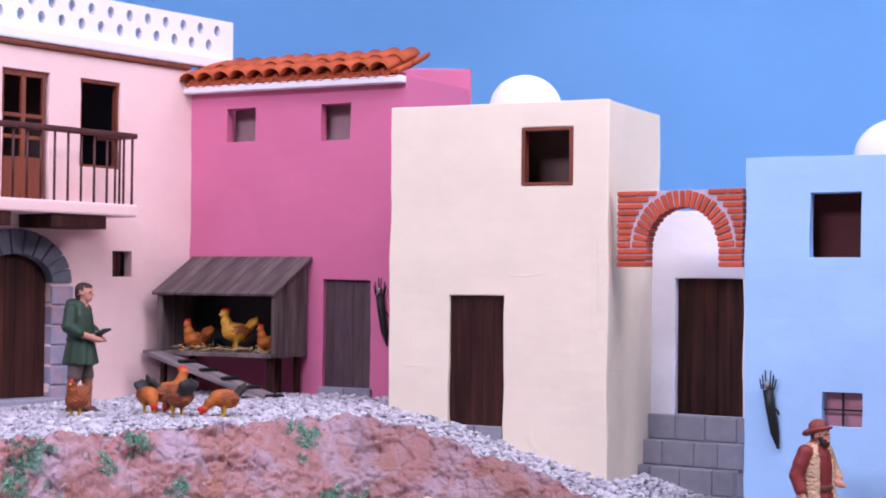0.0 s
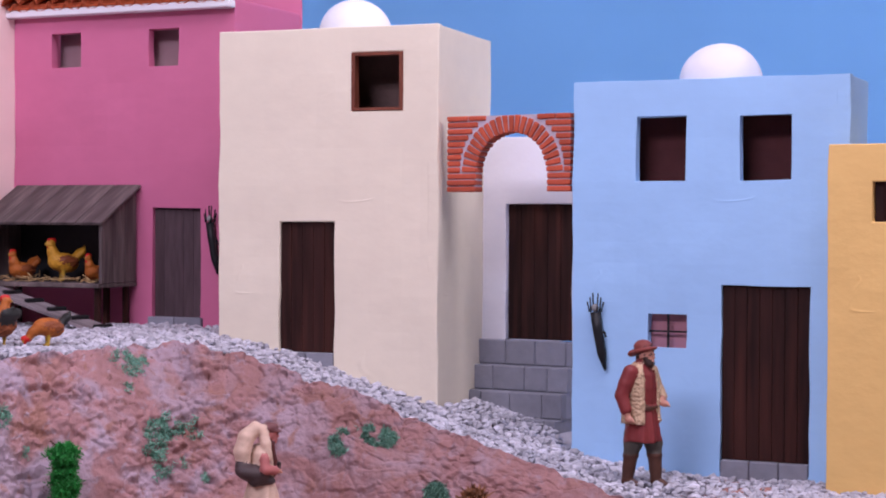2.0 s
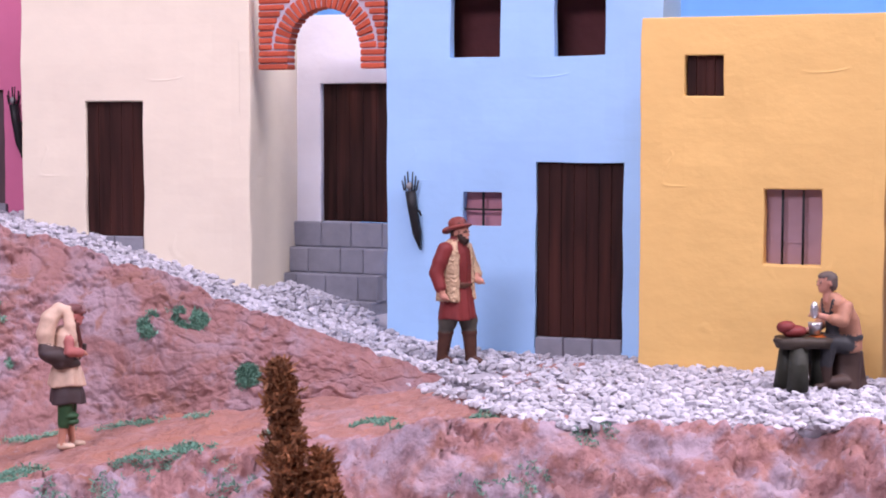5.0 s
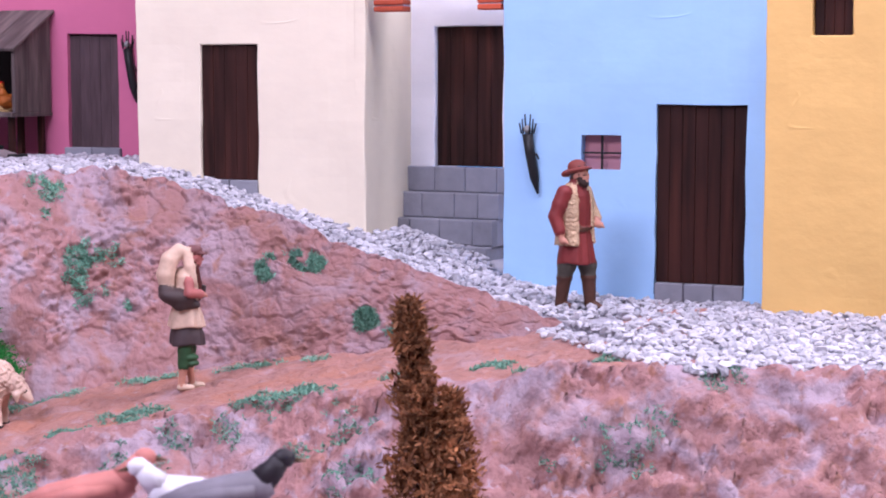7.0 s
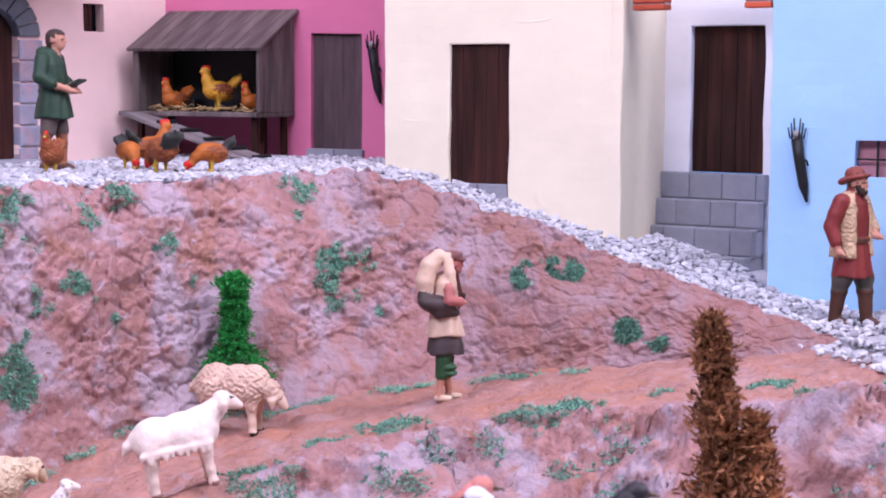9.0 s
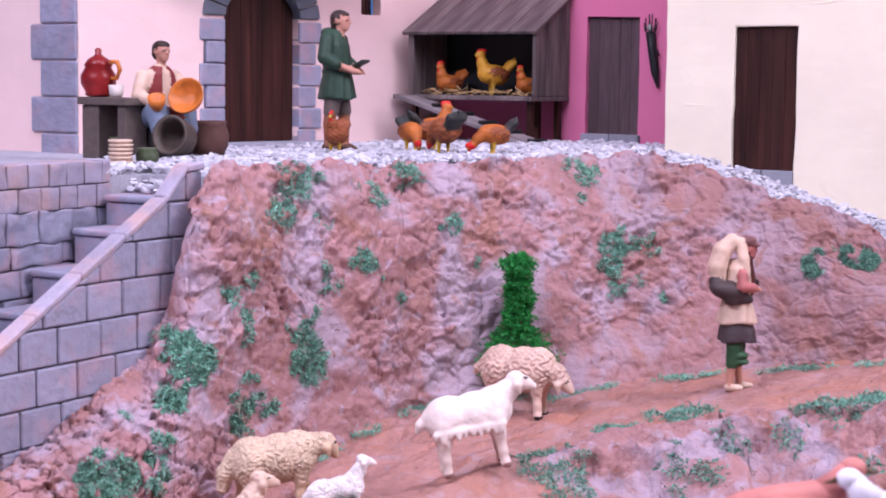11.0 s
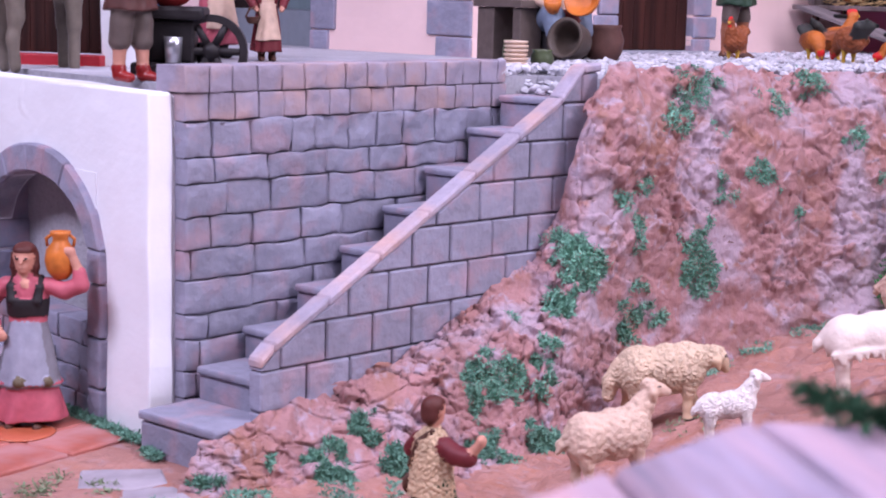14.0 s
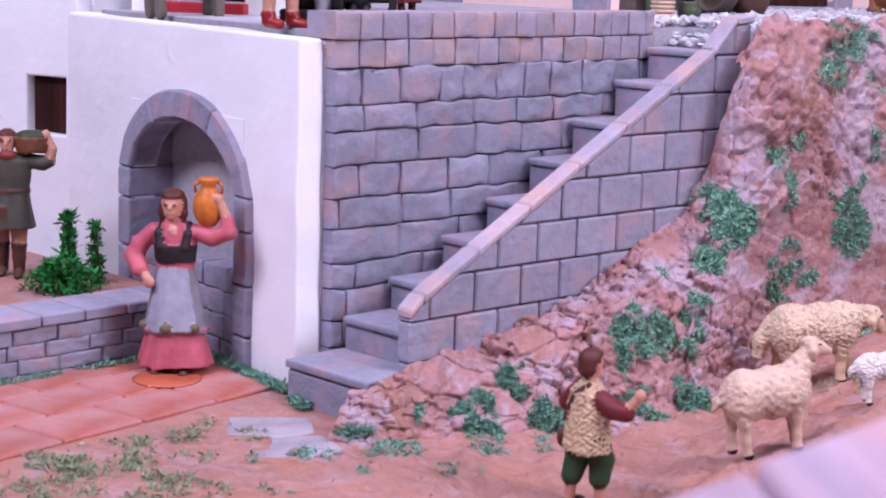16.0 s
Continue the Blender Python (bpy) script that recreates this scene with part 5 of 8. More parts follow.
def skin_of(F, M, lo, h):
    """The zero surface of a sampled field as points, four-sided faces and their materials."""
    S = F < 0
    n = [v - 1 for v in F.shape]

    def at(A, o):
        return A[o[0]:o[0] + n[0], o[1]:o[1] + n[1], o[2]:o[2] + n[2]]
    corners = [(i, j, k) for i in (0, 1) for j in (0, 1) for k in (0, 1)]
    count = sum(at(S, o).astype(np.int8) for o in corners)
    live = (count > 0) & (count < 8)
    num = np.full(n, -1)
    num[live] = np.arange(live.sum())
    total, hits = np.zeros((live.sum(), 3)), np.zeros((live.sum(), 1))
    for a in corners:
        for ax in range(3):
            if a[ax]:
                continue
            b = tuple(v + (i == ax) for i, v in enumerate(a))
            f0, f1 = at(F, a)[live], at(F, b)[live]
            cross = (f0 < 0) != (f1 < 0)
            t = np.where(cross, f0 / np.where(cross, f0 - f1, 1), 0)
            p = np.tile(np.array(a, float), (len(t), 1))
            p[:, ax] += t
            total += p * cross[:, None]
            hits += cross[:, None]
    cells = np.argwhere(live)
    verts = (cells + total / hits) * h + lo
    near = np.round(cells + total / hits).astype(int)
    paint_of = M[near[:, 0], near[:, 1], near[:, 2]]
    faces = []
    for ax in range(3):
        u, w = (ax + 1) % 3, (ax + 2) % 3
        a = np.moveaxis(S, (ax, u, w), (0, 1, 2))
        c = np.moveaxis(num, (ax, u, w), (0, 1, 2))
        s0, s1 = a[:-1, 1:-1, 1:-1], a[1:, 1:-1, 1:-1]
        quad = np.stack([c[:, :-1, :-1], c[:, 1:, :-1], c[:, 1:, 1:], c[:, :-1, 1:]], -1)
        faces += [quad[s0 & ~s1], quad[~s0 & s1][:, ::-1]]
    faces = np.concatenate(faces)
    return verts, faces, paint_of[faces[:, 0]]


def sculpt(name, forms, mats, m, size, label, category, cell=0.0085, blend=0.010, curls=None, group="", wide=1.08):
    """One painted clay figure from blended forms. curls: {material: (waves a unit, depth)} for wool."""
    lo = np.min([f[2] for f in forms], 0) - 3 * cell
    hi = np.max([f[3] for f in forms], 0) + 3 * cell
    count = np.ceil((hi - lo) / cell).astype(int) + 1
    axes = [lo[i] + cell * np.arange(count[i]) for i in range(3)]
    F, near, M = np.full(count, 0.3), np.full(count, 0.3), np.zeros(count, np.int8)
    pad = 3 * cell + blend
    for mat, dist, a, b in forms:
        sl = tuple(slice(max(0, int((a[i] - pad - lo[i]) / cell)), int((b[i] + pad - lo[i]) / cell) + 2) for i in range(3))
        x, y, z = (axes[i][sl[i]].reshape([-1 if i == j else 1 for j in range(3)]) for i in range(3))
        d = dist(x, y, z)
        if curls and mat in curls:
            q, deep = curls[mat]
            wx, wy, wz = x * q + 1.3 * np.sin(z * q * 0.37 + y * q * 0.21), y * q + 1.1 * np.sin(x * q * 0.31), z * q * 1.2 + 1.2 * np.sin(x * q * 0.43 + 2)
            d = d - deep * (np.sin(wx) * np.cos(wy) + np.sin(wy) * np.cos(wz) + np.sin(wz) * np.cos(wx)) * 0.8
        M[sl] = np.where(d < near[sl], mat, M[sl])
        near[sl] = np.minimum(near[sl], d)
        g = np.clip(0.5 + 0.5 * (F[sl] - d) / blend, 0, 1)
        F[sl] = F[sl] + (d - F[sl]) * g - blend * g * (1 - g)
    verts, faces, idx = skin_of(F, M, lo, cell)
    verts = verts * np.array([size * wide, size * wide, size])
    me = bpy.data.meshes.new(name)
    me.from_pydata(verts.tolist(), [], faces.tolist())
    for one in mats:
        me.materials.append(one)
    me.polygons.foreach_set("material_index", idx.astype(np.int32))
    me.polygons.foreach_set("use_smooth", np.ones(len(faces), bool))
    me.flip_normals()
    ob = new(name, me)
    ob.matrix_world = m
    return tagged(ob, label, category, group)


def both(make):
    return make(-1) + make(1)


def face_of(c, skin, hair, big=1.0, bob=False, beard=False, dark=None):
    """A head: skull, jaw, nose, brow, ears, hair and neck, looking along x."""
    x, y, z = c
    b = big
    dark = hair if dark is None else dark
    out = blob(skin, (x + 0.004, y, z + 0.010 * b), (0.054 * b, 0.047 * b, 0.056 * b)) + blob(skin, (x + 0.014, y, z - 0.026 * b), (0.042 * b, 0.037 * b, 0.046 * b))
    out += blob(skin, (x + 0.038 * b, y, z - 0.054 * b), (0.016 * b, 0.018 * b, 0.014 * b))
    out += limb(skin, (x + 0.054 * b, y, z + 0.012 * b, 0.006), (x + 0.066 * b, y, z - 0.014 * b, 0.009))
    out += limb(skin, (x - 0.012, y, z - 0.12 * b, 0.036), (x - 0.004, y, z - 0.04 * b, 0.032))
    out += blob(hair, (x - 0.016 * b, y, z + 0.024 * b), (0.058 * b, 0.055 * b, 0.056 * b)) + blob(hair, (x - 0.034 * b, y, z - 0.012 * b), (0.038 * b, 0.050 * b, 0.050 * b))
    out += blob(hair, (x + 0.012 * b, y, z + 0.052 * b), (0.046 * b, 0.047 * b, 0.024 * b), 0, 18)
    out += both(lambda s: blob(dark, (x + 0.053 * b, y + s * 0.020 * b, z + 0.006 * b), (0.007, 0.010, 0.006)))
    out += both(lambda s: blob(skin, (x - 0.002, y + s * 0.050 * b, z - 0.004), (0.012, 0.007, 0.017)))
    out += blob(skin, (x + 0.050 * b, y, z - 0.036 * b), (0.010, 0.018, 0.006))
    if bob:
        out += both(lambda s: limb(hair, (x - 0.012, y + s * 0.046, z + 0.02, 0.024), (x - 0.004, y + s * 0.054, z - 0.045, 0.020), (x - 0.004, y + s * 0.052, z - 0.088, 0.013)))
        out += limb(hair, (x - 0.045, y, z, 0.045), (x - 0.045, y, z - 0.085, 0.035)) + blob(hair, (x + 0.026, y, z + 0.048), (0.034, 0.044, 0.016), 0, 30)
    if beard:
        out += blob(hair, (x + 0.034, y, z - 0.052), (0.030, 0.036, 0.030)) + both(lambda s: limb(hair, (x + 0.012, y + s * 0.040, z + 0.0, 0.010), (x + 0.026, y + s * 0.034, z - 0.04, 0.014)))
    return out


def fist(mat, p, r=0.024):
    return blob(mat, p, (r * 1.25, r, r)) + limb(mat, (p[0] + r, p[1] - r * 0.4, p[2], r * 0.4), (p[0] + r * 1.6, p[1] - r * 0.2, p[2] - r * 0.6, r * 0.35))


def reach(sleeve, skin, shoulder, elbow, wrist, palm, fat=1.0):
    """A sleeved arm and its fist."""
    s, e, w = np.array(shoulder), np.array(elbow), np.array(wrist)
    mid = (s + e) / 2
    return (limb(sleeve, (*s, 0.047 * fat), (*mid, 0.046 * fat), (*e, 0.041 * fat), (*(e * 0.3 + w * 0.7), 0.036 * fat))
            + limb(skin, (*(e * 0.35 + w * 0.65), 0.024), (*w, 0.021)) + fist(skin, palm))


def shod(cloth, boot, hip, knee, ankle, r=0.055, top=None, toe=0.06, yaw=0.0):
    """A leg with its shoe or boot; top: the height of the boot's rim."""
    h, k, a = np.array(hip), np.array(knee), np.array(ankle)
    out = limb(cloth, (*h, r), (*k, r * 0.80), (*a, r * 0.55))
    if top:
        t = np.clip((top - a[2]) / (k[2] - a[2]), 0, 1)
        p = a + (k - a) * t
        out += limb(boot, (*p, r * 0.86), (*(a + (k - a) * t * 0.5), r * 0.74), (*a, r * 0.66)) + blob(boot, tuple(p), (r * 0.95, r * 0.95, 0.016))
    fx, fy = math.cos(yaw), math.sin(yaw)
    out += limb(boot, (a[0] - 0.012 * fx, a[1] - 0.012 * fy, 0.030, 0.030), (a[0] + toe * 0.6 * fx, a[1] + toe * 0.6 * fy, 0.026, 0.029), (a[0] + toe * 1.15 * fx, a[1] + toe * 1.15 * fy, 0.018, 0.020))
    return out


def stand(x, y, z, yaw):
    return pose(x, y, z, 0, 0, yaw)


# man in a green tunic by the arched door
f = gown(2, [(0.375, 0, 0, 0.128, 0.128), (0.47, 0, 0, 0.112, 0.118), (0.565, 0.004, 0, 0.090, 0.104), (0.66, -0.004, 0, 0.094, 0.118), (0.76, -0.014, 0, 0.088, 0.124), (0.82, -0.022, 0, 0.068, 0.098), (0.865, -0.012, 0, 0.042, 0.05)], 7, 0.06)
f += blob(2, (-0.050, 0, 0.835), (0.058, 0.088, 0.046), 0, 20) + gown(2, [(0.560, 0.002, 0, 0.098, 0.112), (0.580, 0.002, 0, 0.098, 0.112)])
f += both(lambda s: limb(2, (-0.022, s * 0.115, 0.795, 0.046), (-0.020, s * 0.148, 0.665, 0.047), (0.045, s * 0.125, 0.622, 0.042)) + limb(0, (0.045, s * 0.125, 0.620, 0.027), (0.135, s * 0.045, 0.575, 0.023)) + fist(0, (0.150, s * 0.030, 0.570)))
f += slab(5, (0.165, 0, 0.625), (0.055, 0.062, 0.010), 0, -28)
f += both(lambda s: limb(3, (0, s * 0.050, 0.42, 0.060), (0.006 + s * 0.02, s * 0.054, 0.29, 0.052)) + shod(4, 6, (0.004 + s * 0.02, s * 0.052, 0.33), (s * 0.035, s * 0.052, 0.20), (s * 0.040, s * 0.050, 0.05), 0.044))
f += face_of((0.028, 0, 0.925), 0, 1)
sculpt("figurine", f, [SKIN, HAIR, GREEN, GREYCLOTH, BROWNSKIN, paint("dark_green_book", (0.03, 0.04, 0.028)), LEATHER], stand(-0.416, 1.935, terrace_z(-0.416, 1.935) + 0.001, -14), 0.150,
       "standing figurine in a dark green hooded tunic holding a book", "figurine")

# man with hat and sheepskin vest before the blue house
f = gown(2, [(0.315, 0, 0, 0.128, 0.138), (0.40, 0, 0, 0.116, 0.128), (0.54, 0, 0, 0.088, 0.108), (0.68, 0, 0, 0.092, 0.122), (0.77, -0.006, 0, 0.084, 0.120), (0.83, -0.008, 0, 0.058, 0.080), (0.865, 0, 0, 0.040, 0.046)], 7, 0.05)
f += gown(5, [(0.44, -0.006, 0, 0.136, 0.144), (0.55, -0.004, 0, 0.120, 0.134), (0.68, -0.002, 0, 0.112, 0.138), (0.78, -0.004, 0, 0.098, 0.130), (0.835, -0.006, 0, 0.066, 0.088), (0.850, -0.006, 0, 0.050, 0.062)], 5, 0.05, gap=0.62, turn=-0.15)
f += gown(4, [(0.535, 0.012, 0, 0.090, 0.106), (0.56, 0.012, 0, 0.090, 0.106)])
f += reach(2, 0, (-0.015, -0.125, 0.790), (-0.055, -0.172, 0.635), (0.000, -0.180, 0.500), (0.012, -0.178, 0.475), 1.12)
f += limb(5, (0.0, 0.115, 0.785, 0.048), (0.020, 0.150, 0.670, 0.048), (0.060, 0.150, 0.610, 0.044)) + limb(0, (0.055, 0.150, 0.615, 0.027), (0.105, 0.105, 0.575, 0.022)) + fist(0, (0.125, 0.095, 0.570), 0.025)
for s, dx in ((-1, -0.075), (1, 0.080)):
    f += limb(3, (0, s * 0.056, 0.42, 0.068), (dx * 0.55 + 0.012, s * 0.062, 0.30, 0.064), (dx * 0.7 + 0.006, s * 0.062, 0.235, 0.050))
    f += shod(3, 4, (dx * 0.5, s * 0.06, 0.36), (dx * 0.70 + 0.008, s * 0.062, 0.235), (dx, s * 0.062, 0.045), 0.058, 0.215, 0.075)
f += face_of((0.030, 0, 0.900), 0, 1, beard=True)
f += blob(6, (0.016, 0, 0.935), (0.098, 0.088, 0.017), 0, -14) + blob(6, (0.004, 0, 0.962), (0.064, 0.062, 0.046), 0, -10) + blob(6, (-0.070, 0, 0.912), (0.034, 0.062, 0.022), 0, -40)
sculpt("figurine", f, [SKIN, HAIR, REDCLOTH, paint("grey_green_trousers", (0.085, 0.075, 0.062)), LEATHER, SHEEPSKIN, paint("rust_red_felt", (0.22, 0.05, 0.040))], stand(0.381, 1.702, terrace_z(0.381, 1.702) - 0.001, -44), 0.150,
       "standing bearded figurine with red hat, red tunic and sheepskin vest", "figurine", curls={5: (190, 0.0045)}, wide=1.0)

# seated craftsman at a bench before the yellow house
cz = terrace_z(0.655, 1.47) + 0.002
f = gown(4, [(0.0, -0.03, 0, 0.165, 0.145), (0.06, -0.03, 0, 0.145, 0.130), (0.18, -0.035, 0, 0.128, 0.120), (0.28, -0.03, 0, 0.125, 0.118)], 5, 0.10) + blob(4, (0.07, 0.10, 0.05), (0.10, 0.06, 0.06)) + blob(4, (0.02, -0.12, 0.04), (0.13, 0.06, 0.06))
f += blob(3, (-0.01, 0, 0.315), (0.125, 0.135, 0.075))
f += both(lambda s: limb(5, (0.0, s * 0.070, 0.330, 0.074), (0.155, s * 0.085, 0.360, 0.066), (0.175, s * 0.085, 0.200, 0.050)) + limb(4, (0.175, s * 0.085, 0.21, 0.048), (0.165, s * 0.085, 0.05, 0.036)) + limb(4, (0.155, s * 0.085, 0.028, 0.032), (0.250, s * 0.090, 0.020, 0.026)))
f += gown(2, [(0.29, -0.03, 0, 0.115, 0.130), (0.40, -0.03, 0, 0.112, 0.128), (0.54, 0.0, 0, 0.108, 0.150), (0.65, 0.045, 0, 0.090, 0.138), (0.70, 0.070, 0, 0.062, 0.090), (0.735, 0.085, 0, 0.040, 0.045)], 5, 0.03)
f += gown(5, [(0.30, 0.055, 0, 0.060, 0.085), (0.45, 0.055, 0, 0.060, 0.082), (0.585, 0.085, 0, 0.045, 0.062)]) + gown(5, [(0.375, -0.03, 0, 0.121, 0.137), (0.41, -0.03, 0, 0.120, 0.136)])
f += both(lambda s: limb(5, (0.128, s * 0.052, 0.58, 0.010), (0.118, s * 0.075, 0.68, 0.010)))
f += limb(2, (0.045, -0.135, 0.635, 0.052), (0.055, -0.165, 0.50, 0.050), (0.110, -0.150, 0.455, 0.044)) + limb(0, (0.110, -0.150, 0.455, 0.028), (0.215, -0.085, 0.440, 0.023)) + fist(0, (0.235, -0.070, 0.440))
f += limb(2, (0.045, 0.130, 0.635, 0.052), (0.095, 0.165, 0.535, 0.048), (0.150, 0.140, 0.545, 0.042)) + limb(0, (0.150, 0.140, 0.545, 0.027), (0.225, 0.045, 0.570, 0.023)) + fist(0, (0.240, 0.025, 0.575))
f += face_of((0.130, 0, 0.812), 0, 1, big=1.12)
sculpt("figurine", f, [SKIN, GREYCLOTH, paint("tan_shirt", (0.44, 0.21, 0.135)), paint("rust_tunic_skirt", (0.26, 0.10, 0.055)), paint("dark_stump", (0.055, 0.032, 0.026)), paint("charcoal_cloth", (0.040, 0.040, 0.045))],
       stand(0.690, 1.458, cz, 186), 0.118, "seated craftsman figurine with tan shirt and dark apron", "figurine")
bench = thing("workbench", stand(0.652, 1.450, cz, 186), "dark rough wooden workbench with legs", "workbench")
bm = bmesh.new()
rings(bm, [(0.0, 0, 0.038, 0.030, 0.018), (0.0, 0, 0.044, 0.033, 0.020), (0.0, 0, 0.048, 0.031, 0.019)], 0, 14, 0.05)
for v in bm.verts:
    v.co += 0.0028 * noise.noise_vector(v.co * 70)
part("top", bm, paint("dark_olive_wood", (0.055, 0.04, 0.03), bump=1.0), bench)
for x, y in ((0.012, 0.009), (0.012, -0.009), (-0.014, 0.0)):
    bm = bmesh.new()
    tube(bm, [(x, y, 0.04), (x * 1.2, y * 1.3, 0.0)], [0.0085, 0.0105], 8)
    part("leg", bm, paint("dark_mossy_wood", (0.035, 0.036, 0.026), bump=1.0), bench)
bm = bmesh.new()
ball(bm, (0, 0, 0.006), (0.013, 0.010, 0.006), 0, 10)
ball(bm, (-0.008, 0.002, 0.010), (0.010, 0.008, 0.006), 0, 10)
tagged(part("cloth_bundle", bm, REDCLOTH, m=stand(0.640, 1.449, cz + 0.047, 20)), "crumpled dark red cloth on the workbench", "cloth")
bm = bmesh.new()
lathe(bm, [(0.0045, 0), (0.0062, 0.008), (0.0066, 0.011), (0.0055, 0.011)], 14)
ball(bm, (-0.001, 0, 0.022), (0.004, 0.004, 0.008), 0, 10)
tagged(part("metal_cup", bm, SILVER, m=stand(0.659, 1.447, cz + 0.050, 0)), "small silver cup being worked by the craftsman", "cup")
bm = bmesh.new()
box(bm, -0.011, 0.011, -0.008, 0.008, 0.0, 0.007)
tagged(part("orange_cloth", bm, paint("orange_cloth", (0.55, 0.13, 0.02)), m=stand(0.666, 1.448, cz + 0.042, 15), bevel=0.003), "folded orange cloth on the craftsman's knees", "cloth")


# walker with a sack on the path
f = both(lambda s: limb(3, (s * 0.01, s * 0.038, 0.40, 0.056), (s * 0.020 + 0.006, s * 0.040, 0.275, 0.052), (s * 0.026, s * 0.040, 0.175, 0.044)) + limb(0, (s * 0.026, s * 0.040, 0.185, 0.032), (s * 0.045, s * 0.040, 0.045, 0.024)) + limb(7, (s * 0.045 - 0.01, s * 0.04, 0.022, 0.024), (s * 0.045 + 0.075, s * 0.04, 0.016, 0.020)))
f += blob(3, (0.02, -0.045, 0.225), (0.058, 0.055, 0.026)) + blob(3, (0.03, -0.045, 0.185), (0.052, 0.052, 0.022))
f += gown(5, [(0.310, 0.010, 0, 0.122, 0.118), (0.38, 0.008, 0, 0.116, 0.114), (0.47, 0, 0, 0.09, 0.098)], 6, 0.06)
f += gown(2, [(0.430, 0.004, 0, 0.128, 0.128), (0.50, 0.004, 0, 0.112, 0.116), (0.575, 0, 0, 0.088, 0.098), (0.68, 0, 0, 0.086, 0.112), (0.78, 0, 0, 0.078, 0.112), (0.83, 0, 0, 0.050, 0.070)], 8, 0.07)
f += limb(2, (-0.135, -0.045, 0.700, 0.050), (-0.145, -0.045, 0.790, 0.062), (-0.115, -0.040, 0.885, 0.060), (-0.050, -0.036, 0.945, 0.048), (0.0, -0.040, 0.935, 0.036), (0.020, -0.070, 0.84, 0.036), (0.030, -0.085, 0.74, 0.034))
f += blob(6, (-0.075, -0.080, 0.640), (0.130, 0.085, 0.062), 0, 12) + limb(6, (-0.15, -0.06, 0.69, 0.05), (-0.06, -0.1, 0.60, 0.05), (0.06, -0.09, 0.585, 0.026))
f += limb(8, (0.0, -0.13, 0.74, 0.036), (0.0, -0.150, 0.675, 0.034), (0.075, -0.120, 0.660, 0.032)) + fist(0, (0.095, -0.100, 0.655), 0.022)
f += limb(1, (0.060, -0.03, 0.83, 0.030), (0.085, -0.03, 0.72, 0.026), (0.08, -0.04, 0.62, 0.022)) + limb(2, (0.09, 0.02, 0.74, 0.016), (0.10, 0.0, 0.62, 0.014)) + slab(6, (0.125, 0.02, 0.66), (0.016, 0.03, 0.045), 0, 12)
f += face_of((0.060, 0, 0.895), 8, 1) + blob(4, (0.056, 0, 0.945), (0.066, 0.060, 0.034), 0, -6) + blob(4, (0.090, 0, 0.925), (0.060, 0.056, 0.014), 0, 8)
sculpt("figurine", f, [SKIN, AUBURN, CREAMCLOTH, GREENLEG, paint("mauve_felt", (0.16, 0.06, 0.06)), paint("dark_plum_cloth", (0.06, 0.042, 0.045)), paint("dark_brown_bag", (0.055, 0.036, 0.036)), PALECLAY, paint("reddened_skin", (0.40, 0.13, 0.12))],
       stand(-0.006, 1.612, low_ground_z(-0.006, 1.612) + 0.002, 12), 0.137, "walking figurine carrying a cream sack along the path", "figurine", wide=0.97)

# boy among the sheep
f = both(lambda s: limb(3, (0, s * 0.060, 0.47, 0.090), (0.030 - s * 0.03, s * 0.072, 0.32, 0.080), (0.0 - s * 0.045, s * 0.076, 0.20, 0.066)) + limb(0, (-s * 0.045, s * 0.076, 0.19, 0.040), (-s * 0.055, s * 0.076, 0.06, 0.032)) + limb(4, (-s * 0.055 - 0.01, s * 0.076, 0.034, 0.036), (-s * 0.055 + 0.10, s * 0.085, 0.024, 0.030)))
f += gown(5, [(0.375, 0, 0, 0.142, 0.158), (0.50, 0, 0, 0.124, 0.150), (0.62, 0, 0, 0.110, 0.145), (0.73, 0, 0, 0.092, 0.130), (0.785, 0, 0, 0.060, 0.080), (0.81, 0, 0, 0.045, 0.05)], 4, 0.04)
f += limb(4, (-0.105, 0.10, 0.56, 0.013), (-0.095, 0.04, 0.72, 0.013), (-0.05, -0.05, 0.80, 0.013)) + blob(4, (-0.03, 0.17, 0.42), (0.06, 0.03, 0.07))
f += limb(2, (0.0, -0.115, 0.705, 0.062), (0.020, -0.185, 0.665, 0.064), (0.045, -0.270, 0.660, 0.060)) + limb(0, (0.045, -0.270, 0.665, 0.036), (0.075, -0.330, 0.745, 0.030)) + blob(0, (0.085, -0.345, 0.775), (0.036, 0.032, 0.040))
f += limb(2, (0.0, 0.115, 0.705, 0.060), (0.010, 0.190, 0.63, 0.058), (0.085, 0.200, 0.585, 0.050)) + limb(0, (0.085, 0.20, 0.585, 0.032), (0.15, 0.15, 0.60, 0.028))
f += face_of((0.010, 0, 0.905), 0, 1, big=1.28)
sculpt("figurine", f, [SKIN, AUBURN, WINE, paint("dark_green_trousers", (0.022, 0.055, 0.022)), LEATHER, SHEEPSKIN], stand(-0.438, 1.095, low_ground_z(-0.438, 1.095) + 0.001, 62), 0.096,
       "boy figurine in sheepskin vest and green trousers raising an arm", "figurine", cell=0.0095, curls={5: (150, 0.008)}, wide=1.0)

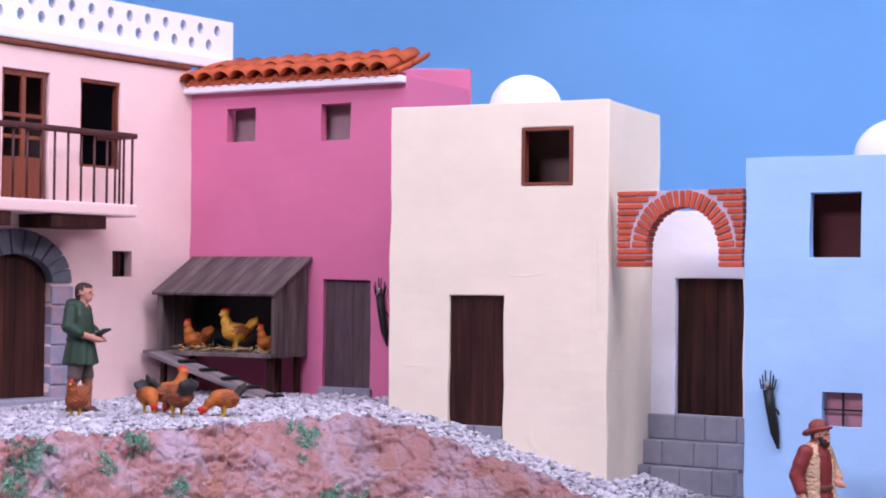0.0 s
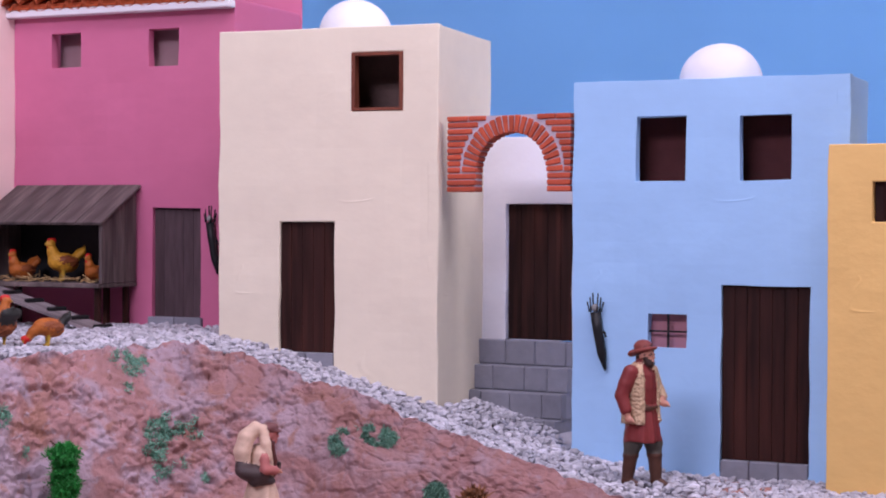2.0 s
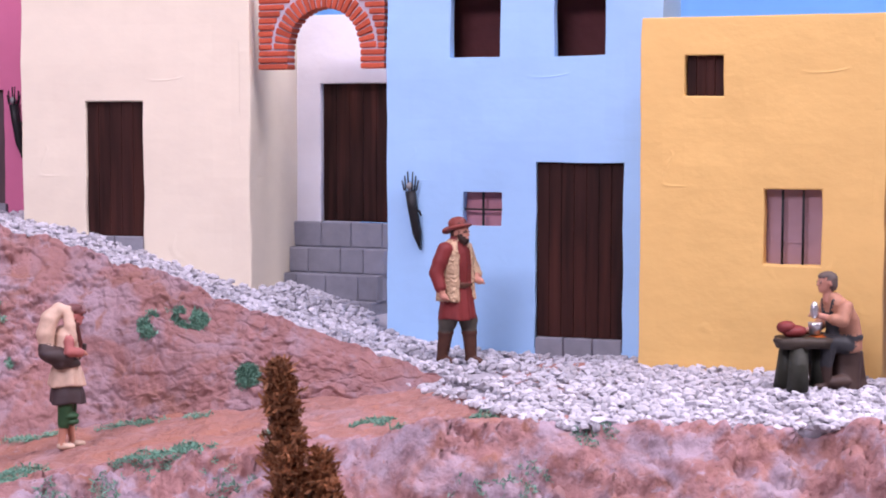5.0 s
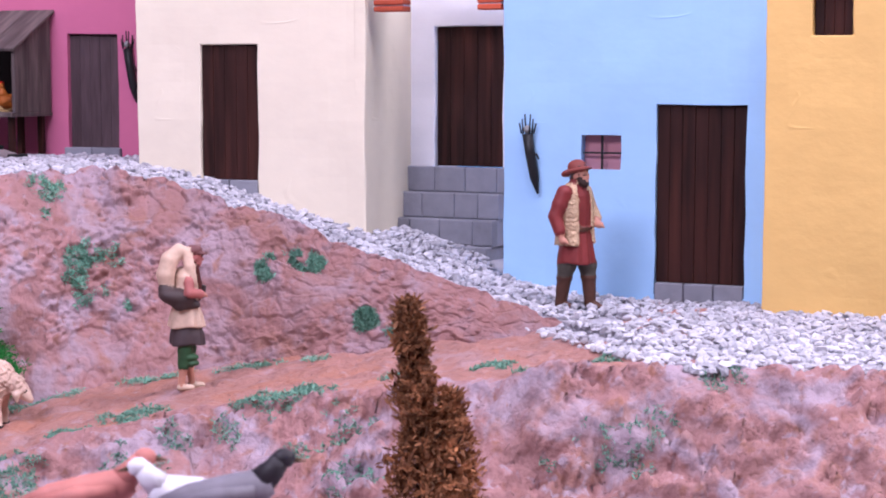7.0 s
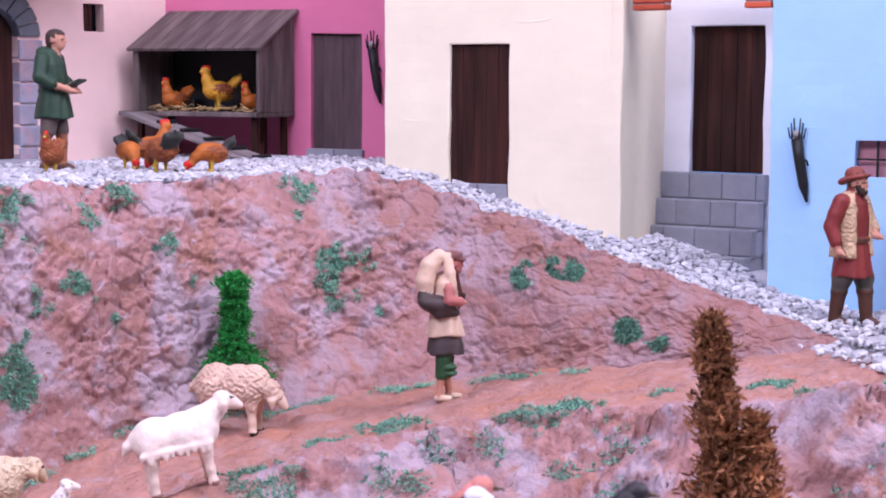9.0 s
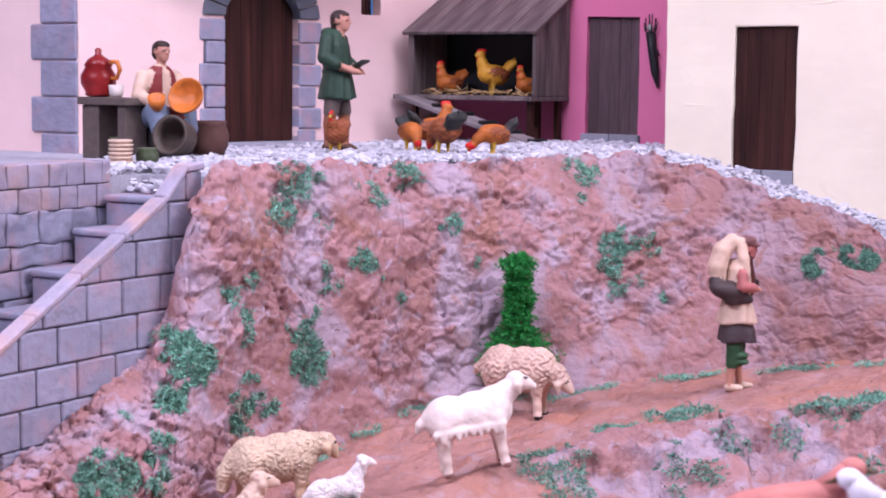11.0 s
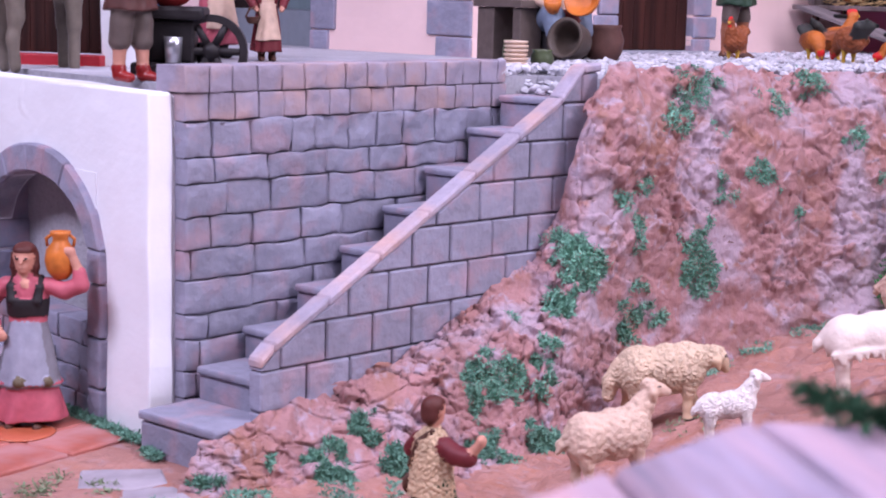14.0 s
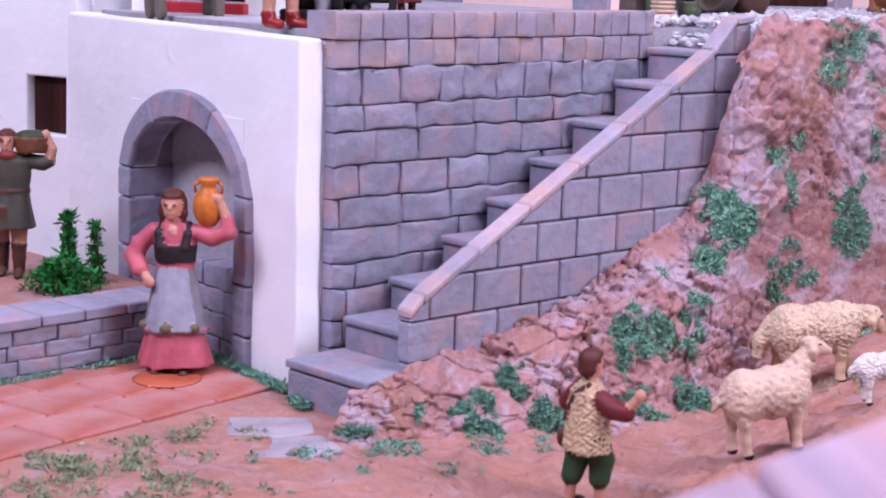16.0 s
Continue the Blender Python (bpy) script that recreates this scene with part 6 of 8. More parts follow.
# water carrier at the fountain
f = gown(4, [(0.045, 0, 0, 0.150, 0.185), (0.12, 0, 0, 0.140, 0.170), (0.25, 0, 0, 0.115, 0.140)], 7, 0.07) + blob(4, (0, 0, 0.245), (0.130, 0.172, 0.020))
f += gown(3, [(0.225, 0, 0, 0.128, 0.165), (0.36, 0, 0, 0.108, 0.138), (0.50, 0, 0, 0.086, 0.110), (0.58, 0, 0, 0.072, 0.088)], 6, 0.05)
f += gown(7, [(0.240, 0.010, 0, 0.128, 0.160), (0.36, 0.010, 0, 0.108, 0.134), (0.50, 0.008, 0, 0.088, 0.106), (0.575, 0.006, 0, 0.076, 0.086)], 5, 0.04, keep=0.95)
for a in (-1.15, -0.1, 0.85):
    f += blob(8, (0.010 + 0.128 * math.cos(a), 0.158 * math.sin(a), 0.262), (0.024, 0.026, 0.028))
f += both(lambda s: limb(6, (0.03, s * 0.06, 0.022, 0.026), (0.13, s * 0.07, 0.018, 0.022)))
f += gown(2, [(0.565, 0, 0, 0.078, 0.092), (0.65, 0, 0, 0.078, 0.100), (0.755, 0, 0, 0.068, 0.108), (0.80, 0, 0, 0.048, 0.075), (0.83, 0, 0, 0.034, 0.04)])
f += gown(5, [(0.605, 0.004, 0, 0.084, 0.098), (0.665, 0.006, 0, 0.088, 0.104), (0.700, 0.006, 0, 0.084, 0.106)]) + both(lambda s: limb(5, (0.070, s * 0.066, 0.69, 0.022), (0.052, s * 0.072, 0.76, 0.020), (0.0, s * 0.066, 0.806, 0.016), (-0.06, s * 0.06, 0.72, 0.02)))
f += both(lambda s: limb(2, (0.060, s * 0.012, 0.72, 0.012), (0.040, s * 0.046, 0.80, 0.016))) + blob(9, (0.052, 0, 0.775), (0.022, 0.022, 0.030))
f += limb(2, (0, -0.105, 0.765, 0.044), (-0.006, -0.178, 0.690, 0.046), (0.0, -0.208, 0.625, 0.048), (0.050, -0.165, 0.560, 0.044)) + limb(0, (0.050, -0.160, 0.555, 0.026), (0.085, -0.115, 0.515, 0.022)) + blob(0, (0.090, -0.110, 0.500), (0.020, 0.030, 0.030), 35)
f += limb(2, (0, 0.105, 0.765, 0.044), (0.012, 0.185, 0.740, 0.046), (0.020, 0.265, 0.775, 0.044), (0.020, 0.262, 0.84, 0.034)) + limb(0, (0.020, 0.262, 0.84, 0.026), (0.025, 0.225, 0.935, 0.022)) + blob(0, (0.030, 0.212, 0.955), (0.022, 0.034, 0.026))
f += face_of((0.020, -0.010, 0.910), 0, 1, bob=True, dark=5, big=1.10)
sculpt("figurine", f, [SKIN, AUBURN, ROSE, GREYSKIRT, paint("dusty_pink_hem", (0.44, 0.095, 0.13)), BLACKCLOTH, LEATHER, APRON, paint("ochre_patch", (0.13, 0.10, 0.06)), paint("light_skin", (0.56, 0.27, 0.20), vary=0.1)],
       stand(-0.787, 1.203, 0.8945, -72), 0.1345, "female figurine in rose blouse and grey skirt at the fountain", "figurine", cell=0.0072)
bm = bmesh.new()
lathe(bm, [(0.008, 0), (0.0155, 0.008), (0.0185, 0.018), (0.0165, 0.029), (0.0095, 0.036), (0.0085, 0.040), (0.0120, 0.044), (0.0120, 0.0465), (0.0085, 0.0465), (0.007, 0.041)], 22)
for s in (-1, 1):
    tube(bm, [(s * 0.011, 0, 0.043), (s * 0.0165, 0, 0.039), (s * 0.015, 0, 0.032)], [0.0018, 0.002, 0.0018], 6)
jug_ob = part("water_jug", bm, CLAY)
jug_ob.matrix_world = stand(-0.7655, 1.212, 1.0020, 20) @ Matrix.Diagonal((0.62, 0.62, 0.74, 1))
tagged(jug_ob, "orange clay water jug carried on a shoulder", "jug")

# potter on a bench with his wares
pz = 1.147
f = gown(4, [(0.0, -0.04, 0, 0.12, 0.12), (0.28, -0.04, 0, 0.12, 0.12)])
f += both(lambda s: limb(3, (0.0, s * 0.080, 0.330, 0.090), (0.160, s * 0.125, 0.380, 0.084), (0.205, s * 0.130, 0.250, 0.068)) + limb(4, (0.200, s * 0.130, 0.25, 0.060), (0.180, s * 0.130, 0.05, 0.045)) + limb(4, (0.17, s * 0.13, 0.03, 0.036), (0.27, s * 0.135, 0.022, 0.028)))
f += gown(2, [(0.28, -0.01, 0, 0.115, 0.135), (0.42, 0, 0, 0.100, 0.130), (0.58, 0.010, 0, 0.100, 0.150), (0.68, 0.022, 0, 0.082, 0.135), (0.725, 0.030, 0, 0.050, 0.07), (0.755, 0.034, 0, 0.036, 0.042)])
f += gown(5, [(0.30, -0.01, 0, 0.124, 0.142), (0.42, 0, 0, 0.108, 0.138), (0.58, 0.010, 0, 0.108, 0.142), (0.68, 0.022, 0, 0.090, 0.120), (0.735, 0.030, 0, 0.056, 0.066)], gap=0.32)
f += blob(5, (0.15, 0.0, 0.375), (0.09, 0.085, 0.045), 0, -8) + blob(5, (0.21, 0.03, 0.33), (0.03, 0.06, 0.06))
f += reach(2, 0, (0.012, -0.135, 0.655), (0.045, -0.205, 0.505), (0.150, -0.130, 0.450), (0.175, -0.110, 0.450), 1.2)
f += reach(2, 0, (0.012, 0.135, 0.655), (0.080, 0.205, 0.530), (0.170, 0.140, 0.520), (0.190, 0.120, 0.520), 1.2)
f += face_of((0.052, 0, 0.850), 0, 1, big=1.12)
sculpt("figurine", f, [SKIN, HAIR, CREAMCLOTH, BLUEGREY, BLACKCLOTH, REDCLOTH], stand(-0.566, 1.775, pz, -38), 0.124,
       "seated potter figurine in red vest holding orange pots", "figurine")


def pot(name, profile, mat, x, y, z, label, tilt=0, yaw=0, category="pot"):
    bm = bmesh.new()
    lathe(bm, profile, 22)
    ob = part(name, bm, mat)
    ob.matrix_world = pose(x, y, z, tilt, 0, yaw)
    return tagged(ob, label, category)


pot("clay_bowl", [(0.007, 0), (0.0136, 0.003), (0.0174, 0.010), (0.0185, 0.014), (0.0174, 0.014), (0.0153, 0.009), (0.005, 0.003)], CLAY, -0.527, 1.757, 1.2055, "large orange clay bowl held by the potter", 68, -12, "bowl")
pot("clay_cup", [(0.005, 0), (0.0080, 0.007), (0.0088, 0.014), (0.0076, 0.014), (0.005, 0.004)], CLAY, -0.557, 1.742, 1.1965, "small orange clay cup in the potter's hand", 30, 10, "cup")
table = thing("bench_table", stand(-0.606, 1.763, pz, -32), "dark grey wooden table set with pottery", "table")
part("top", boxed(-0.036, 0.036, -0.018, 0.018, 0.053, 0.0605), GREYCLOTH, table, bevel=0.001)
for x0, x1 in ((-0.033, -0.008), (0.020, 0.031)):
    part("leg", boxed(x0, x1, -0.014, 0.014, 0.0, 0.0528), GREYCLOTH, table, bevel=0.001)
pot("red_teapot", [(0.009, 0), (0.0135, 0.002), (0.012, 0.004), (0.0172, 0.013), (0.0172, 0.021), (0.0125, 0.029), (0.0140, 0.031), (0.010, 0.037), (0.005, 0.040), (0.0028, 0.042), (0.0035, 0.046), (0.001, 0.048)],
    REDGLAZE, -0.6235, 1.766, pz + 0.0607, "dark red glazed lidded pot on the table", 0, 0, "pot")
bm = bmesh.new()
tube(bm, [(0, 0, 0.012), (0.009, 0, 0.012), (0.012, 0, 0.004), (0.008, 0, -0.004), (0.002, 0, -0.004)], [0.0022, 0.0024, 0.0024, 0.0022, 0.002], 8)
hd = part("pot_handle", bm, CLAY)
hd.matrix_world = stand(-0.609, 1.758, pz + 0.083, -20)
tagged(hd, "orange clay pot handle ring beside the red pot", "handle")
pot("white_cup", [(0.0055, 0), (0.0068, 0.004), (0.0075, 0.012), (0.0065, 0.012), (0.005, 0.002)], paint("white_glaze", (0.6, 0.52, 0.48)), -0.600, 1.749, pz + 0.0607, "small white cup on the table", 0, 0, "cup")
plates = thing("plate_stack", stand(-0.5535, 1.615, pz + 0.003, 0), "stack of pale clay plates on the terrace edge", "plates")
for k in range(6):
    bm = bmesh.new()
    lathe(bm, [(0.0085, 0), (0.0105, 0.0012), (0.0112, 0.0030), (0.0100, 0.0034), (0.0085, 0.0032)], 20)
    part("plate", bm, PALECLAY, plates, m=Matrix.Translation((0.0004 * math.sin(k * 2.1), 0, 0.0037 * k)))
pot("green_jar", [(0.007, 0), (0.0105, 0.006), (0.0105, 0.011), (0.0085, 0.015), (0.0095, 0.017), (0.008, 0.017)], GREENGLAZE, -0.5365, 1.640, pz, "small olive green glazed jar", 0, 0, "jar")
pot("large_jar", [(0.012, 0), (0.019, 0.012), (0.0205, 0.024), (0.017, 0.034), (0.0185, 0.038), (0.015, 0.038), (0.013, 0.034)], BROWNCLAY, -0.520, 1.795, pz, "large brown clay jar beside the potter", 0, 0, "jar")
pot("tilted_jar", [(0.009, 0), (0.0165, 0.010), (0.0185, 0.022), (0.0185, 0.030), (0.0200, 0.033), (0.0165, 0.033), (0.015, 0.022), (0.006, 0.006)], paint("dark_olive_clay", (0.085, 0.062, 0.05)),
    -0.529, 1.752, pz + 0.019, "dark clay jar lying on its side", 78, -18, "jar")
pot("green_jar", [(0.006, 0), (0.009, 0.006), (0.009, 0.013), (0.0075, 0.020), (0.008, 0.022), (0.007, 0.022)], GREENGLAZE, -0.600, 1.752, pz, "slim olive green jar under the table", 0, 0, "jar")


# figures on the upper terrace
def dressed(x, y, z, yaw, size, mats, label, tray=False):
    f = gown(3, [(0.095, 0, 0, 0.135, 0.150), (0.22, 0, 0, 0.120, 0.136), (0.42, 0, 0, 0.100, 0.115), (0.56, 0, 0, 0.076, 0.092)], 7, 0.07)
    f += gown(4, [(0.21, 0.014, 0, 0.136, 0.140), (0.40, 0.014, 0, 0.104, 0.112), (0.565, 0.010, 0, 0.080, 0.088)], 6, 0.06, keep=1.0) + gown(4, [(0.56, 0.010, 0, 0.078, 0.080), (0.72, 0.012, 0, 0.076, 0.072)], keep=0.9)
    f += both(lambda s: limb(5, (0, s * 0.05, 0.14, 0.036), (0.01, s * 0.05, 0.03, 0.034), (0.075, s * 0.055, 0.022, 0.026)))
    f += gown(2, [(0.55, 0, 0, 0.080, 0.094), (0.66, 0, 0, 0.078, 0.108), (0.765, 0, 0, 0.068, 0.114), (0.82, 0, 0, 0.036, 0.05)])
    low = 0.62 if tray else 0.52
    f += both(lambda s: reach(2, 0, (0, s * 0.112, 0.765), (0.015, s * 0.165, 0.62), (0.10, s * 0.125, low), (0.118, s * 0.115, low - 0.01), 1.05))
    f += gown(5, [(low, 0.16, 0, 0.10, 0.15), (low + 0.03, 0.16, 0, 0.125, 0.175)]) if tray else gown(5, [(0.375, 0.12, -0.15, 0.045, 0.05), (0.44, 0.12, -0.15, 0.066, 0.072)]) + limb(5, (0.12, -0.215, 0.44, 0.010), (0.12, -0.18, 0.52, 0.010), (0.12, -0.12, 0.52, 0.010), (0.12, -0.085, 0.44, 0.010))
    f += face_of((0.012, 0, 0.905), 0, 1, bob=True)
    return sculpt("figurine", f, mats, stand(x, y, z, yaw), size, label, "figurine")


dressed(-0.822, 1.668, 1.1425, -55, 0.0965, [SKIN, AUBURN, WINE, WINE, CREAMCLOTH, LEATHER], "girl figurine in wine red dress with cream apron")
dressed(-0.893, 1.700, 1.1425, -35, 0.140, [SKIN, HAIR, ROSE, ROSE, CREAMCLOTH, BLACKCLOTH], "woman figurine in rose dress and pale apron carrying a tray", True)
dressed(-0.950, 2.145, 1.1865, -60, 0.130, [SKIN, HAIR, WINE, WINE, WINE, BLACKCLOTH], "dark red dressed figurine standing in the passage")

# grinder with wheel
f = both(lambda s: limb(3, (0, s * 0.05, 0.46, 0.066), (0.006 + s * 0.02, s * 0.054, 0.33, 0.062), (s * 0.03, s * 0.052, 0.225, 0.060)) + limb(0, (s * 0.03, s * 0.052, 0.22, 0.040), (s * 0.04, s * 0.05, 0.06, 0.030)) + blob(4, (s * 0.04, s * 0.05, 0.07), (0.042, 0.040, 0.034)) + limb(4, (s * 0.04, s * 0.05, 0.034, 0.036), (s * 0.04 + 0.08, s * 0.055, 0.022, 0.028)))
f += gown(2, [(0.40, 0, 0, 0.138, 0.142), (0.54, 0, 0, 0.108, 0.122), (0.66, 0, 0, 0.104, 0.136), (0.77, 0, 0, 0.088, 0.132), (0.83, 0, 0, 0.05, 0.07)], 6, 0.05)
f += both(lambda s: reach(2, 0, (0, s * 0.125, 0.775), (0.05, s * 0.165, 0.61), (0.15, s * 0.09, 0.56), (0.17, s * 0.08, 0.55), 1.1))
f += face_of((0.02, 0, 0.905), 0, 1)
sculpt("figurine", f, [SKIN, HAIR, paint("brown_jacket", (0.09, 0.035, 0.03)), GREYCLOTH, REDGLAZE], stand(-0.738, 1.264, 1.1425, -10), 0.128, "standing figurine in brown jacket and red shoes", "figurine")
grinder = thing("grinding_machine", stand(-0.6945, 1.3070, 1.137, 18), "black grinding machine with spoked wheel and tin cup", "machine")
part("base", boxed(-0.058, -0.014, -0.016, 0.016, 0.009, 0.0185), BLACKCLOTH, grinder, bevel=0.002)
part("body", boxed(-0.052, -0.012, -0.008, 0.014, 0.0187, 0.050), BLACKCLOTH, grinder, bevel=0.002)
part("top", boxed(-0.056, -0.004, -0.014, 0.016, 0.0502, 0.060), BLACKCLOTH, grinder, bevel=0.003)
part("axle_block", boxed(-0.0115, 0.004, 0.001, 0.012, 0.012, 0.034), BLACKCLOTH, grinder, bevel=0.002)
for x in (-0.050, -0.020):
    bm = bmesh.new()
    tube(bm, [(x, 0, 0.010), (x - 0.002, 0, 0.0)], [0.004, 0.0045], 8)
    part("leg", bm, BLACKCLOTH, grinder)
bm = bmesh.new()
R, N = 0.0272, 28
prof = [(R, -0.003), (R, 0.003), (R - 0.0055, 0.003), (R - 0.0055, -0.003)]
vs = [[bm.verts.new((r * math.cos(k * math.tau / N), y, r * math.sin(k * math.tau / N))) for r, y in prof] for k in range(N)]
for k in range(N):
    for i in range(4):
        bm.faces.new((vs[k][i], vs[k][(i + 1) % 4], vs[(k + 1) % N][(i + 1) % 4], vs[(k + 1) % N][i]))
wheel = part("wheel", bm, BLACKCLOTH, grinder, m=Matrix.Translation((0.0, -0.004, 0.0275)))
for k in range(6):
    a = k * math.tau / 6
    bm = bmesh.new()
    tube(bm, [(0.004 * math.cos(a), 0, 0.004 * math.sin(a)), (0.0225 * math.cos(a), 0, 0.0225 * math.sin(a))], [0.0034, 0.0028], 6)
    part("spoke", bm, BLACKCLOTH, wheel)
bm = bmesh.new()
ball(bm, (0, 0, 0), (0.007, 0.006, 0.007), 0, 12)
part("hub", bm, BLACKCLOTH, wheel)
bm = bmesh.new()
lathe(bm, [(0.0060, 0), (0.0064, 0.012), (0.0070, 0.019), (0.0063, 0.019), (0.0050, 0.002)], 18)
part("tin_cup", bm, SILVER, grinder, "silver tin cup", m=Matrix.Translation((-0.0265, -0.013, 0.0188)))
bm = bmesh.new()
ball(bm, (0, 0, 0), (0.021, 0.008, 0.021), 0, 16)
part("grindstone", bm, paint("red_stone", (0.30, 0.02, 0.025)), grinder, "red rounded grindstone", m=Matrix.Translation((-0.032, 0.004, 0.0795)))


# donkey behind the fountain wall
f = blob(0, (-0.20, 0, 0.66), (0.26, 0.17, 0.19)) + blob(0, (0.10, 0, 0.66), (0.28, 0.175, 0.19))
f += limb(0, (0.28, 0, 0.74, 0.14), (0.46, 0, 0.95, 0.095), (0.52, 0, 1.00, 0.085)) + limb(0, (0.52, 0, 1.0, 0.085), (0.66, 0, 0.92, 0.06), (0.73, 0, 0.87, 0.052))
f += both(lambda s: limb(0, (0.48, s * 0.05, 1.05, 0.03), (0.42, s * 0.09, 1.20, 0.036), (0.40, s * 0.10, 1.26, 0.012)))
f += both(lambda s: limb(0, (-0.32, s * 0.09, 0.60, 0.11), (-0.30, s * 0.095, 0.36, 0.065), (-0.33, s * 0.09, 0.20, 0.048), (-0.31, s * 0.09, 0.02, 0.050)) + limb(0, (0.24, s * 0.09, 0.58, 0.10), (0.25, s * 0.09, 0.32, 0.056), (0.25, s * 0.09, 0.02, 0.048)))
f += limb(0, (-0.44, 0, 0.72, 0.03), (-0.50, 0, 0.5, 0.025), (-0.50, 0, 0.3, 0.035))
sculpt("donkey_figurine", f, [paint("grey_brown_hide", (0.15, 0.122, 0.10))], stand(-0.892, 1.388, 1.142, 62), 0.118, "grey brown donkey figurine behind the white wall", "donkey", cell=0.012, blend=0.05, wide=0.82)

# porter in the yard by the white house
f = both(lambda s: limb(0, (s * 0.02, s * 0.056, 0.42, 0.056), (s * 0.025, s * 0.056, 0.26, 0.046)) + shod(0, 4, (s * 0.02, s * 0.056, 0.34), (s * 0.03, s * 0.056, 0.235), (s * 0.035, s * 0.056, 0.045), 0.054, 0.215, 0.07))
f += gown(2, [(0.330, 0, 0, 0.142, 0.152), (0.45, 0, 0, 0.120, 0.132), (0.575, 0, 0, 0.096, 0.118), (0.68, 0, 0, 0.098, 0.132), (0.78, 0, 0, 0.086, 0.130), (0.83, 0, 0, 0.050, 0.07)], 7, 0.05) + gown(4, [(0.570, 0, 0, 0.102, 0.124), (0.590, 0, 0, 0.102, 0.124)])
f += blob(7, (0.045, -0.005, 0.815), (0.052, 0.055, 0.040)) + slab(4, (0.10, -0.04, 0.44), (0.03, 0.035, 0.05))
f += reach(2, 0, (0, -0.125, 0.770), (-0.01, -0.175, 0.63), (0.06, -0.15, 0.51), (0.075, -0.14, 0.49), 1.1)
f += limb(2, (0, 0.120, 0.775, 0.050), (0.012, 0.200, 0.765, 0.050), (0.018, 0.235, 0.775, 0.042)) + limb(0, (0.018, 0.245, 0.775, 0.034), (0.020, 0.262, 0.86, 0.028), (0.022, 0.235, 0.935, 0.022)) + blob(0, (0.024, 0.225, 0.955), (0.026, 0.026, 0.034))
f += gown(5, [(0.835, 0.012, 0.135, 0.068, 0.090), (0.935, 0.012, 0.135, 0.080, 0.108)]) + blob(6, (0.012, 0.135, 0.945), (0.070, 0.095, 0.040))
f += face_of((0.018, -0.010, 0.905), 0, 1, big=1.05)
sculpt("figurine", f, [SKIN, AUBURN, OLIVE, OLIVE, LEATHER, paint("woven_basket", (0.16, 0.06, 0.028), bump=1.0), paint("dark_fruit_green", (0.035, 0.045, 0.022)), REDCLOTH], stand(-0.990, 1.279, 0.9312, -62), 0.121, "figurine in olive tunic carrying a basket on his shoulder", "figurine")
tagged(part("yard_ground", boxed(0.0, PL_, 0.0475, 0.40, 0.86, 0.931), M_EARTH, m=facade(pw0, pw1)), "sandy raised yard behind the planter wall", "yard", kind="structure")

# ---- hen coop ----
coop = thing("hen_coop", facade(PA, PB), "weathered grey wooden hen coop on legs with ramp", "hen coop")
CU0, CU1, CV, CZ0, CZ1, CZT = 0.012, 0.203, -0.085, 1.2095, 1.2890, 1.336
part("floor", boxed(CU0 - 0.020, CU1, CV - 0.008, -0.003, CZ0 - 0.006, CZ0), M_GREYWOOD, coop, bevel=0.001)
# black puts the shade inside the coop into the board's colour
part("back_board", boxed(CU0 + 0.004, CU1 - 0.004, -0.008, -0.004, CZ0, CZT - 0.006), M_BLACK, coop, "black back board for the coop's inner shade")
for x0 in (CU0, CU1 - 0.005):
    for k in range(3):
        v0, v1 = CV + (0.081 / 3) * k, CV + (0.081 / 3) * (k + 1)
        h0 = CZ1 + (CZT - CZ1) * (v0 - CV) / 0.085
        h1 = CZ1 + (CZT - CZ1) * (v1 - CV) / 0.085
        bm = bmesh.new()
        vs = [bm.verts.new(c) for c in ((x0, v0 + 0.0004, CZ0), (x0 + 0.005, v0 + 0.0004, CZ0), (x0 + 0.005, v1 - 0.0004, CZ0), (x0, v1 - 0.0004, CZ0),
                                        (x0, v0 + 0.0004, h0), (x0 + 0.005, v0 + 0.0004, h0), (x0 + 0.005, v1 - 0.0004, h1), (x0, v1 - 0.0004, h1))]
        for f in ((0, 3, 2, 1), (4, 5, 6, 7), (0, 1, 5, 4), (1, 2, 6, 5), (2, 3, 7, 6), (3, 0, 4, 7)):
            bm.faces.new([vs[i] for i in f])
        part("side_board", bm, M_GREYWOOD, coop, bevel=0.0007, segs=1)
part("front_post", boxed(CU0, CU0 + 0.009, CV - 0.003, CV + 0.003, CZ0, CZ1), M_GREYWOOD, coop, bevel=0.001)
part("front_post", boxed(CU1 - 0.003, CU1 + 0.002, CV - 0.003, CV + 0.003, CZ0, CZ1), M_GREYWOOD, coop, bevel=0.001)
slope = math.atan2(CZT - CZ1, 0.085)
for k in range(5):
    w = (CU1 - CU0 + 0.012) / 5
    m = Matrix.Translation((CU0 - 0.006 + k * w, CV - 0.008, CZ1 - 0.004)) @ Matrix.Rotation(slope, 4, "X")
    part("roof_board", boxed(0.0008, w - 0.0008, 0, 0.106, 0, 0.0045), M_ROOFWOOD, coop, m=m, bevel=0.0008, segs=1)
for u, v in ((CU0 + 0.006, CV + 0.006), (CU1 - 0.010, CV + 0.006), (CU0 + 0.006, -0.014), (CU1 - 0.010, -0.014), (CU1 - 0.030, -0.030)):
    part("leg", boxed(u - 0.0035, u + 0.0035, v - 0.0035, v + 0.0035, 1.145, CZ0 - 0.006), M_DOOR, coop)
rx0, rz0, rx1, rz1 = 0.024, CZ0 - 0.001, 0.250, 1.150
ang = math.atan2(rz1 - rz0, rx1 - rx0)
